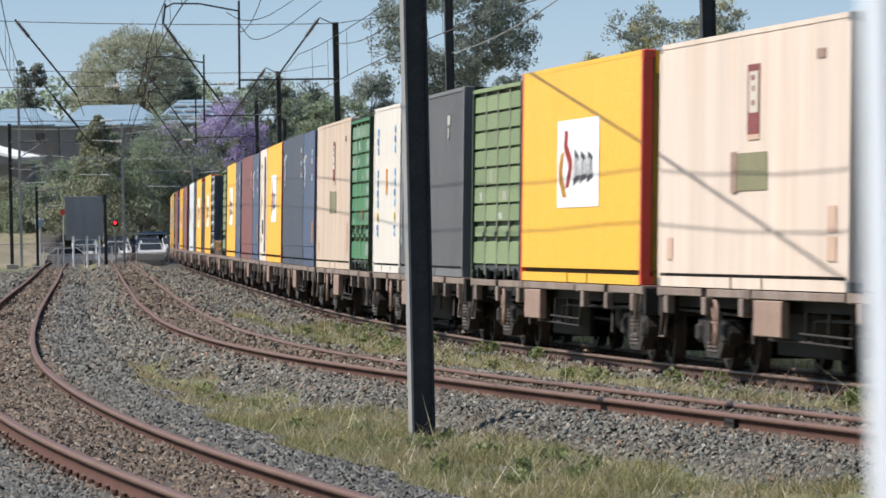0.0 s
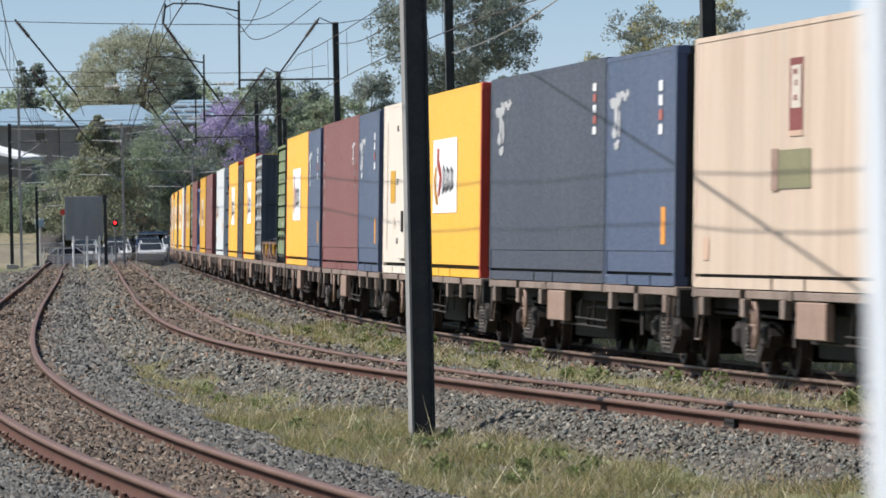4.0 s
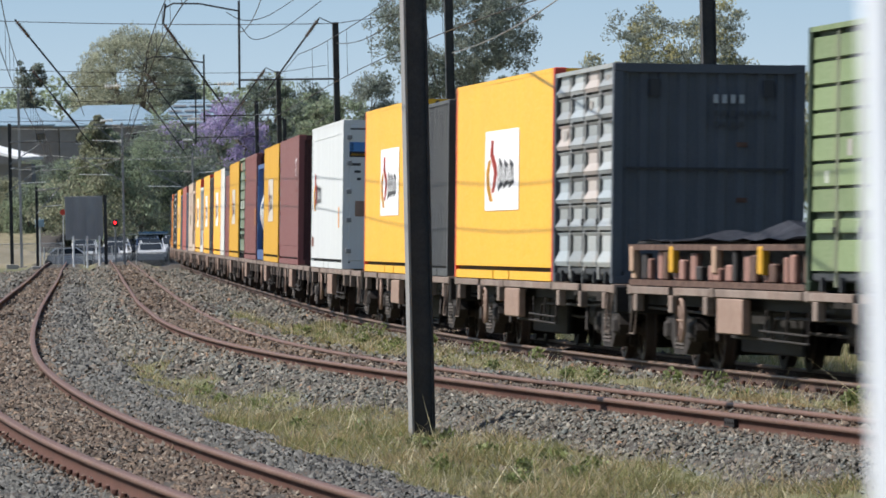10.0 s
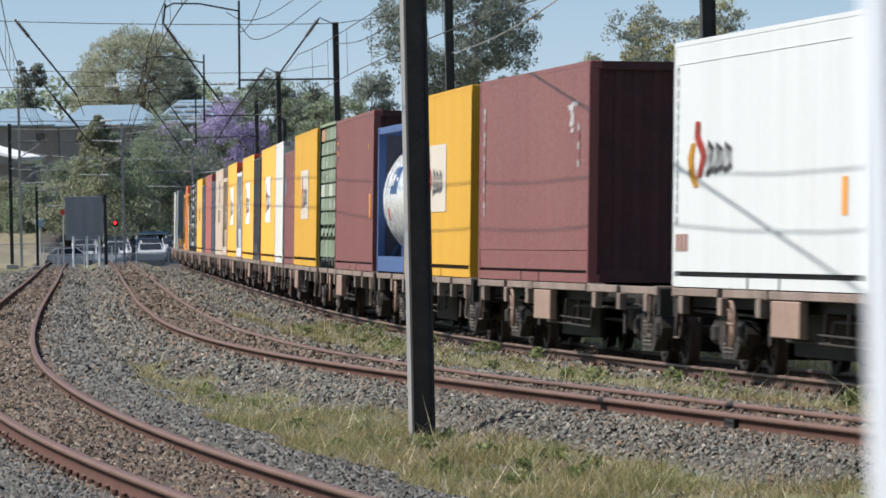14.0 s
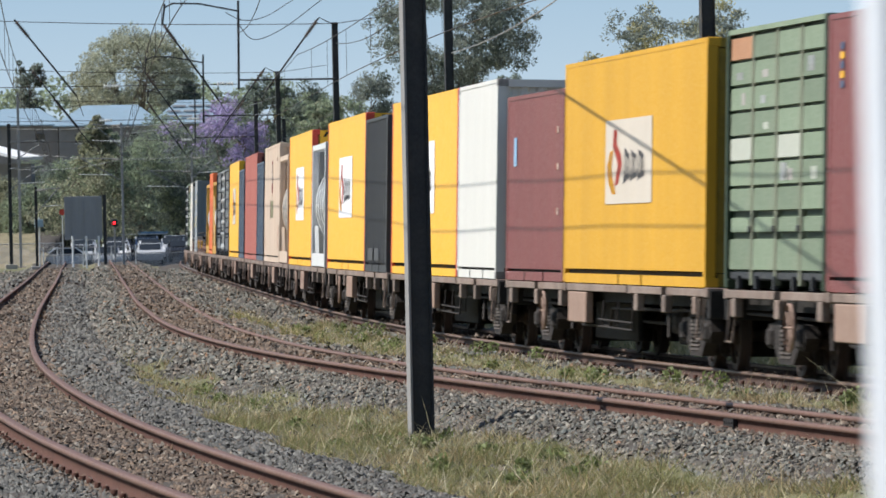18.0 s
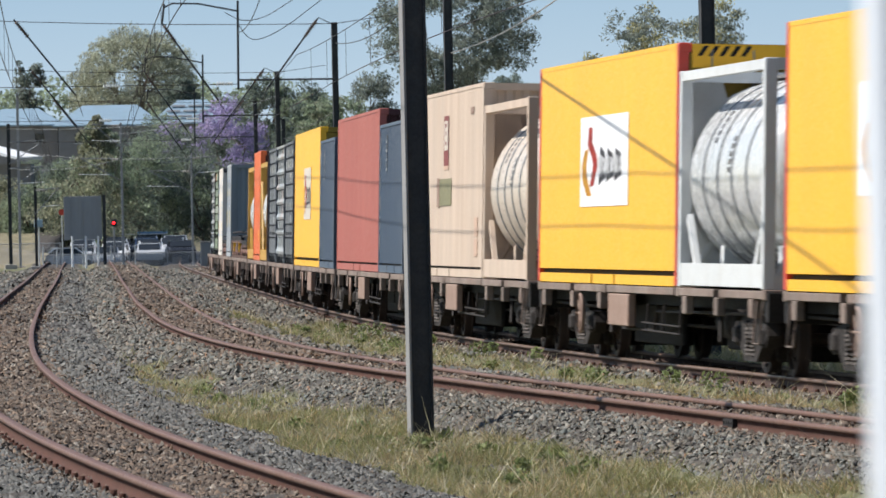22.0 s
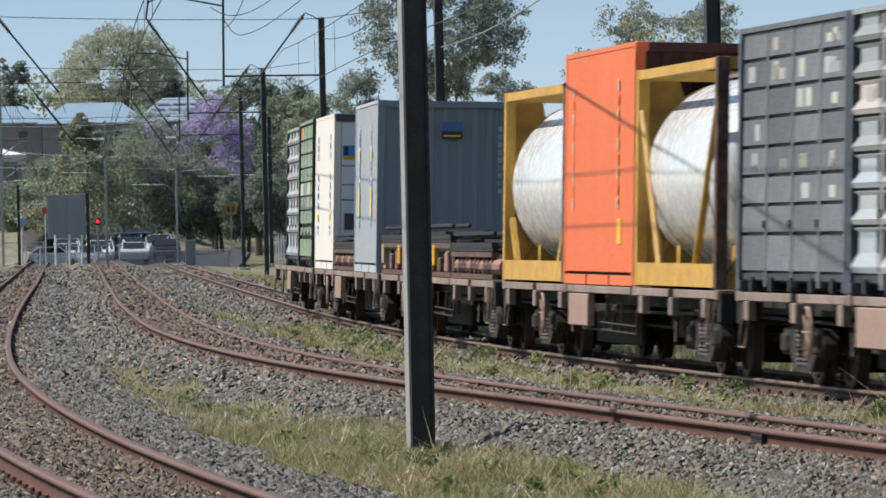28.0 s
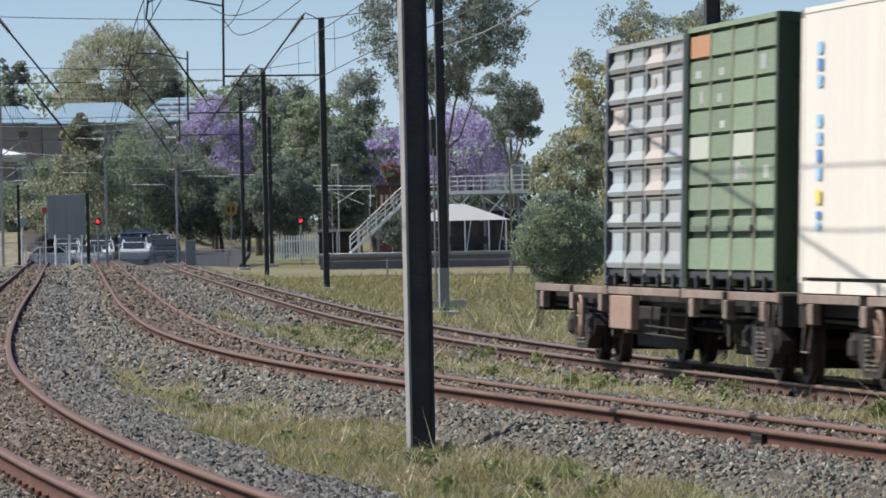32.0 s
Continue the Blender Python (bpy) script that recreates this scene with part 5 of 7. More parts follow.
def tank_container(label, frame_paint, tank_paint, diagonals=True, bands=False, sign=False, long_braces=False):
    t = thing("tank_container", label, "tank container", "containers on the train")
    L, H, fm = 6.058, 2.55, M[frame_paint]
    h2 = L / 2
    for x in (-1, 1):
        for y in (-1, 1):
            part("corner_post", box(x * (h2 - 0.09) - 0.08, x * (h2 - 0.09) + 0.08, y * (W2 - 0.07) - 0.07, y * (W2 - 0.07) + 0.07, 0.0, H, bevel=0.01), M["rack"] if x > 0 and frame_paint == "yellow_frame" else fm, t)
        part("end_rail", box(x * (h2 - 0.09) - 0.06, x * (h2 - 0.09) + 0.06, -W2 + 0.14, W2 - 0.14, H - 0.13, H), fm, t)
        part("end_sill", box(x * (h2 - 0.09) - 0.06, x * (h2 - 0.09) + 0.06, -W2 + 0.14, W2 - 0.14, 0.0, 0.15), fm, t)
        for y in (-1, 1):
            if long_braces:
                part("brace", tube((x * (h2 - 0.2), y * (W2 - 0.05), H - 0.5), (x * 1.3, y * (W2 - 0.05), 0.2), 0.045, n=6), fm, t)
            elif diagonals:
                part("brace", box(-0.055, 0.055, -0.035, 0.035, 0, 0.98), fm, t).matrix_basis = pose(x * (h2 - 1.05), y * (W2 - 0.09), 0.15, 0, x * 47, 0)
            part("end_brace", tube((x * (h2 - 0.09), y * 1.05, 0.15), (x * (h2 - 0.09), y * 0.35, H * 0.5), 0.05, n=6), fm, t)
    for y in (-1, 1):
        part("top_rail", box(-h2 + 0.17, h2 - 0.17, y * (W2 - 0.06) - 0.05, y * (W2 - 0.06) + 0.05, H - 0.12, H - 0.01), fm, t)
        part("bottom_rail", box(-h2 + 0.17, h2 - 0.17, y * (W2 - 0.06) - 0.05, y * (W2 - 0.06) + 0.05, 0.02, 0.28), fm, t)
    r = 1.165
    dish = [(0.02, 2.96), (0.5, 2.94), (0.85, 2.88), (1.04, 2.78), (1.13, 2.64), (r, 2.46)]
    prof = [(a, -b) for a, b in dish] + dish[::-1]
    b = lathe(prof, pose(0, 0, 1.28, 0, 90, 0), 48)
    vessel = part("vessel", b, M[tank_paint], t, "rounded insulated tank vessel")
    for f in vessel.data.polygons:
        f.use_smooth = True
    def wrapped(name, x0, x1, a0, a1, lift, material, label=""):
        """A thin vinyl patch that follows the round of the tank; angles from the level, upwards."""
        w = bmesh.new()
        ring = [[w.verts.new((x, -(r + lift) * math.cos(radians(a)), 1.28 + (r + lift) * math.sin(radians(a)))) for x in (x0, x1)] for a in np.linspace(a0, a1, 7)]
        for p, q in zip(ring, ring[1:]):
            w.faces.new((p[0], p[1], q[1], q[0]))
        solid(w, 0.002)
        part(name, w, material, t, label)

    if sign:
        wrapped("tank_sign", -0.9, 0.5, 4, 28, 0.004, M["tank_blue"], "blue rectangular tank sign")
        for x0, x1, a0, a1 in ((-0.78, -0.3, 11, 21), (0.0, 0.38, 15, 18)):
            wrapped("sign_bar", x0, x1, a0, a1, 0.008, M["sign_white"])
        wrapped("tank_mark", -1.5, -1.25, -18, -8, 0.004, M["red"])
    elif bands:
        for k in range(5):
            wrapped("letter_bar", -1.15, -0.98, 20 + 4.5 * k, 23 + 4.5 * k, 0.004, M["mark_grey"])
            wrapped("letter_bar", 0.2, 0.36, 2 + 4.5 * k, 5 + 4.5 * k, 0.004, M["steel"])
    if frame_paint == "blue_frame":
        part("end_plate", box(-h2 + 0.10, -h2 + 0.12, -W2 + 0.13, W2 - 0.13, 0.14, H - 0.12), M["dark_navy"], t, "dark navy end plate")
    else:
        part("end_collar", lathe([(0.85, 0), (1.16, 0), (1.16, 0.02), (0.85, 0.02)], pose(-h2 + 0.1, 0, 1.28, 0, 90, 0), 36), fm, t)
        part("end_plate", box(-h2 + 0.10, -h2 + 0.12, -W2 + 0.13, W2 - 0.13, 0.14, 1.2), fm, t)
        for y in (-1, 1):          # gussets between the upper corners and the round of the tank
            g = bmesh.new()
            arc = [(y * 1.10 * math.cos(radians(a)), 1.28 + 1.12 * math.sin(radians(a))) for a in (-4, 15, 30, 42, 54)]
            g.faces.new([g.verts.new((-h2 + 0.125, p, q)) for p, q in arc + [(y * 0.72, H - 0.13), (y * 1.09, H - 0.13)]])
            solid(g, 0.012)
            part("gusset", g, fm, t)
    for x in (-1.5, -0.5, 0.5, 1.5) if bands else ():
        part("band", lathe([(r + 0.004, -0.035), (r + 0.014, -0.03), (r + 0.014, 0.03), (r + 0.004, 0.035)], pose(x, 0, 1.28, 0, 90, 0), 40), M["grey_steel"], t)
    for x in (-2.0, 2.0):
        part("saddle", box(x - 0.12, x + 0.12, -0.85, 0.85, 0.05, 0.55), fm, t)
    part("walkway", box(-2.7, 2.7, -0.30, 0.30, 2.445, 2.48), M["steel"], t)
    for y in (-0.34, 0.34):
        part("hatch_rail", poly_tube([(-0.7, y, 2.44), (-0.6, y, 2.56), (0.6, y, 2.56), (0.7, y, 2.44)], 0.025), M["steel"], t)
    part("manhole", lathe([(0.28, 0), (0.28, 0.1), (0.2, 0.14)], pose(0, 0, 2.40), 16), M["steel"], t)
    return t


def flatrack_stack(label, L, levels, dressed=True):
    t = thing("flatrack_stack", label, "flatracks", "containers on the train")
    h2 = L / 2
    z = 0.0
    rng = random.Random(5)
    for k in range(levels):
        show = dressed and k == 0
        hgt = (0.50 if dressed else 0.38) if k == 0 else 0.12
        b = bmesh.new()
        for y in (-1, 1):
            box(-h2, h2, y * (W2 - 0.05) - 0.04, y * (W2 - 0.05) + 0.04, z + 0.0, z + 0.07, b)
            box(-h2, h2, y * (W2 - 0.05) - 0.05, y * (W2 - 0.05) + 0.05, z + hgt - 0.07, z + hgt, b)
        part("floor", box(-h2, h2, -W2 + 0.45, W2 - 0.45, z + 0.02, z + hgt - 0.03), M["rack_dark"], t)
        part("flatrack", b, M["rack" if k == 0 else "rack_dark"], t, "folded steel flatrack base")
        n = max(4, int(L / 0.6))
        for j in range(n):
            x = -h2 + 0.25 + j * (L - 0.5) / (n - 1)
            if show:
                wd, tall = rng.uniform(0.06, 0.2), rng.uniform(0.16, 0.38)
                m = rng.choice(("rusty_pink", "rusty_pink", "rack", "rack", "rack_dark", "timber_block"))
                part("stanchion", box(x - wd, x + wd, -W2 + 0.02 + 0.04 * (j % 2), -W2 + 0.10 + 0.04 * (j % 2), z + 0.07, z + 0.07 + tall, bevel=0.02), M[m], t)
                if j % 5 == 0:
                    part("end_block", box(x - 0.14, x + 0.14, -W2 - 0.01, -W2 + 0.08, z + 0.16, z + hgt - 0.02, bevel=0.015), M["old_yellow" if j % 2 else "timber_block"], t, "worn painted end block")
            else:
                part("stanchion", box(x - 0.05, x + 0.05, -W2 + 0.03, -W2 + 0.10, z + 0.07, z + hgt - 0.07), M["rack" if j % 2 else "rack_dark"], t)
                if k == 0 and not dressed:
                    part("chain_roll", lathe([(0.06, -0.14), (0.11, -0.12), (0.11, 0.12), (0.06, 0.14)], pose(x + 0.35, -W2 + 0.14, z + 0.18, 0, 90, 20), 10), M["rack" if j % 3 else "rusty_pink"], t)
        z += hgt + 0.012
    for j in range(6):
        x = -h2 + 0.5 + j * (L - 1.0) / 5
        y = -W2 + 0.18 + 0.33 * (j % 6)
        ln = min(L * 0.3, h2 - abs(x) + 0.4)
        part("steel_bar", box(x - ln, x + ln, y, y + 0.12, z, z + 0.03 + 0.015 * (j % 3)), M["rack_dark"], t)
    rng = random.Random(7)
    nx, ny = 14, 6
    if dressed and levels == 1:
        b = bmesh.new()
        grid = [[b.verts.new((-h2 + 0.2 + (L - 0.4) * i / nx, -W2 + 0.1 + 2.2 * j / ny, z + 0.02 + 0.26 * (i / nx) * (0.6 + 0.5 * math.sin(i * 1.3 + j)) * (0 if j in (0, ny) else 1) + rng.uniform(0, 0.06))) for j in range(ny + 1)] for i in range(nx + 1)]
        for i in range(nx):
            for j in range(ny):
                b.faces.new((grid[i][j], grid[i + 1][j], grid[i + 1][j + 1], grid[i][j + 1]))
        solid(b, -0.01)
        part("tarpaulin", b, M["tarp"], t, "crumpled dark tarpaulin over the load")
        part("board", box(h2 - 4.2, h2 - 0.3, -0.2, 1.0, z + 0.34, z + 0.38), M["rusty_pink"], t).matrix_basis = pose(0, 0, 0, 6, -1.5, 0)
    else:
        for y in (-W2 + 0.06, -W2 + 0.3):
            part("pipe", tube((-h2 + 0.1, y, z + 0.10), (h2 - 0.1, y, z + 0.12), 0.03, n=6), M["rack_dark"], t)
    return t


# ---- trees ----
def leaf_cloud(rng, centers, radii, per, size, flat=0.75):
    """Small leaf blades gathered in loose clumps."""
    n = len(centers)
    c = np.repeat(centers, per, 0)
    r = np.repeat(radii, per)[:, None]
    d = rng.normal(0, 1, (n * per, 3))
    d /= np.linalg.norm(d, axis=1)[:, None]
    p = c + d * r * rng.uniform(0.25, 1.0, (n * per, 1)) ** 0.6 * np.array([1, 1, flat])
    a = rng.normal(0, 1, (n * per, 3))
    a /= np.linalg.norm(a, axis=1)[:, None]
    b = np.cross(a, rng.normal(0, 1, (n * per, 3)))
    b /= np.linalg.norm(b, axis=1)[:, None] + 1e-9
    s = size * rng.uniform(0.5, 1.3, (n * per, 1))
    v = np.stack([p - a * s, p + b * s * 0.42, p + a * s, p - b * s * 0.42], 1)
    f = (np.arange(n * per) * 4)[:, None] + np.array([0, 1, 2, 3])
    return v.reshape(-1, 3), f


def tree(name, label, x, y, base, top, crown_r, crown_low, leaf, seed, clumps=70, per=70, size=0.16, trunk=0.22, bark="bark", shape="round", clump_r=0.16, leaf2=None):
    rng = np.random.default_rng(seed)
    t = thing(name, label, "tree", "trees behind the line", m=pose(x, y, base))
    h, low = top - base, crown_low - base
    cz, rz = (h + low) / 2, (h - low) / 2
    d = rng.normal(0, 1, (clumps, 3))
    d /= np.linalg.norm(d, axis=1)[:, None]
    k = rng.uniform(0.35, 1.0, (clumps, 1)) ** 0.5
    c = d * k * 0.86
    if shape == "umbrella":
        c[:, 2] = np.abs(c[:, 2]) * 1.5 - 0.55
        c[:, :2] *= (1.05 - 0.15 * np.clip(c[:, 2:3], 0, 1))
    if shape == "dome":
        c = d * rng.uniform(0.2, 1.0, (clumps, 1)) ** 0.5 * 0.9
        c[:, 2] = np.abs(c[:, 2]) * 1.75 - 0.85
        c[:, :2] *= rng.uniform(0.86, 1.06, (clumps, 1))
    if shape == "shell":        # foliage on the outside of a dome, limbs bare within
        d[:, 2] = np.abs(d[:, 2]) * 1.15 - 0.12
        d /= np.linalg.norm(d, axis=1)[:, None]
        bump = 1 + 0.07 * np.sin(d[:, 0:1] * 9 + seed) * np.cos(d[:, 1:2] * 7 + d[:, 2:3] * 8)
        c = d * bump * rng.choice((0.93, 0.84, 0.66), (clumps, 1), p=(0.5, 0.3, 0.2)) * rng.uniform(0.93, 1.04, (clumps, 1))
        c[:, 2] = c[:, 2] * 1.8 - 0.85
    if shape == "cone":
        f = rng.uniform(0, 1, clumps)
        ang = rng.uniform(0, 6.28, clumps)
        rr = (1 - f) ** 0.8 * rng.uniform(0.3, 1.0, clumps) * (1 + 0.3 * np.sin(f * 31))
        c = np.stack([np.cos(ang) * rr, np.sin(ang) * rr, f * 1.9 - 0.95], -1)
    if shape == "ragged":
        c[:, :2] *= rng.uniform(0.7, 1.15, (clumps, 1))
        c = c[np.sin(c[:, 0] * 4 + seed) * np.cos(c[:, 2] * 5) > -0.45]
    c = c * np.array([crown_r, crown_r, rz]) + np.array([0, 0, cz])
    rad = crown_r * clump_r * rng.uniform(0.7, 1.5, len(c))
    if shape == "cone":
        rad *= 1.25 - f
    split = len(c) if leaf2 is None else int(len(c) * 0.72)
    v, f = leaf_cloud(rng, c[:split], rad[:split], per, size)
    part("crown", raw("crown", v, f, M[leaf]), None, t)
    if leaf2:
        v, f = leaf_cloud(rng, c[split:], rad[split:], per, size)
        part("crown", raw("crown", v, f, M[leaf2]), None, t)
    b = bmesh.new()
    fork = Vector((0.1 * rng.normal(), 0, max(low * 0.8, h * 0.2)))
    tube((0, 0, -0.3), fork, trunk, b, 8, trunk * 0.7)
    order = c[rng.permutation(len(c))[: min(90 if shape == "shell" else 18, len(c))]]
    count = 9 if shape == "shell" else 4
    arms = [fork + Vector((math.cos(k * 2.1 + seed) * crown_r * 0.32, math.sin(k * 2.1 + seed) * crown_r * 0.32, (h - fork.z) * (0.22 + 0.4 * k / count))) for k in range(count)]
    for k, a in enumerate(arms):
        bend = fork.lerp(a, 0.5) + Vector((rng.normal(0, 0.12) * crown_r * 0.4, 0, -0.04 * h))
        tube(fork, bend, trunk * 0.6, b, 6, trunk * 0.46)
        tube(bend, a, trunk * 0.46, b, 6, trunk * 0.3)
    for q in order:
        q = Vector(q)
        a = min(arms, key=lambda p: (p - q).length)
        mid = a.lerp(q, 0.5) + Vector((rng.normal(0, 0.06), rng.normal(0, 0.06), 0.03)) * crown_r
        tube(a, mid, trunk * 0.26, b, 5, trunk * 0.15)
        tube(mid, q, trunk * 0.15, b, 4, trunk * 0.04)
    part("trunk", b, M[bark], t)
    return t


tree("gum_tree", "tall spreading olive-green gum tree with pale limbs", -29.3, 650, 2, 21.9, 6.5, 14.2, "leaf_gum", 1, 640, 64, 0.12, 0.36, "pale_bark", "shell", 0.10, "leaf_olive")
tree("gum_tree", "tall narrow grey-green tree behind the houses", -39.5, 650, 2, 20.0, 1.75, 11.0, "leaf_dark", 2, 110, 70, 0.16, 0.2, "pale_bark", "ragged", 0.24, "leaf_grey")
tree("leafy_tree", "dark green tree beside the gum tree", -24.6, 640, 2, 17.0, 2.3, 9.0, "leaf_dark", 3, 120, 80, 0.18, clump_r=0.2)
tree("leafy_tree", "dark green tree beyond the roofs", -33.0, 672, 3, 16.6, 4.2, 9.0, "leaf_dark", 4, 110, 80, 0.18, clump_r=0.2)
BELT = ((-30.6, 470, 6.0, 2.8, "leaf_olive"), (-28.2, 466, 5.7, 2.6, "leaf_mid"), (-26.2, 472, 7.4, 2.8, "leaf_mid"), (-21.0, 468, 9.4, 2.9, "leaf_mid"), (-18.6, 474, 10.2, 2.9, "leaf_dark"), (-16.6, 468, 7.4, 2.6, "leaf_dark"),
        (-14.4, 474, 6.6, 2.6, "leaf_dark"), (-12.4, 466, 5.6, 2.4, "leaf_dark"), (-24.0, 486, 9.6, 3.2, "leaf_mid"), (-29.4, 492, 7.8, 3.0, "leaf_dark"), (-20.4, 492, 11.0, 3.2, "leaf_mid"), (-33.2, 476, 6.2, 2.8, "leaf_mid"))
for k, (x, z, top, r, leaf) in enumerate(BELT):
    tree("leafy_tree", "dense grey-green tree beyond the level crossing", x, z, 0.2, top, r, 0.5, leaf, 30 + k, 130, 130, 0.095, 0.16, clump_r=0.21, leaf2="leaf_dark" if leaf != "leaf_dark" else "leaf_mid")
tree("conifer", "olive-green broad conifer in front of the houses", -23.3, 458, 0.3, 9.9, 5.0, 0.8, "leaf_olive", 5, 260, 80, 0.13, 0.14, "bark", "cone", 0.17, "leaf_mid")
tree("jacaranda_tree", "jacaranda tree covered in lilac flowers", -15.0, 478, 0, 12.2, 3.3, 2.2, "flower", 6, 160, 80, 0.12, 0.16, "bark", "ragged", 0.20)
tree("jacaranda_tree", "jacaranda limb of lilac flowers over green leaves", -18.4, 484, 0, 10.0, 2.3, 7.2, "flower", 7, 44, 60, 0.12, 0.12, "bark", "ragged", 0.2, "leaf_mid")
tree("leafy_tree", "broad dark green tree behind the jacaranda", -12.9, 515, 0, 14.3, 3.6, 3.0, "leaf_dark", 8, 150, 100, 0.15, 0.3, clump_r=0.18, leaf2="leaf_mid")
tree("leafy_tree", "broad dark green tree behind the wires", -10.2, 512, 0, 13.9, 3.4, 1.0, "leaf_dark", 58, 170, 100, 0.15, 0.3, clump_r=0.18, leaf2="leaf_mid")
tree("leafy_tree", "rounded green tree behind the masts", -7.9, 500, 0, 12.9, 3.3, 1.0, "leaf_mid", 9, 170, 100, 0.15, 0.3, clump_r=0.18, leaf2="leaf_olive")
tree("leafy_tree", "dense dark tree beside the station", -5.9, 470, 0, 9.6, 2.7, 0.6, "leaf_dark", 10, 140, 100, 0.14, 0.25, clump_r=0.2, leaf2="leaf_mid")
tree("leafy_tree", "dark tree shading the fence by the station", -9.8, 462, 0, 7.0, 2.6, 0.5, "leaf_dark", 51, 120, 90, 0.14, 0.2, clump_r=0.22)
tree("gum_tree", "thin pale-leaved gum behind the line", -5.1, 516, 0, 14.1, 2.1, 8.8, "leaf_grey", 11, 100, 60, 0.13, 0.09, "pale_bark", "ragged", 0.26)
tree("gum_tree", "large grey-green gum with bare forked limbs", 0.8, 330, -0.6, 15.6, 4.7, 6.9, "leaf_grey", 12, 800, 64, 0.085, 0.11, "pale_bark", "ragged", 0.082, "leaf_dark")
tree("gum_tree", "drooping dark branch of grey-green gum", 4.1, 338, -0.6, 9.8, 2.1, 5.7, "leaf_dark", 13, 210, 50, 0.08, 0.05, "pale_bark", "ragged", 0.12, "leaf_grey")
tree("gum_tree", "open-crowned olive gum tree beyond the train", 9.4, 262, -0.6, 11.0, 3.8, 5.6, "leaf_grey", 14, 380, 60, 0.075, 0.07, "pale_bark", "ragged", 0.085, "leaf_yellow")
tree("gum_tree", "olive-green tree beyond the train", 7.3, 268, -0.6, 9.8, 2.3, 3.0, "leaf_yellow", 15, 190, 80, 0.085, 0.08, "bark", "ragged", 0.17, "leaf_grey")
tree("gum_tree", "yellowish tree with low branches beyond the train", 8.6, 267, -0.6, 7.2, 2.3, 0.4, "leaf_yellow", 61, 190, 70, 0.085, 0.08, "bark", "ragged", 0.13, "leaf_grey")
tree("leafy_tree", "yellow-green tree behind the shrub", 5.5, 275, -0.6, 5.8, 1.75, 1.4, "leaf_olive", 16, 90, 90, 0.095, 0.08, "bark", "ragged", 0.2, "leaf_gum")
tree("leafy_tree", "green tree at the edge of the paddock", 8.0, 285, -0.6, 6.4, 2.4, 0.6, "leaf_mid", 59, 120, 90, 0.10, 0.1, clump_r=0.2, leaf2="leaf_grey")
tree("shrub", "dense rounded green shrub in the paddock", 4.45, 230, -0.76, 2.95, 1.95, -0.75, "leaf_mid", 17, 200, 130, 0.06, 0.06, clump_r=0.17, leaf2="leaf_dark")
tree("jacaranda_tree", "jacaranda in lilac bloom behind the station", -2.9, 478, 0, 9.0, 2.1, 4.0, "flower", 18, 70, 80, 0.12, 0.16, "bark", "ragged", 0.22)
tree("jacaranda_tree", "broad jacaranda in lilac bloom behind the station", 2.4, 476, 0, 10.4, 4.8, 3.4, "flower", 19, 210, 90, 0.12, 0.14, clump_r=0.15)
# Dark foliage added to stand for shade under the stair and cover brickwork.
tree("shrub", "dark leafy filler added for the shade below the station stair", -2.0, 433, 0, 2.9, 2.2, 0.1, "leaf_dark", 63, 90, 90, 0.10, 0.08, clump_r=0.2)
tree("flame_tree", "small tree with dull red flowers", -2.3, 436, 0, 6.0, 0.85, 4.4, "flower_red", 20, 30, 50, 0.10, 0.1, clump_r=0.22, leaf2="leaf_dark")
tree("gum_tree", "bushy green tree beyond the train", 15.2, 262, -0.6, 8.3, 2.5, 0.6, "leaf_yellow", 53, 190, 90, 0.095, 0.14, "bark", "round", 0.17, "leaf_olive")
tree("leafy_tree", "dark green tree behind the masts", -10.6, 540, 0, 12.6, 4.0, 0.8, "leaf_dark", 54, 140, 100, 0.16, 0.3, clump_r=0.2, leaf2="leaf_mid")
tree("leafy_tree", "dense green tree behind the station stair", -4.0, 505, 0, 8.6, 3.2, 0.6, "leaf_dark", 55, 130, 100, 0.15, 0.25, clump_r=0.2, leaf2="leaf_mid")
tree("leafy_tree", "broad green tree behind the jacaranda", -16.4, 520, 0, 10.8, 3.6, 0.6, "leaf_dark", 56, 140, 100, 0.16, 0.25, clump_r=0.2, leaf2="leaf_mid")
tree("leafy_tree", "rounded green tree above the station fence", -5.7, 494, 0, 10.6, 2.6, 0.6, "leaf_mid", 62, 150, 100, 0.14, 0.25, clump_r=0.19, leaf2="leaf_dark")
tree("leafy_tree", "dark tree behind the platform", 5.0, 486, 0, 6.8, 3.4, 0.5, "leaf_dark", 57, 120, 100, 0.15, 0.25, clump_r=0.2)
tree("palm_tree", "dark drooping palm-like tree behind the station", 5.7, 440, 0, 10.6, 2.3, 6.2, "leaf_dark", 52, 70, 80, 0.16, 0.14, "bark", "ragged", 0.24)


def far_woods():
    rng = np.random.default_rng(77)
    n = 1300
    x = rng.uniform(-75, 70, n)
    top = np.where(x < -20, 16.0, np.where(x < -4, 12.5, 9.0)) + 0.9 * np.sin(x * 0.41) + 0.7 * np.sin(x * 0.93 + 1)
    c = np.stack([x, rng.uniform(672, 730, n), rng.uniform(0, 1, n) ** 0.45 * top + 0.4], -1)
    v, f = leaf_cloud(rng, c, rng.uniform(1.1, 1.9, n), 55, 0.30)
    tagged(new("far_woods", raw("far_woods", v, f, M["leaf_mid"])), "dark green belt of distant trees", "woods", kind="stuff")


far_woods()


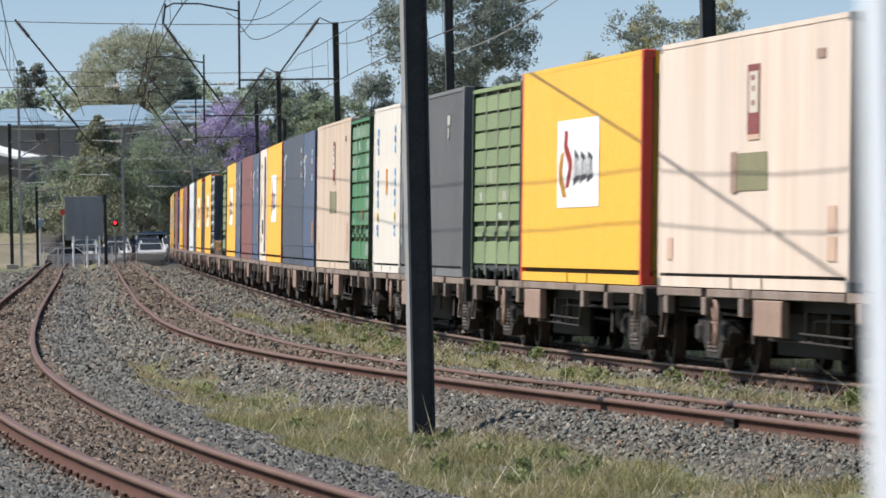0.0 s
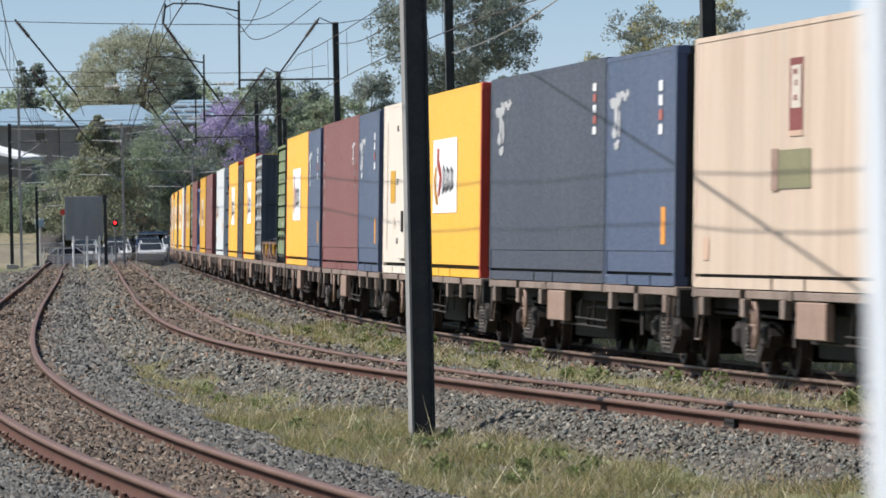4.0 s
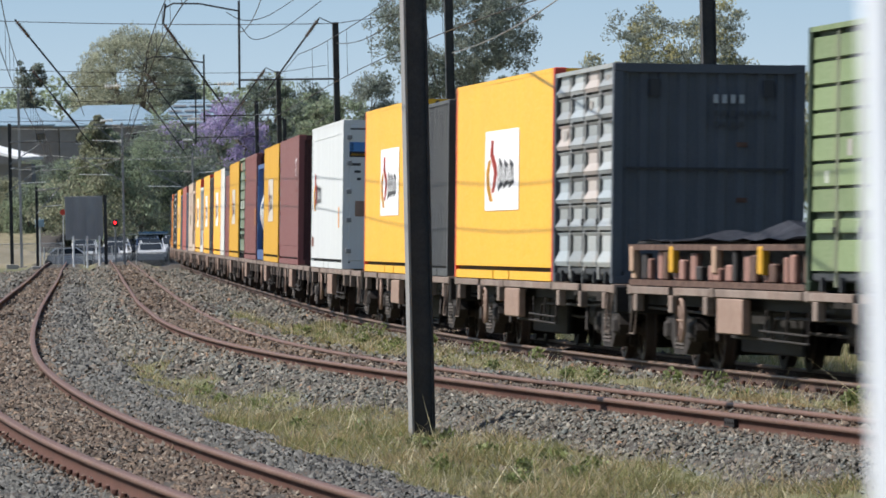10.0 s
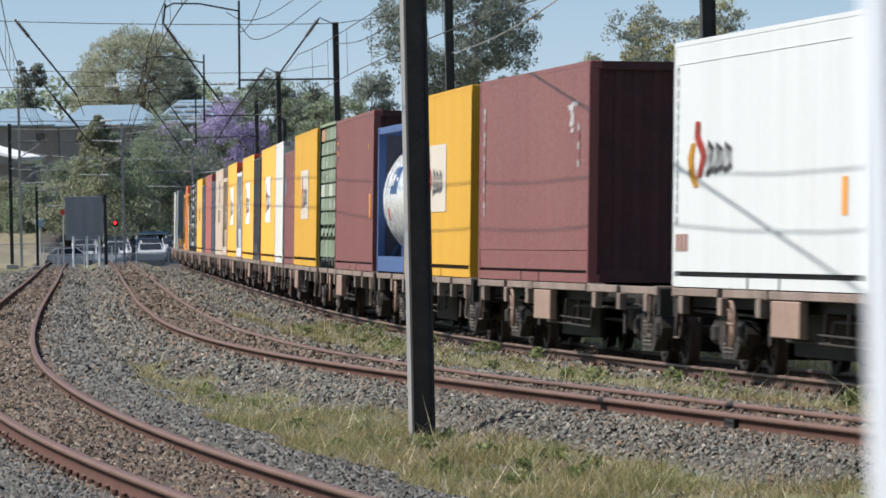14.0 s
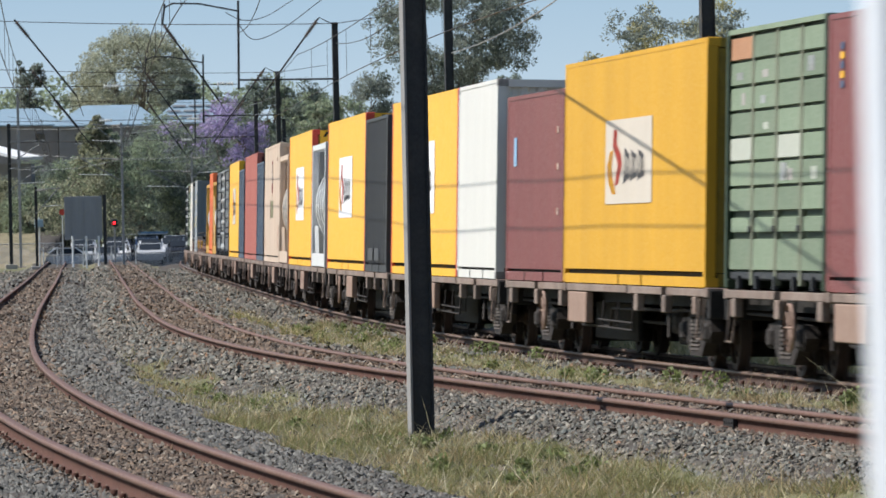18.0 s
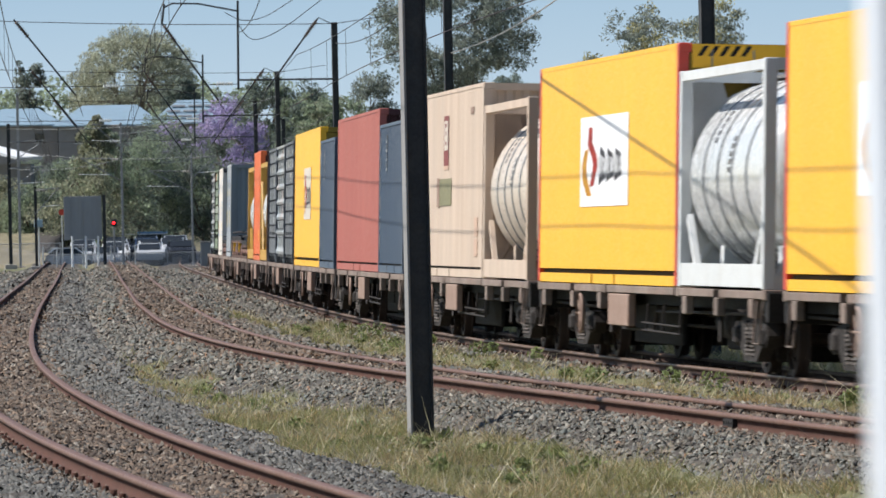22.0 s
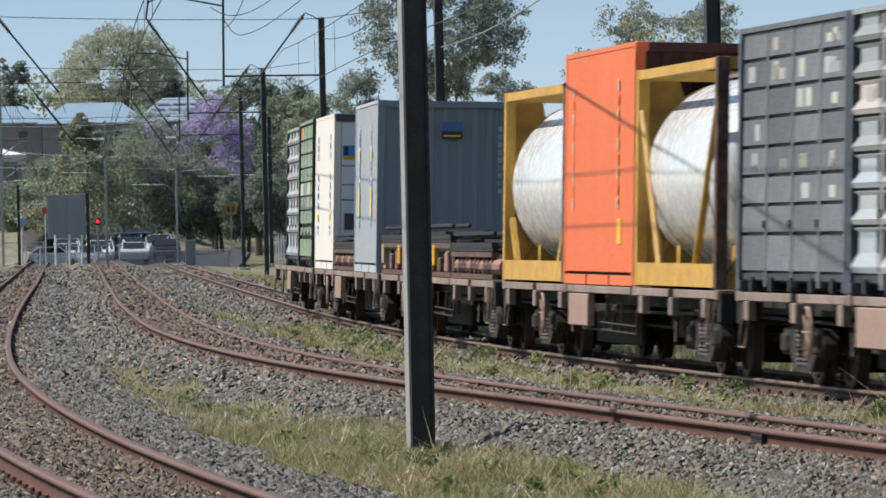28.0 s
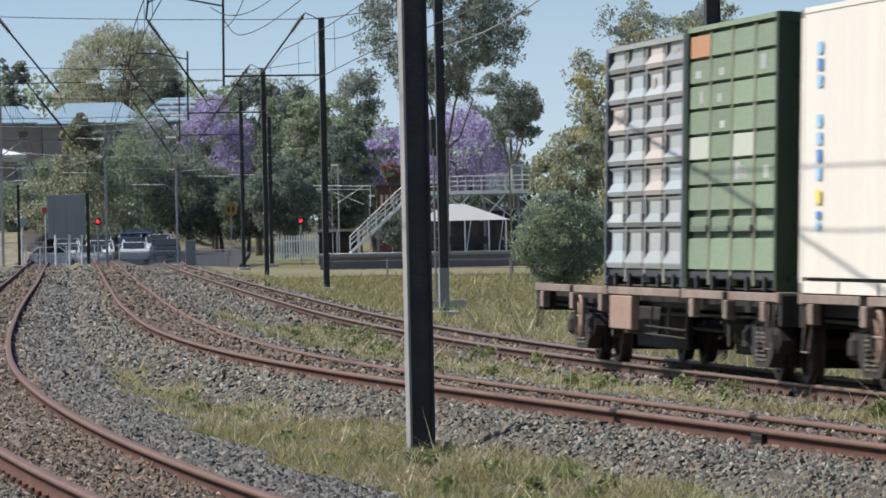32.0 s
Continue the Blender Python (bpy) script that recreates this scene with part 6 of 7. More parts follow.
# ---- houses on the rise ----
def house(x0, x1, y0, y1, base, eave, ridge, label):
    t = thing("house", label, "house", "houses on the rise")
    part("wall", box(x0 + 0.5, x1 - 0.5, y0 + 0.5, y1 - 0.5, base, eave), M["house_wall"], t)
    b = bmesh.new()
    lo = [b.verts.new(p) for p in ((x0, y0, eave - 0.1), (x1, y0, eave - 0.1), (x1, y1, eave - 0.1), (x0, y1, eave - 0.1))]
    d = (y1 - y0) / 2
    up = [b.verts.new((x0 + d * 0.5, (y0 + y1) / 2, ridge)), b.verts.new((x1 - d * 0.5, (y0 + y1) / 2, ridge))]
    b.faces.new((lo[0], lo[1], up[1], up[0]))
    b.faces.new((lo[1], lo[2], up[1]))
    b.faces.new((lo[2], lo[3], up[0], up[1]))
    b.faces.new((lo[3], lo[0], up[0]))
    b.faces.new(lo[::-1])
    r = part("roof", b, M["roof"], t, "pale blue-grey metal hip roof")
    part("gutter", box(x0, x1, y0 - 0.08, y0 + 0.06, eave - 0.22, eave - 0.08), M["roof"], r)
    k = 2
    for j in range(k):
        x = x0 + (x1 - x0) * (0.24 + 0.5 * j)
        w = part("window", box(x - 0.4, x + 0.4, y0 + 0.44, y0 + 0.52, eave - 1.7, eave - 0.9), M["glass"], t)
        part("window_frame", box(x - 0.46, x + 0.46, y0 + 0.46, y0 + 0.51, eave - 1.77, eave - 1.7), M["white_steel"], w)
    return t


house(-43, -34.6, 618, 628, 2, 12.0, 13.5, "grey house with a pale blue-grey metal roof")
house(-35.2, -25.2, 612, 622, 2, 11.75, 13.55, "grey two-storey house under a wide blue-grey roof")
house(-26.2, -18.6, 606, 616, 2, 11.7, 13.75, "grey house with solar panels on its roof")
shed = thing("shed", "low grey shed with a pale slanting roof on the rise", "shed")
part("wall", box(-36.0, -29.6, 486, 491, 0, 6.9), M["house_wall"], shed)
part("roof", box(-4.6, 3.2, -1.6, 1.6, -0.10, 0.10), M["sign_white"], shed, "pale slanting sheet roof").matrix_basis = pose(-32.2, 486.0, 8.0, 0, 13.0, -32)
solar = thing("solar_panel", "rows of solar panels on the metal roof", "solar panels")
for r in range(3):
    for k in range(3):
        part("panel", box(-0.62, 0.62, -0.03, 0.03, 0.05, 0.34), M["grey_steel"], solar).matrix_basis = pose(-24.4 + 1.5 * k + 0.4 * r, 606.9 + 1.15 * r, 12.15 + 0.47 * r, -62, 0, 0)


# ---- level crossing ----
sign = thing("trackside_board", "back of a large grey trackside board on white legs", "sign board", m=pose(-20.25, 380, 0))
b = box(-1.07, 1.07, -0.02, 0.02, 1.38, 3.85, bevel=0.01)
part("board", b, M["board_grey"], sign, "grey sheet metal panel seen from behind")
for x in (-0.72, -0.02, 0.7):
    part("batten", box(x - 0.04, x + 0.04, -0.06, -0.02, 1.4, 3.83), M["board_grey"], sign)
for x in (-0.62, 0.15, 0.85):
    part("leg", tube((x, -0.12, -0.2), (x, -0.12, 1.6), 0.06, n=8), M["sign_white"], sign, "white painted leg")
part("post", box(1.12, 1.3, -0.08, 0.08, -0.2, 3.9), M["mast"], sign)
rail_fence = thing("white_fence", "low white pipe railing at the level crossing", "fence")
for x in (-22.9, -22.1, -20.6, -19.0, -17.6):
    part("post", tube((x, 386, -0.2), (x, 386, 1.0), 0.04, n=6), M["white_steel"], rail_fence)
for z in (0.5, 0.95):
    part("rail", tube((-23.2, 386, z), (-17.4, 386, z), 0.018, n=6), M["mast_edge"], rail_fence)
cab = thing("relay_cabinet", "small grey trackside relay cabinet", "cabinet", m=pose(-13.0, 370, -0.2))
part("body", box(-0.28, 0.28, -0.2, 0.2, 0.0, 1.32, bevel=0.02), M["grey_steel"], cab)
part("lid", box(-0.31, 0.31, -0.23, 0.23, 1.32, 1.38, bevel=0.01), M["concrete"], cab)
part("door", box(-0.22, 0.22, -0.222, -0.20, 0.12, 1.24, bevel=0.004), M["grey_steel"], cab)
small_box = thing("signal_box", "small pale blue box on a white pole", "box", m=pose(-23.0, 384, 0))
part("pole", tube((0, 0.1, -0.2), (0, 0.1, 2.7), 0.05, n=6), M["white_steel"], small_box)
part("body", box(-0.25, 0.25, -0.12, 0.1, 2.15, 2.6, bevel=0.02), M["roof"], small_box)


def signal(x, y, z, label, r=0.075):
    t = thing("signal_light", label, "signal", "red signal lights", m=pose(x, y, 0))
    part("post", tube((0, 0.15, -0.6), (0, 0.15, z), 0.05, n=8), M["grey_steel"], t)
    part("head", box(-0.17, 0.17, 0.02, 0.25, z - 0.22, z + 0.22, bevel=0.06), M["mast"], t, "black signal head")
    part("hood", lathe([(r + 0.04, 0), (r + 0.05, 0.16), (r + 0.03, 0.16), (r + 0.02, 0)], pose(0, 0.02, z, 90, 0, 0), 14), M["mast"], t)
    part("lens", lathe([(r, 0), (r, 0.03), (0.02, 0.05)], pose(0, 0.02, z, 90, 0, 0), 16), M["red_lamp"], t, "lit red lens")
    return t


signal(-19.23, 395, 2.34, "lit red signal at the level crossing", 0.075)
signal(-7.9, 420, 2.16, "lit red signal beside the running track", 0.075)
disc = thing("red_disc_sign", "red disc sign on a slim white post", "sign", m=pose(-22.28, 395, 0))
part("post", tube((0, 0.05, -0.2), (0, 0.05, 3.0), 0.035, n=6), M["white_steel"], disc)
part("disc", lathe([(0.19, 0), (0.19, 0.03)], pose(0, 0, 3.02, 90, 0, 0), 8), M["red"], disc)


def lot(y):
    """Height of the car park, which rises gently away from the line."""
    return -0.65 + (y - 430) * 0.029


def car(x, y, turn, paint, label):
    t = thing("parked_car", label, "car", "parked cars", m=pose(x, y, lot(y), 0, 0, turn))
    b = bmesh.new()
    prof = [(-2.1, 0.35), (-2.15, 0.75), (-1.9, 0.92), (-1.45, 0.98), (-0.85, 1.42), (0.55, 1.45), (1.15, 1.0), (1.95, 0.85), (2.12, 0.6), (2.1, 0.35)]
    for y_, k in ((-0.85, 0), (0.85, 1)):
        vs = [b.verts.new((a, y_ * (1 - max(0, c - 0.95) * 0.28), c)) for a, c in prof]
        b.faces.new(vs if k else vs[::-1])
    b.verts.ensure_lookup_table()
    n = len(prof)
    for k in range(n):
        b.faces.new((b.verts[k], b.verts[(k + 1) % n], b.verts[n + (k + 1) % n], b.verts[n + k]))
    part("body", b, paint, t)
    for s in (-1, 1):
        w = bmesh.new()
        v = [w.verts.new((a, s * (0.86 - max(0, c - 0.95) * 0.24) + s * 0.012, c)) for a, c in ((-1.25, 1.02), (-0.78, 1.36), (0.5, 1.38), (0.98, 1.02))]
        w.faces.new(v)
        solid(w, 0.004)
        part("side_window", w, M["glass"], t)
    part("windscreen", box(-0.02, 0.02, -0.68, 0.68, -0.34, 0.34), M["glass"], t).matrix_basis = pose(0.87, 0, 1.23, 0, -53, 0)
    part("rear_window", box(-0.02, 0.02, -0.68, 0.68, -0.3, 0.3), M["glass"], t).matrix_basis = pose(-1.16, 0, 1.21, 0, 53, 0)
    for a in (-1.35, 1.32):
        for s in (-0.8, 0.8):
            part("wheel", lathe([(0.2, -0.1), (0.31, -0.1), (0.32, 0), (0.31, 0.1), (0.2, 0.1)], pose(a, s, 0.32, 90, 0, 0), 14), M["tyre"], t)
    for s in (-0.55, 0.55):
        part("headlight", box(2.0, 2.13, s - 0.17, s + 0.17, 0.62, 0.78, bevel=0.02), M["sign_white"], t)
    return t


CAR_PAINT = [mat("silver_car_paint", (0.55, 0.56, 0.57), 0.25, 0.15, 0.05, 1, 20, 0, coat=0.15), mat("white_car_paint", (0.72, 0.72, 0.72), 0.25, 0, 0.04, 1, 20, 0, coat=0.15), mat("blue_car_paint", (0.03, 0.055, 0.11), 0.25, 0.2, 0.05, 1, 20, 0, coat=0.15), mat("dark_car_paint", (0.035, 0.038, 0.045), 0.2, 0.2, 0.05, 1, 20, 0, coat=0.15)]
CAR_WORD = ["silver", "white", "blue", "dark grey"]
car_park = thing("car_park", "worn dark asphalt car park beyond the level crossing", "car park", kind="structure")
part("surface", box(-6.8, 6.8, -16, 16, -0.35, 0), M["asphalt"], car_park).matrix_basis = pose(-18.9, 443, lot(443), math.degrees(math.atan(0.029)), 0, 0)
# White and silver outnumber dark paints, standing for sun glints on darker cars.
PARKED = ((433.0, -24.1, 2.6, (8, -84), (1, 0)), (438.5, -23.3, 2.05, (97, -92, 94), (0, 1, 0)), (444.0, -23.6, 2.1, (-88, 94, -84, 97), (1, 0, 1, 3)),
          (449.5, -23.9, 2.0, (94, -88, 97, -92), (0, 1, 2, 0)), (455.0, -24.2, 2.1, (-92, 97, -88, 94), (1, 3, 1, 0)))
for z, x0, gap, turns, paints in PARKED:
    for k, (a, c) in enumerate(zip(turns, paints)):
        car(x0 + gap * k + 0.15 * math.sin(5 * k + z), z, a, CAR_PAINT[c], CAR_WORD[c] + " car parked beyond the level crossing")
bank = thing("earth_bank", "low sandy earth bank beside the car park", "bank", kind="structure")
b = bmesh.new()
grid = [[b.verts.new((-34 + 8.8 * i / 16, 424 + 10 * j / 6, -0.4 + (2.25 - 0.085 * i + 0.06 * math.sin(i * 1.7 + j)) * math.sin(math.pi * min(j, 3.4) / 6.8))) for j in range(7)] for i in range(17)]
for i in range(16):
    for j in range(6):
        b.faces.new((grid[i][j], grid[i + 1][j], grid[i + 1][j + 1], grid[i][j + 1]))
part("slope", b, M["sandy_earth"], bank)
shelter = thing("shelter", "dark open shelter with a blue roof in the car park", "shelter", m=pose(-20.2, 458.2, 0.06))
part("roof", box(-0.5, 1.5, -1.2, 1.2, 1.58, 1.74, bevel=0.03), M["shelter_blue"], shelter, "blue painted flat roof")
part("fascia", box(-2.05, 1.55, -1.25, -1.2, 1.54, 1.62), M["white_steel"], shelter)
part("back_wall", box(-2.1, 1.4, 0.95, 1.05, -0.45, 1.62), M["mast"], shelter)
for x in (-2.0, -0.3, 1.3):
    part("post", box(x - 0.05, x + 0.05, -1.1, -1.0, -0.45, 1.62), M["grey_steel"], shelter)


# ---- station ----
platform = thing("platform", "low grey station platform with a pale edge", "platform", kind="structure")
part("platform_wall", box(-6.35, 14, 395, 404, -1.0, 0.05), M["grey"], platform)
part("coping", box(-6.4, 14.05, 394.9, 404.1, 0.05, 0.16), M["concrete"], platform, "pale concrete coping")
part("fascia", box(-6.35, 14, 394.84, 394.9, -0.05, 0.08), M["grey_steel"], platform)
stair = thing("footbridge_stair", "pale steel stair up to the station footbridge", "stair")
n = 18
for k in range(n):
    f = k / (n - 1)
    part("tread", box(-4.5 + 3.4 * f - 0.14, -4.5 + 3.4 * f + 0.14, 399.2, 400.6, 0.2 + 3.1 * f, 0.25 + 3.1 * f), M["concrete"], stair)
for y in (399.15, 400.65):
    part("stringer", tube((-4.65, y, 0.16), (-1.0, y, 3.5), 0.09, n=4), M["white_steel"], stair)
    for z in (0.4, 0.7, 0.95):
        part("handrail", tube((-4.65, y, 0.22 + z), (-1.0, y, 3.55 + z), 0.03, n=6), M["white_steel"], stair)
    for k in range(8):
        f = k / 7
        part("baluster", tube((-4.65 + 3.65 * f, y, 0.16 + 3.33 * f), (-4.65 + 3.65 * f, y, 1.2 + 3.33 * f), 0.035, n=6), M["white_steel"], stair)
for x, h in ((-3.0, 1.6), (-1.6, 2.9)):
    part("stair_post", box(x - 0.07, x + 0.07, 399.8, 399.95, 0.16, h), M["grey_steel"], stair)
bridge = thing("footbridge", "white steel station footbridge with railings", "footbridge")
part("deck", box(-1.1, 6.0, 399, 401, 3.42, 3.66), M["grey_steel"], bridge)
part("edge_beam", box(-1.1, 6.0, 398.94, 399.0, 3.50, 3.70), M["white_steel"], bridge)
for y in (399.0, 401.0):
    for z in (3.98, 4.26, 4.55):
        part("handrail", tube((-1.1, y, z), (6.0, y, z), 0.028, n=6), M["white_steel"], bridge)
    for k in range(16):
        x = -1.1 + 7.1 * k / 15
        part("baluster", tube((x, y, 3.6), (x, y, 4.58), 0.026, n=6), M["white_steel"], bridge)
for k in range(14):
    part("mesh_bar", tube((3.4 + 0.1 * k, 398.97, 3.7), (3.4 + 0.1 * k, 398.97, 4.7), 0.018, n=4), M["white_steel"], bridge)
for x in (-0.7, 1.2, 3.3, 5.3):
    part("column", box(x - 0.08, x + 0.08, 399.8, 400.1, 0.16, 3.42), M["grey_steel"], bridge)
    part("brace", tube((x, 399.75, 2.1), (x + 1.2, 399.75, 3.42), 0.05, n=6), M["white_steel"], bridge)
    part("brace", tube((x, 399.75, 3.3), (x + 1.9, 399.75, 1.9), 0.035, n=6), M["white_steel"], bridge)
for x in (2.2, 4.1):
    part("stay", tube((x, 399.7, 0.16), (x + 0.35, 399.7, 2.4), 0.035, n=6), M["white_steel"], bridge)
lift = thing("equipment_cabinet", "pale grey cabinet standing on the footbridge", "cabinet")
part("body", box(4.88, 5.6, 399.3, 399.85, 3.66, 5.2, bevel=0.02), M["white_steel"], lift)
part("roof", box(4.8, 5.68, 399.25, 399.9, 5.2, 5.34), M["grey_steel"], lift)
part("door", box(5.0, 5.48, 399.28, 399.3, 3.75, 5.05), M["grey_steel"], lift)
part("mast", tube((4.84, 399.5, 3.66), (4.84, 399.5, 6.2), 0.035, n=6), M["grey_steel"], lift)
for x, base, top in ((-5.65, 0.2, 5.35), (-3.45, 0.16, 3.5), (3.64, 3.66, 6.3), (3.0, 3.66, 5.9)):
    lamp = thing("platform_lamp", "slim grey lamp post at the station", "lamp post", "station lamps", m=pose(x, 398.6 if base < 1 else 400, base))
    part("pole", tube((0, 0, 0), (0, 0, top - base), 0.036, n=6), M["grey_steel"], lamp)
    part("lantern", box(-0.05, 0.32, -0.09, 0.09, top - base - 0.05, top - base + 0.05, bevel=0.02), M["white_steel"], lamp)
shade = thing("shade_canopy", "white peaked fabric canopy on the platform", "canopy")
b = bmesh.new()
lo = [b.verts.new(p) for p in ((-0.6, 396.4, 1.95), (4.75, 396.4, 1.95), (4.75, 398.6, 1.95), (-0.6, 398.6, 1.95))]
up = [b.verts.new((0.9, 397.5, 2.92)), b.verts.new((2.1, 397.5, 2.92))]
b.faces.new((lo[0], lo[1], up[1], up[0]))
b.faces.new((lo[1], lo[2], up[1]))
b.faces.new((lo[2], lo[3], up[0], up[1]))
b.faces.new((lo[3], lo[0], up[0]))
solid(b, 0.02)
part("fabric", b, M["fabric"], shade)
for x in (-0.3, 2.1, 3.5, 4.5):
    for y in (396.6, 398.4):
        part("pole", tube((x, y, 0.16), (x, y, 2.0), 0.045, n=6), M["white_steel"], shade)
for x in (0.4, 1.7, 3.0):
    seat = thing("platform_bench", "dark metal bench under the canopy", "bench", "platform benches", m=pose(x, 397.6, 0.16))
    part("seat", box(-0.5, 0.5, -0.2, 0.2, 0.40, 0.45), M["mast"], seat)
    part("backrest", box(-0.5, 0.5, 0.18, 0.22, 0.45, 0.85), M["mast"], seat)
    for q in (-0.4, 0.4):
        part("leg", box(q - 0.03, q + 0.03, -0.18, 0.18, 0, 0.40), M["mast"], seat)
office = thing("station_building", "dark low station building with a flat roof", "station building")
part("wall", box(-0.6, 8.0, 402, 403.8, 0.16, 2.5), M["mast"], office)
part("roof", box(-0.9, 8.3, 401.7, 403.9, 2.5, 2.65), M["grey_steel"], office)
for k in range(4):
    part("window", box(0.1 + 1.9 * k, 1.1 + 1.9 * k, 401.96, 402.02, 0.9, 1.9), M["glass"], office)
brick_house = thing("brick_building", "dull red brick building with a flat parapet", "building")
part("wall", box(-3.3, 1.2, 440, 447, 0, 4.2), M["brick"], brick_house)
part("parapet", box(-3.38, 1.28, 439.92, 447.08, 4.2, 4.36), M["rack"], brick_house)
for k in range(6):
    part("letter_bar", box(-3.1 + 0.32 * k, -2.92 + 0.32 * k, 439.95, 439.99, 3.1, 3.75), M["tan"], brick_house)
hut = thing("waiting_hut", "low dark hut with a pale flat roof behind the fence", "hut")
part("wall", box(-6.7, -4.3, 412.8, 413, -0.6, 1.42), M["mast"], hut)
part("roof", box(-7.0, -4.1, 409.7, 413.3, 1.46, 1.6), M["concrete"], hut)
for k in range(3):
    part("post", tube((-6.8 + 1.25 * k, 409.8, -0.6), (-6.8 + 1.25 * k, 409.8, 1.46), 0.05, n=6), M["white_steel"], hut)
picket = thing("palisade_fence", "white palisade fence beside the track", "fence")
for k in range(17):
    part("pale", box(-9.2 + 0.158 * k - 0.038, -9.2 + 0.158 * k + 0.038, 407.98, 408.02, -0.1, 1.28), M["sign_white"], picket)
for z in (0.15, 0.95):
    part("rail", box(-9.25, -6.6, 408.02, 408.06, z - 0.03, z + 0.03), M["sign_white"], picket)


arm = thing("wire_support", "pale cross-braced wire support on a slim station pole", "wire support", m=pose(-5.35, 405, -0.5))
part("pole", tube((0, 0, 0), (0, 0, 6.0), 0.045, n=6), M["pole_grey"], arm)
for x0, z0, x1, z1, r in ((-1.5, 4.72, 1.95, 4.62, 0.03), (-1.3, 4.5, 1.95, 4.42, 0.025), (-0.05, 3.65, 1.45, 4.6, 0.03), (-1.2, 4.7, 1.5, 3.55, 0.022), (1.9, 3.4, 1.9, 4.68, 0.03)):
    part("brace", tube((x0, -0.08, z0), (x1, -0.08, z1), r, n=6), M["white_steel"], arm)

speed = thing("speed_sign", "round dull amber speed sign on a thin post", "sign", m=pose(-12.35, 425, 0))
part("post", tube((0, 0.05, -0.4), (0, 0.05, 2.9), 0.035, n=6), M["grey_steel"], speed)
part("disc", lathe([(0.40, 0), (0.40, 0.03)], pose(0, 0, 2.98, 90, 0, 0), 18), M["sign_amber"], speed, "round amber disc")
for x in (-0.15, 0.15):
    part("number_bar", box(x - 0.08, x + 0.08, -0.042, -0.034, 2.82, 3.14), M["sign_black"], speed)


def wire_fence(label, x0, y0, x1, y1, base, h, n):
    t = thing("wire_fence", label, "fence", "wire fences")
    for k in range(n):
        f = k / (n - 1)
        part("post", tube((x0 + (x1 - x0) * f, y0 + (y1 - y0) * f, base - 0.3), (x0 + (x1 - x0) * f, y0 + (y1 - y0) * f, base + h), 0.045, n=6), M["grey_steel"], t)
    for z in (0.3, 0.6, 0.95):
        if z < h:
            part("wire", tube((x0, y0, base + z), (x1, y1, base + z), 0.012, n=4), M["wire"], t)


wire_fence("grey post and wire fence across the paddock", -4.5, 300, 6, 285, -0.76, 1.05, 5)


def mesh_fence(label, x0, x1, y, base, h, gap=0.11, r=0.008):
    """Galvanised mesh between posts: a weave of crossed wires."""
    t = thing("mesh_fence", label, "fence", "wire fences")
    for k in range(int((x1 - x0) / 2.4) + 1):
        part("post", tube((x0 + 2.4 * k, y, base - 0.3), (x0 + 2.4 * k, y, base + h + 0.05), 0.04, n=6), M["pole_grey"], t)
    part("top_rail", tube((x0, y, base + h), (x1, y, base + h), 0.025, n=6), M["pole_grey"], t)
    b = bmesh.new()
    for k in range(int((x1 - x0) / gap)):
        x = x0 + gap * k
        for lean in (-0.5, 0.5):
            tube((x, y + 0.01 * lean, base + 0.03), (min(max(x + lean * h, x0), x1), y + 0.01 * lean, base + h), r, b, 3)
    part("mesh", b, M["pole_grey"], t)


mesh_fence("grey wire mesh fence along the level crossing", -30.0, -22.6, 402, 0.0, 1.2)
mesh_fence("grey wire mesh fence along the car park", -24.6, -12.4, 426, -0.6, 1.05, 0.08, 0.013)

# ---- signal mast beside the running track ----
sm = thing("signal_mast", "dark signal head on a lattice post with ladder", "signal", m=pose(0.22, 200, -0.6))
for x in (-0.12, 0.12):
    part("post", tube((x, 0, -0.3), (x, 0, 4.5), 0.035, n=6), M["grey_steel"], sm)
for k in range(15):
    part("rung", tube((-0.12, 0, 0.2 + 0.28 * k), (0.12, 0, 0.2 + 0.28 * k), 0.015, n=5), M["grey_steel"], sm)
part("head", box(-0.24, 0.24, -0.02, 0.25, 4.28, 5.42, bevel=0.08), M["mast"], sm, "black signal backing seen from behind")
part("footing", box(-0.45, 0.75, -0.4, 0.4, -0.4, 0.08), M["concrete"], sm)

# ---- pale post close to the lens ----
near_post = thing("pale_post", "pale painted post close beside the camera", "post", m=pose(0.2205, 3.0, 0))
part("shaft", box(-0.03, 0.03, -0.04, 0.04, -0.4, 3.2, bevel=0.008), M["post"], near_post)
part("cap", box(-0.035, 0.035, -0.045, 0.045, 3.2, 3.23), M["post"], near_post)


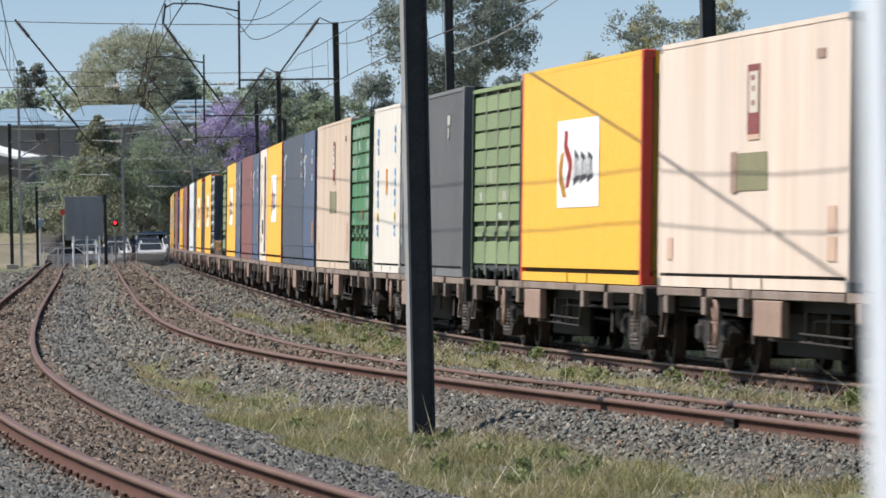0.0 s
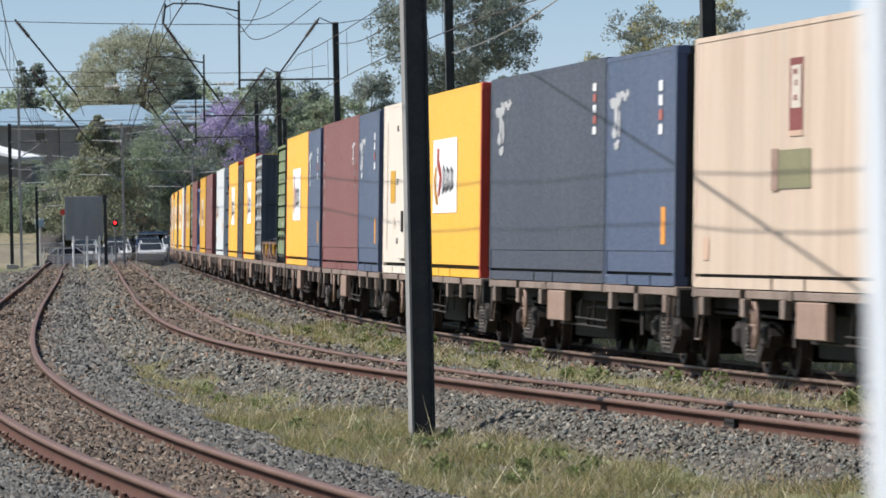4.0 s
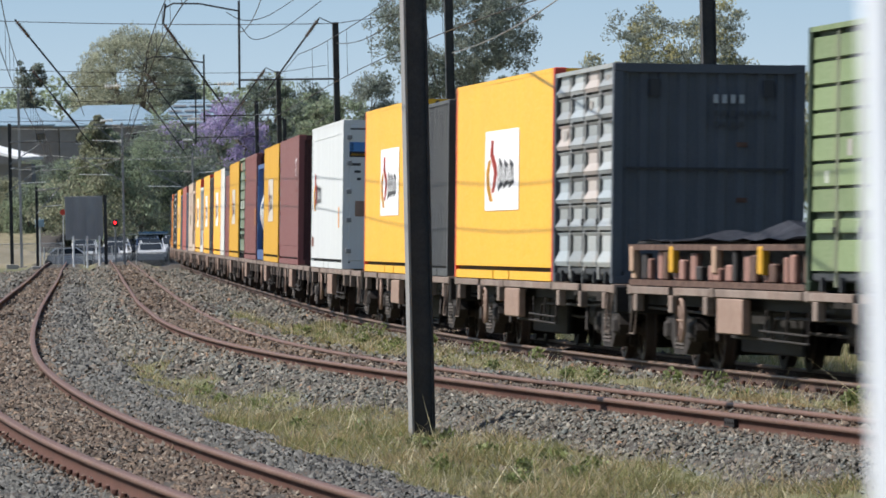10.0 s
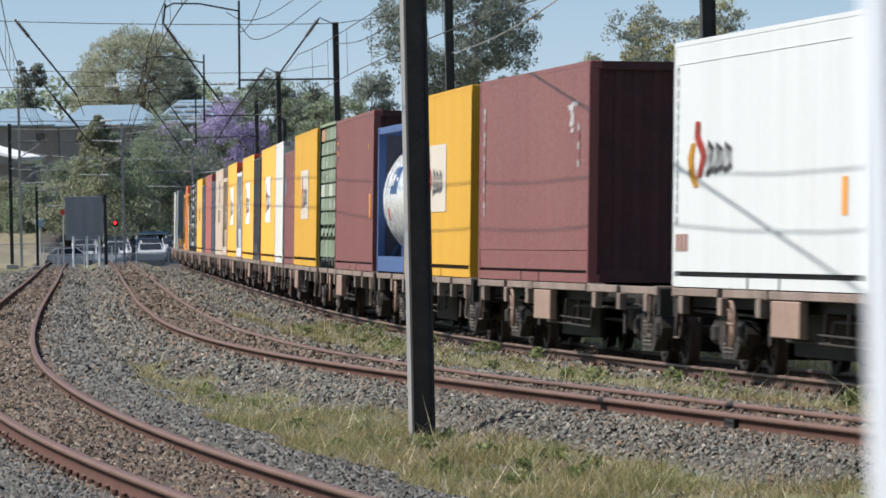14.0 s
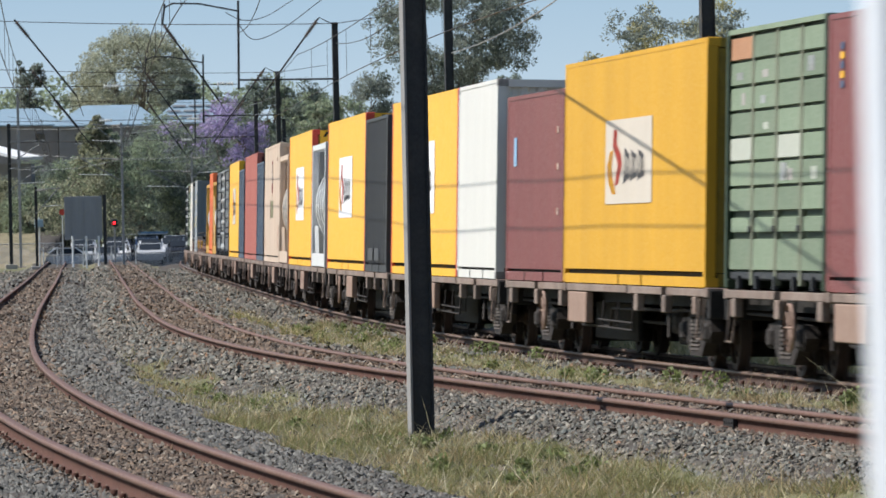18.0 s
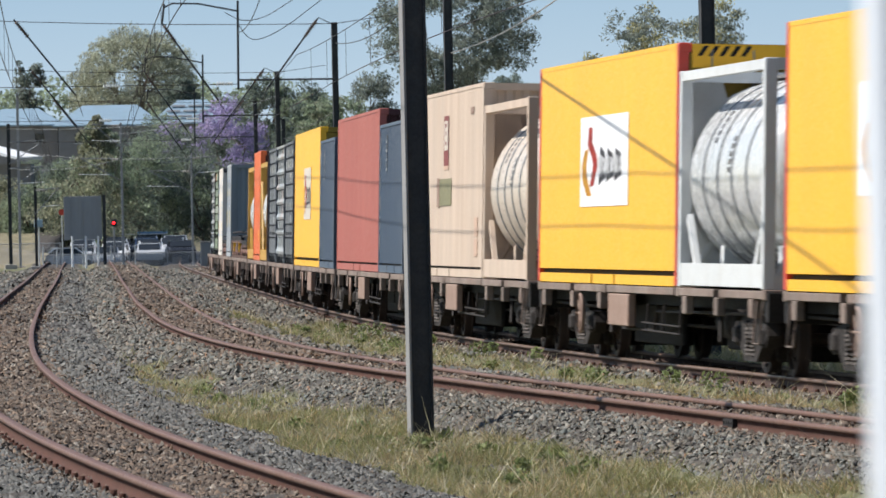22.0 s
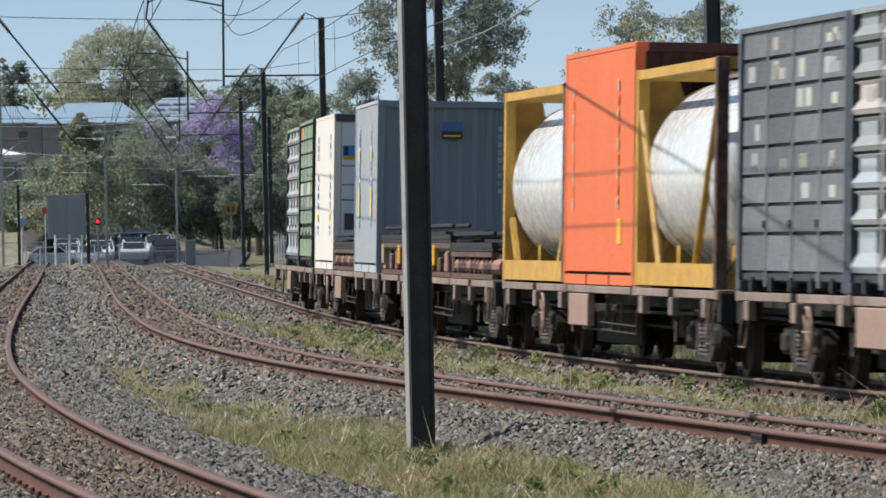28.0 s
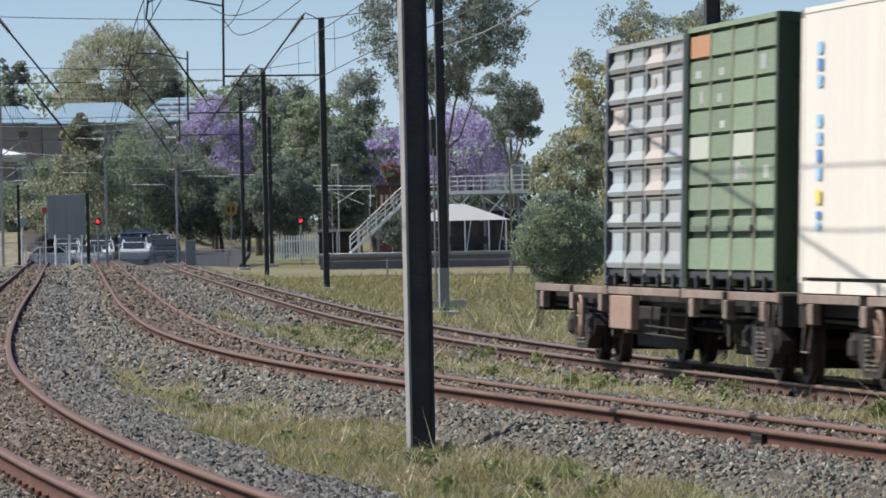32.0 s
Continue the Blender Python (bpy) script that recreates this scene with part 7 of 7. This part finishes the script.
def weed_tufts():
    """Low leafy weeds between the tracks and round the foot of the mast."""
    rng = np.random.default_rng(44)
    c, rad = [], []
    for k in range(30):
        z = rng.uniform(44, 120)
        a, b = float(MID.x_at(z)) + 1.5, float(RUN.x_at(z)) - 1.3
        c.append((rng.uniform(a, b), z, float(ground_at(np.array([a]), np.array([z]))[0][0]) + 0.05))
        rad.append(rng.uniform(0.08, 0.19))
    for k in range(22):
        z = rng.uniform(44, 88)
        a, b = float(LEFT.x_at(z)) + 2.3, float(MID.x_at(z)) - 2.1
        if b > a:
            c.append((rng.uniform(a, b), z, float(ground_at(np.array([a]), np.array([z]))[0][0]) + 0.06))
            rad.append(rng.uniform(0.05, 0.15))
    for k in range(26):
        a, d = rng.uniform(0, 6.28), rng.uniform(0.1, 1.3)
        c.append((-0.22 + d * math.cos(a), 60.6 + 1.5 * d * math.sin(a), -0.30))
        rad.append(rng.uniform(0.06, 0.14))
    v, f = leaf_cloud(rng, np.array(c), np.array(rad), 90, 0.035, 0.7)
    tagged(new("weed_tufts", raw("weed_tufts", v, f, M["weed"])), "bright green leafy weeds in tufts beside the tracks", "weeds", kind="stuff")


weed_tufts()


# ---- the train, from the last wagon to the first ----
def plain_yellow40():
    t = container("shipping_container", "bright yellow forty-foot container with a faded sign", 12.192, 2.896, "yellow", "flat", None, "front")
    brand_panel(t, 0.4, 1.55, 3.2, 1.1, face="faded_cream")
    return t


def orange20():
    t = box20("orange", "orange twenty-foot container with pale lettering bars", 2.896, "fine")
    for x in (-2.2, 1.7):
        letter_bars(t, x, 0.11, 0.9, 2.5, 9, [M["faded_orange"], M["orange"]])
    decal(t, 1.7, 2.0, 0.5, 0.8, M["yellow"])
    return t


def yellow40(old=False):
    t = container("shipping_container", "faded yellow forty-foot container with a worn sign" if old else "bright yellow forty-foot container with red end frame and white sign", 12.192, 2.896, "old_yellow" if old else "yellow", "flat", None if old else "red", "front")
    brand_panel(t, -0.15 if old else 0.05, 1.54 if old else 1.57, 4.0 if old else 4.2, 1.06 if old else 1.16, face="faded_cream" if old else "sign_white")
    if not old:                # yellow header over the leading end, with slanting black warning bars
        part("end_header", box(6.09, 6.108, -W2 + 0.16, W2 - 0.16, 2.60, 2.88), M["yellow"], t, "yellow end header")
        for k in range(5):
            g = bmesh.new()
            g.faces.new([g.verts.new((6.111, -1.0 + 0.13 * k + a, z)) for a, z in ((0, 2.74), (0.06, 2.74), (0.14, 2.86), (0.08, 2.86))])
            solid(g, 0.003)
            part("warning_bar", g, M["sign_black"], t)
    return t


def tan40(paint="tan"):
    t = container("reefer_container", ("weathered cream" if paint == "tan" else "dusty brownish cream") + " forty-foot container with a maroon sign", 12.192, 2.896, paint, "fine", None, "rear")
    decal(t, 0.02, 0.78, 1.72, 2.5, M["sign_maroon"], "faded maroon sign")
    decal(t, 0.16, 0.72, 1.96, 2.42, M["faded_cream"], "", -W2, 0.012)
    decal(t, 0.02, 0.78, 1.66, 1.72, M["faded_orange"])
    for z, w in ((2.32, 0.2), (2.2, 0.12), (2.04, 0.16)):
        decal(t, 0.5 - w, 0.5, z, z + 0.06, M["sign_maroon"], "", -W2, 0.016)
    decal(t, 4.2, 4.7, 2.46, 2.56, M["box"])
    decal(t, 4.9, 5.4, 0.62, 0.9, M["faded_orange"])
    decal(t, -1.0, 1.3, 1.10, 1.52, M["sign_green"], "dull green patch")
    decal(t, -1.0, -0.6, 1.08, 1.54, M["box"], "", -W2, 0.012)
    decal(t, -5.4, -5.0, 0.32, 0.58, M["faded_orange"])
    decal(t, 4.9, 5.4, 0.32, 0.58, M["faded_orange"])
    return t


def white20(placard=False):
    t = container("shipping_container", "off-white twenty-foot container with blue lettering bars", 6.058, 2.896, "cream_white", "fine", None, "front")
    for x in (-2.0, 1.9):
        for z0, z1, n in ((0.62, 0.84, 2), (1.12, 1.82, 4), (2.05, 2.55, 3)):
            letter_bars(t, x, 0.25, z0, z1, n, [M["sign_blue"], M["deep_blue"], M["sign_blue"]])
        decal(t, x - 0.13, x + 0.13, 0.90, 1.04, M["sign_yellow"], "", -W2, 0.014)
    if placard:
        decal(t, -0.12, 0.12, 1.36, 1.8, M["sign_orange"], "upright orange block")
    part("end_door", box(3.012, 3.03, -W2 + 0.14, W2 - 0.14, 0.2, 2.72, bevel=0.006), M["cool_white"], t, "pale blue-grey insulated end door")
    for z in (1.29, 1.57, 1.92):
        part("hinge_strap", box(3.028, 3.04, -1.08, 1.08, z - 0.012, z + 0.012), M["rusty_pink"], t, "rust-stained strap")
    part("end_sign", box(3.03, 3.04, -1.06, -0.66, 2.10, 2.30), M["deep_blue"], t, "small blue sign on the end")
    part("end_sign", box(3.03, 3.042, -1.06, -0.66, 2.04, 2.10), M["old_yellow"], t)
    part("end_sign", box(3.03, 3.043, -1.04, -0.96, 2.12, 2.28), M["dark_green"], t)
    part("end_plate", box(3.03, 3.042, -0.52, -0.38, 2.10, 2.27), M["slate"], t)
    part("vent_plate", box(3.03, 3.05, -1.02, -0.79, 0.74, 1.04), M["slate"], t)
    for y in (-0.66, -0.2, 0.6):
        part("locking_bar", tube((3.06, y, 0.14), (3.06, y, 2.8), 0.026, n=6), M["grey_steel"], t)
        for z in (0.9, 1.9, 2.68):
            part("bar_guide", box(3.03, 3.085, y - 0.05, y + 0.05, z - 0.03, z + 0.03), M["mast"], t)
    part("handle", box(3.06, 3.09, -0.62, -0.25, 0.88, 0.93), M["mast"], t)
    part("header", box(3.0, 3.045, -W2 + 0.02, W2 - 0.02, 2.74, 2.88), M["slate"], t)
    return t


def squiggle(t, x, z, k=1.0):
    """A pale plain mark: a curled blob and a short bar beside it."""
    blobs = [(0.02, 0.30, 0.20, 0.10), (0.20, 0.16, 0.12, 0.20), (0.34, 0.34, 0.16, 0.09), (0.12, -0.08, 0.16, 0.08), (0.42, 0.02, 0.10, 0.16), (0.30, -0.26, 0.18, 0.07), (0.58, 0.40, 0.14, 0.06), (0.76, 0.36, 0.12, 0.07), (0.92, 0.41, 0.10, 0.05)]
    for n, (cx, cz, rx, rz) in enumerate(blobs):
        pts = [(cx + rx * (1 + 0.3 * math.sin(3 * a + n)) * math.cos(a), cz + rz * (1 + 0.3 * math.cos(2 * a + n)) * math.sin(a)) for a in [k * math.tau / 9 for k in range(9)]]
        b = bmesh.new()
        b.faces.new([b.verts.new((x + u * k * 1.5, -W2 - 0.008, z + v * k)) for u, v in pts])
        solid(b, 0.003)
        part("mark", b, M["sign_white"], t)


def letters40(paint, label, style="fine", mark=None):
    t = container("shipping_container", label, 12.192, 2.896, paint, style, None, "rear")
    if mark == "rear":
        letter_bars(t, -5.4, 0.2, 0.9, 2.5, 14, [M["concrete"], M["silver"], M[paint]])
        squiggle(t, 4.2, 2.15, 0.55)
        letter_bars(t, 5.1, 0.2, 1.5, 2.1, 5, [M["concrete"], M[paint]])
    if mark == "few":
        decal(t, 3.2, 3.7, 2.35, 2.5, M["pale_patch"])
        decal(t, 3.25, 3.5, 2.15, 2.3, M["concrete"])
        decal(t, -5.75, -5.6, 0.5, 2.5, M["light_grey"], "pale rubbed streak")
    if mark == "horse":
        squiggle(t, -5.2, 2.1)
        letter_bars(t, 5.1, 0.3, 1.9, 2.6, 5, [M["sign_white"], M["salmon"]])
    return t


def box20(paint, label, H=2.591, style="ribbed", mark=None, doors="rear", edge=None):
    t = container("shipping_container", label, 6.058, H, paint, style, edge, doors)
    if mark == "horse":
        squiggle(t, -2.4, 2.0, 0.95)
        letter_bars(t, 1.8, 0.3, 1.8, 2.5, 4, [M["sign_white"], M["salmon"], M["sign_white"]])
        decal(t, 1.9, 2.25, 0.5, 0.95, M["sign_orange"])
    if mark == "bars":
        letter_bars(t, -2.62, 0.09, 0.35, 2.42, 6, [M["concrete"], M["silver"]])
        letter_bars(t, -1.1, 0.16, 1.75, 2.4, 8, [M["silver"], M["slate"]])
    if mark == "plates":
        for x in (-2.0, -0.3):
            decal(t, x, x + 1.3, 0.2, 0.42, M["slate"], "pale riveted patch")
    if mark == "small":
        decal(t, -2.2, -1.92, 1.6, 2.0, M["sign_blue"])
        for z in (0.9, 1.5, 2.0):
            decal(t, 2.22, 2.32, z, z + 0.09, M["salmon"])
            decal(t, 2.38, 2.48, z, z + 0.09, M["tan"])
    if mark == "yellow_letters":
        for x in (-1.6, 1.5):
            letter_bars(t, x, 0.2, 0.75, 2.5, 20, [M["deep_blue"], M["sign_blue"], M["deep_blue"], M["sign_white"], M["deep_blue"], M["mark_grey"]])
            decal(t, x - 0.13, x + 0.13, 1.9, 2.1, M["sign_yellow"], "", -W2, 0.014)
            decal(t, x - 0.13, x + 0.13, 0.95, 1.45, M["sign_yellow"], "", -W2, 0.014)
    return t


def squares20(paint, label, H=2.7):
    # Frame and ends are toned darker than the panels, for shade.
    t = container("ribbed_container", label, 6.058, H, paint, "squares", "dark_green" if paint in ("green", "bright_green", "mint") else "shaded_end")
    if paint == "bright_green":
        cw = 5.858 / 4
        for k, (c, z, w, h) in enumerate(((3, 2.22, 0.5, 0.15), (3, 1.95, 0.42, 0.15), (3, 1.68, 0.45, 0.16), (3, 1.42, 0.44, 0.12), (3, 1.15, 0.4, 0.15), (3, 0.28, 0.45, 0.22), (2, 2.49, 0.3, 0.15), (1, 2.49, 0.34, 0.15), (0, 1.96, 0.3, 0.13))):
            x = -2.93 + cw * (c + 0.5) + 0.06 * math.sin(5 * k)
            decal(t, x - w, x + w * 0.8, z, z + h, M["rubbed"], "pale rubbed smear", -W2 + 0.027)
        decal(t, 0.55, 0.9, 0.92, 1.12, M["sign_maroon"], "small red placard", -W2 + 0.024)
        for c in range(3):
            x = -2.93 + cw * (c + 0.5)
            for a, b in ((-0.42, -0.3), (-0.16, -0.02), (0.14, 0.2)):
                decal(t, x + a, x + b, 0.66, 0.8, M["dark_green"], "", -W2 + 0.027)
    return t


def reefer20():
    t = container("reefer_container", "white twenty-foot refrigerated container with side door", 6.058, 2.896, "warm_white", "flat", None, "rear")
    decal(t, -2.3, -2.1, 0.4, 2.6, M["tan"])
    decal(t, -1.4, -0.4, 1.2, 1.75, M["old_yellow"], "brown patch")
    decal(t, -0.8, -0.4, 0.75, 0.95, M["tan"])
    part("side_door", box(0.7, 2.1, -W2 - 0.05, -W2 - 0.02, 0.25, 2.7, bevel=0.008), M["warm_white"], t, "white side door")
    for z in (0.5, 1.5, 2.4):
        part("hinge", box(0.62, 0.8, -W2 - 0.07, -W2 - 0.03, z, z + 0.1), M["steel"], t)
    part("handle", box(1.7, 1.9, -W2 - 0.08, -W2 - 0.04, 0.7, 1.05), M["sign_black"], t)
    return t


def reefer40():
    t = container("reefer_container", "white forty-foot refrigerated container with brand ribbon", 12.192, 2.896, "cool_white", "flat", None, "rear")
    brand_panel(t, -3.4, 1.55, 3.4, 1.0, False)
    decal(t, 4.6, 4.9, 0.8, 1.2, M["sign_orange"])
    letter_bars(t, -5.8, 0.09, 0.72, 2.62, 14, [M["light_grey"]])
    for x in (-5.85, -5.55, -5.25):
        decal(t, x, x + 0.22, 0.42, 0.62, M["rusty_pink"])
    decal(t, -5.9, 5.0, 2.62, 2.628, M["cool_white"], "thin seam")
    reefer_door_end(t, 12.192, 2.896)
    return t


def grey20_end():
    t = box20("light_grey", "light grey twenty-foot container with blue and yellow lettering bars", 2.896, "ribbed", "yellow_letters", "rear", "shaded_end_grey")
    part("end_sign", box(3.03, 3.045, -0.15, 0.2, 2.38, 2.54), M["tank_blue"], t, "small blue sign on the end")
    part("end_sign", box(3.03, 3.047, -0.15, 0.2, 2.25, 2.38), M["black"], t)
    part("end_sign", box(3.03, 3.049, -0.12, 0.17, 2.29, 2.32), M["yellow"], t)
    for k in range(9):
        part("letter_bar", box(3.03, 3.043, 0.8, 0.86, 1.35 + 0.13 * k, 1.43 + 0.13 * k), M["silver"], t)
    return t


def marked_maroon40():
    t = container("shipping_container", "maroon forty-foot container with small yellow marks", 12.192, 2.896, "maroon", "fine", None, "rear")
    letter_bars(t, -5.3, 0.2, 2.1, 2.6, 5, [M["navy"], M["yellow"]])
    decal(t, 4.6, 4.8, 2.2, 2.3, M["old_yellow"])
    decal(t, 5.0, 5.4, 0.95, 1.4, M["sign_orange"], "upright orange block")
    return t


def maroon40(mark="rear"):
    return letters40("maroon", "maroon forty-foot container with upright white lettering bars", "stepped", mark)


BUILD = {
    "yellow": yellow40, "old": lambda: yellow40(True), "tan": tan40, "dusty": lambda: tan40("dusty_tan"), "white20": white20, "placard_white20": lambda: white20(True), "reefer20": reefer20, "reefer40": reefer40,
    "grey40": lambda: letters40("grey", "dark grey forty-foot container with a pale rubbed streak", "ribbed", "few"),
    "navy40": lambda: letters40("dark_navy", "dark navy forty-foot container with a white mark", "stepped", "horse"),
    "maroon40": maroon40, "marked_maroon40": marked_maroon40, "salmon40": lambda: letters40("salmon", "faded red forty-foot container", "fine"),
    "navy20": lambda: box20("navy", "navy blue twenty-foot container with white mark", 2.87, "stepped", "horse"),
    "blue20": lambda: box20("dull_blue", "dull blue twenty-foot ribbed container", 2.591, "ribbed", "bars"),
    "slate20": lambda: box20("slate", "dark slate-grey twenty-foot container", 2.75, "ribbed"),
    "black20": lambda: box20("black", "black twenty-foot container with deep ribs", 2.75, "coarse", "plates", "rear", "slate"),
    "maroon20": lambda: box20("maroon", "low maroon twenty-foot container with small signs", 2.591, "fine", "small"),
    "plain_white20": lambda: box20("white", "plain off-white twenty-foot container", 2.896, "fine"),
    "orange20": orange20, "yellow_plain": plain_yellow40,
    "grey20": grey20_end,
    "green20": lambda: squares20("green", "olive green twenty-foot container of pressed square panels", 2.8),
    "bright20": lambda: squares20("bright_green", "bright green twenty-foot container of pressed square panels", 2.8),
    "mint20": lambda: squares20("mint", "weathered pale green twenty-foot container of pressed panels", 2.92),
    "silver20": lambda: squares20("silver", "silver-grey twenty-foot container of pressed square panels", 2.8),
    "patched20": lambda: squares20("silver", "silver-grey twenty-foot container with patched pale pillow panels", 2.87),
    "charcoal20": lambda: squares20("panel_grey", "charcoal twenty-foot container of pressed square panels", 2.8),
    "tank_blue": lambda: tank_container("white tank with a blue sign in a blue frame", "blue_frame", "tank", False, False, True),
    "tank_white": lambda: tank_container("white tank in a white twenty-foot frame", "white_steel", "tank", True, True),
    "tank_tan": lambda: tank_container("cream tank in a dusty cream frame", "dusty_tan", "tan_tank", True, True),
    "tank_braced": lambda: tank_container("white tank in a yellow frame with long slanting braces", "yellow_frame", "tank", True, False, False, True),
    "tank_yellow": lambda: tank_container("white tank in a yellow twenty-foot frame", "yellow_frame", "tank"),
    "stack20": lambda: flatrack_stack("stack of folded rusty twenty-foot flatracks", 6.0, 2, False),
    "stack40": lambda: flatrack_stack("stack of rusty flatracks with yellow and pink stanchions", 12.1, 2),
    "load40": lambda: flatrack_stack("rusty flatrack loaded under a crumpled tarpaulin", 12.1, 1),
}
LONG = {"yellow", "marked_maroon40", "dusty", "yellow_plain", "old", "tan", "reefer40", "grey40", "navy40", "maroon40", "salmon40", "stack40", "load40"}
TRAIN = [("gap", "patched20", "mint20"), ("white20", "stack20", "grey20"), ("stack40", "stack20"), ("tank_yellow", "orange20", "tank_braced"), ("charcoal20", "silver20", "charcoal20"),
         ("yellow_plain", "blue20"), ("salmon40", "blue20"), ("dusty", "tank_tan"), ("yellow", "tank_white"), ("yellow", "black20"), ("yellow", "plain_white20"), ("maroon20", "old"), ("mint20", "marked_maroon40"),
         ("tank_blue", "old"), ("maroon40", "gap"), ("reefer40", "gap"), ("yellow", "slate20"), ("yellow", "silver20"), ("load40", "green20"), ("yellow", "navy20"), ("maroon40", "navy20"),
         ("reefer20", "yellow"), ("navy40", "navy20"), ("dusty", "bright20"), ("placard_white20", "grey40"), ("green20", "yellow"), ("tan", "gap")]
first, movers = {}, []
for k, load in enumerate(TRAIN):
    if "wagon" in first:
        w = copy_thing(first["wagon"], pose(0, 0, 0))
    else:
        w = first["wagon"] = build_wagon()
    movers.append((w, k, 0.0, 0.0))
    x = -9.16
    for name in load:
        n = 12.192 if name in LONG else 6.058
        if not name.startswith("gap"):
            if name in first:
                c = copy_thing(first[name], pose(0, 0, 0))
            else:
                c = first[name] = BUILD[name]()
            movers.append((c, k, x + n / 2, DECK))
        x += n + 0.075

SPEED = 15.62
START = RUN.s_at(75.5) - 8 * 15.02 - 19.5 * 19.0 - 7.62


def travelled(t):
    """Metres run since the start, at a slowly changing speed."""
    u = (t - 16) / 16
    return 15.02 * t + 9.648 * u + 1.22 * u * u - 1.038 * u * u * u


def wagon_pose(k, t):
    s = START + travelled(t) + k * PITCH
    a, b = RUN.at(s - 6.75), RUN.at(s + 6.75)
    d = math.degrees(math.atan2(b[1] - a[1], b[0] - a[0]))
    return Matrix.Translation(((a[0] + b[0]) / 2, (a[1] + b[1]) / 2, RUN_Z)) @ pose(0, 0, 0, 0, 0, d) @ pose(0, 0, 0, CANT["run"], 0, 0)


def motions():
    for ob, k, along, up in movers:
        walk(ob, [(t, wagon_pose(k, t) @ pose(along, 0, up)) for t in [0.8 * i for i in range(41)]])
    wheels = [o for o in bpy.data.objects if o.name.split(".")[0] == "wheelset"]
    step = 80.0
    dt = step / math.degrees(SPEED / 0.42)
    dt = 2 / FPS if dt > 1.5 / FPS else 1 / FPS
    turn = math.degrees(SPEED / 0.42) * dt
    walk(wheels[0], [(i * dt, pose(0, 0, 0, 0, turn * i, 0)) for i in range(int(32.0 / dt) + 2)])
    keys = wheels[0].animation_data
    for w in wheels[1:]:
        w.rotation_mode = "QUATERNION"
        d = w.animation_data_create()
        d.action, d.action_slot = keys.action, keys.action_slot


motions()
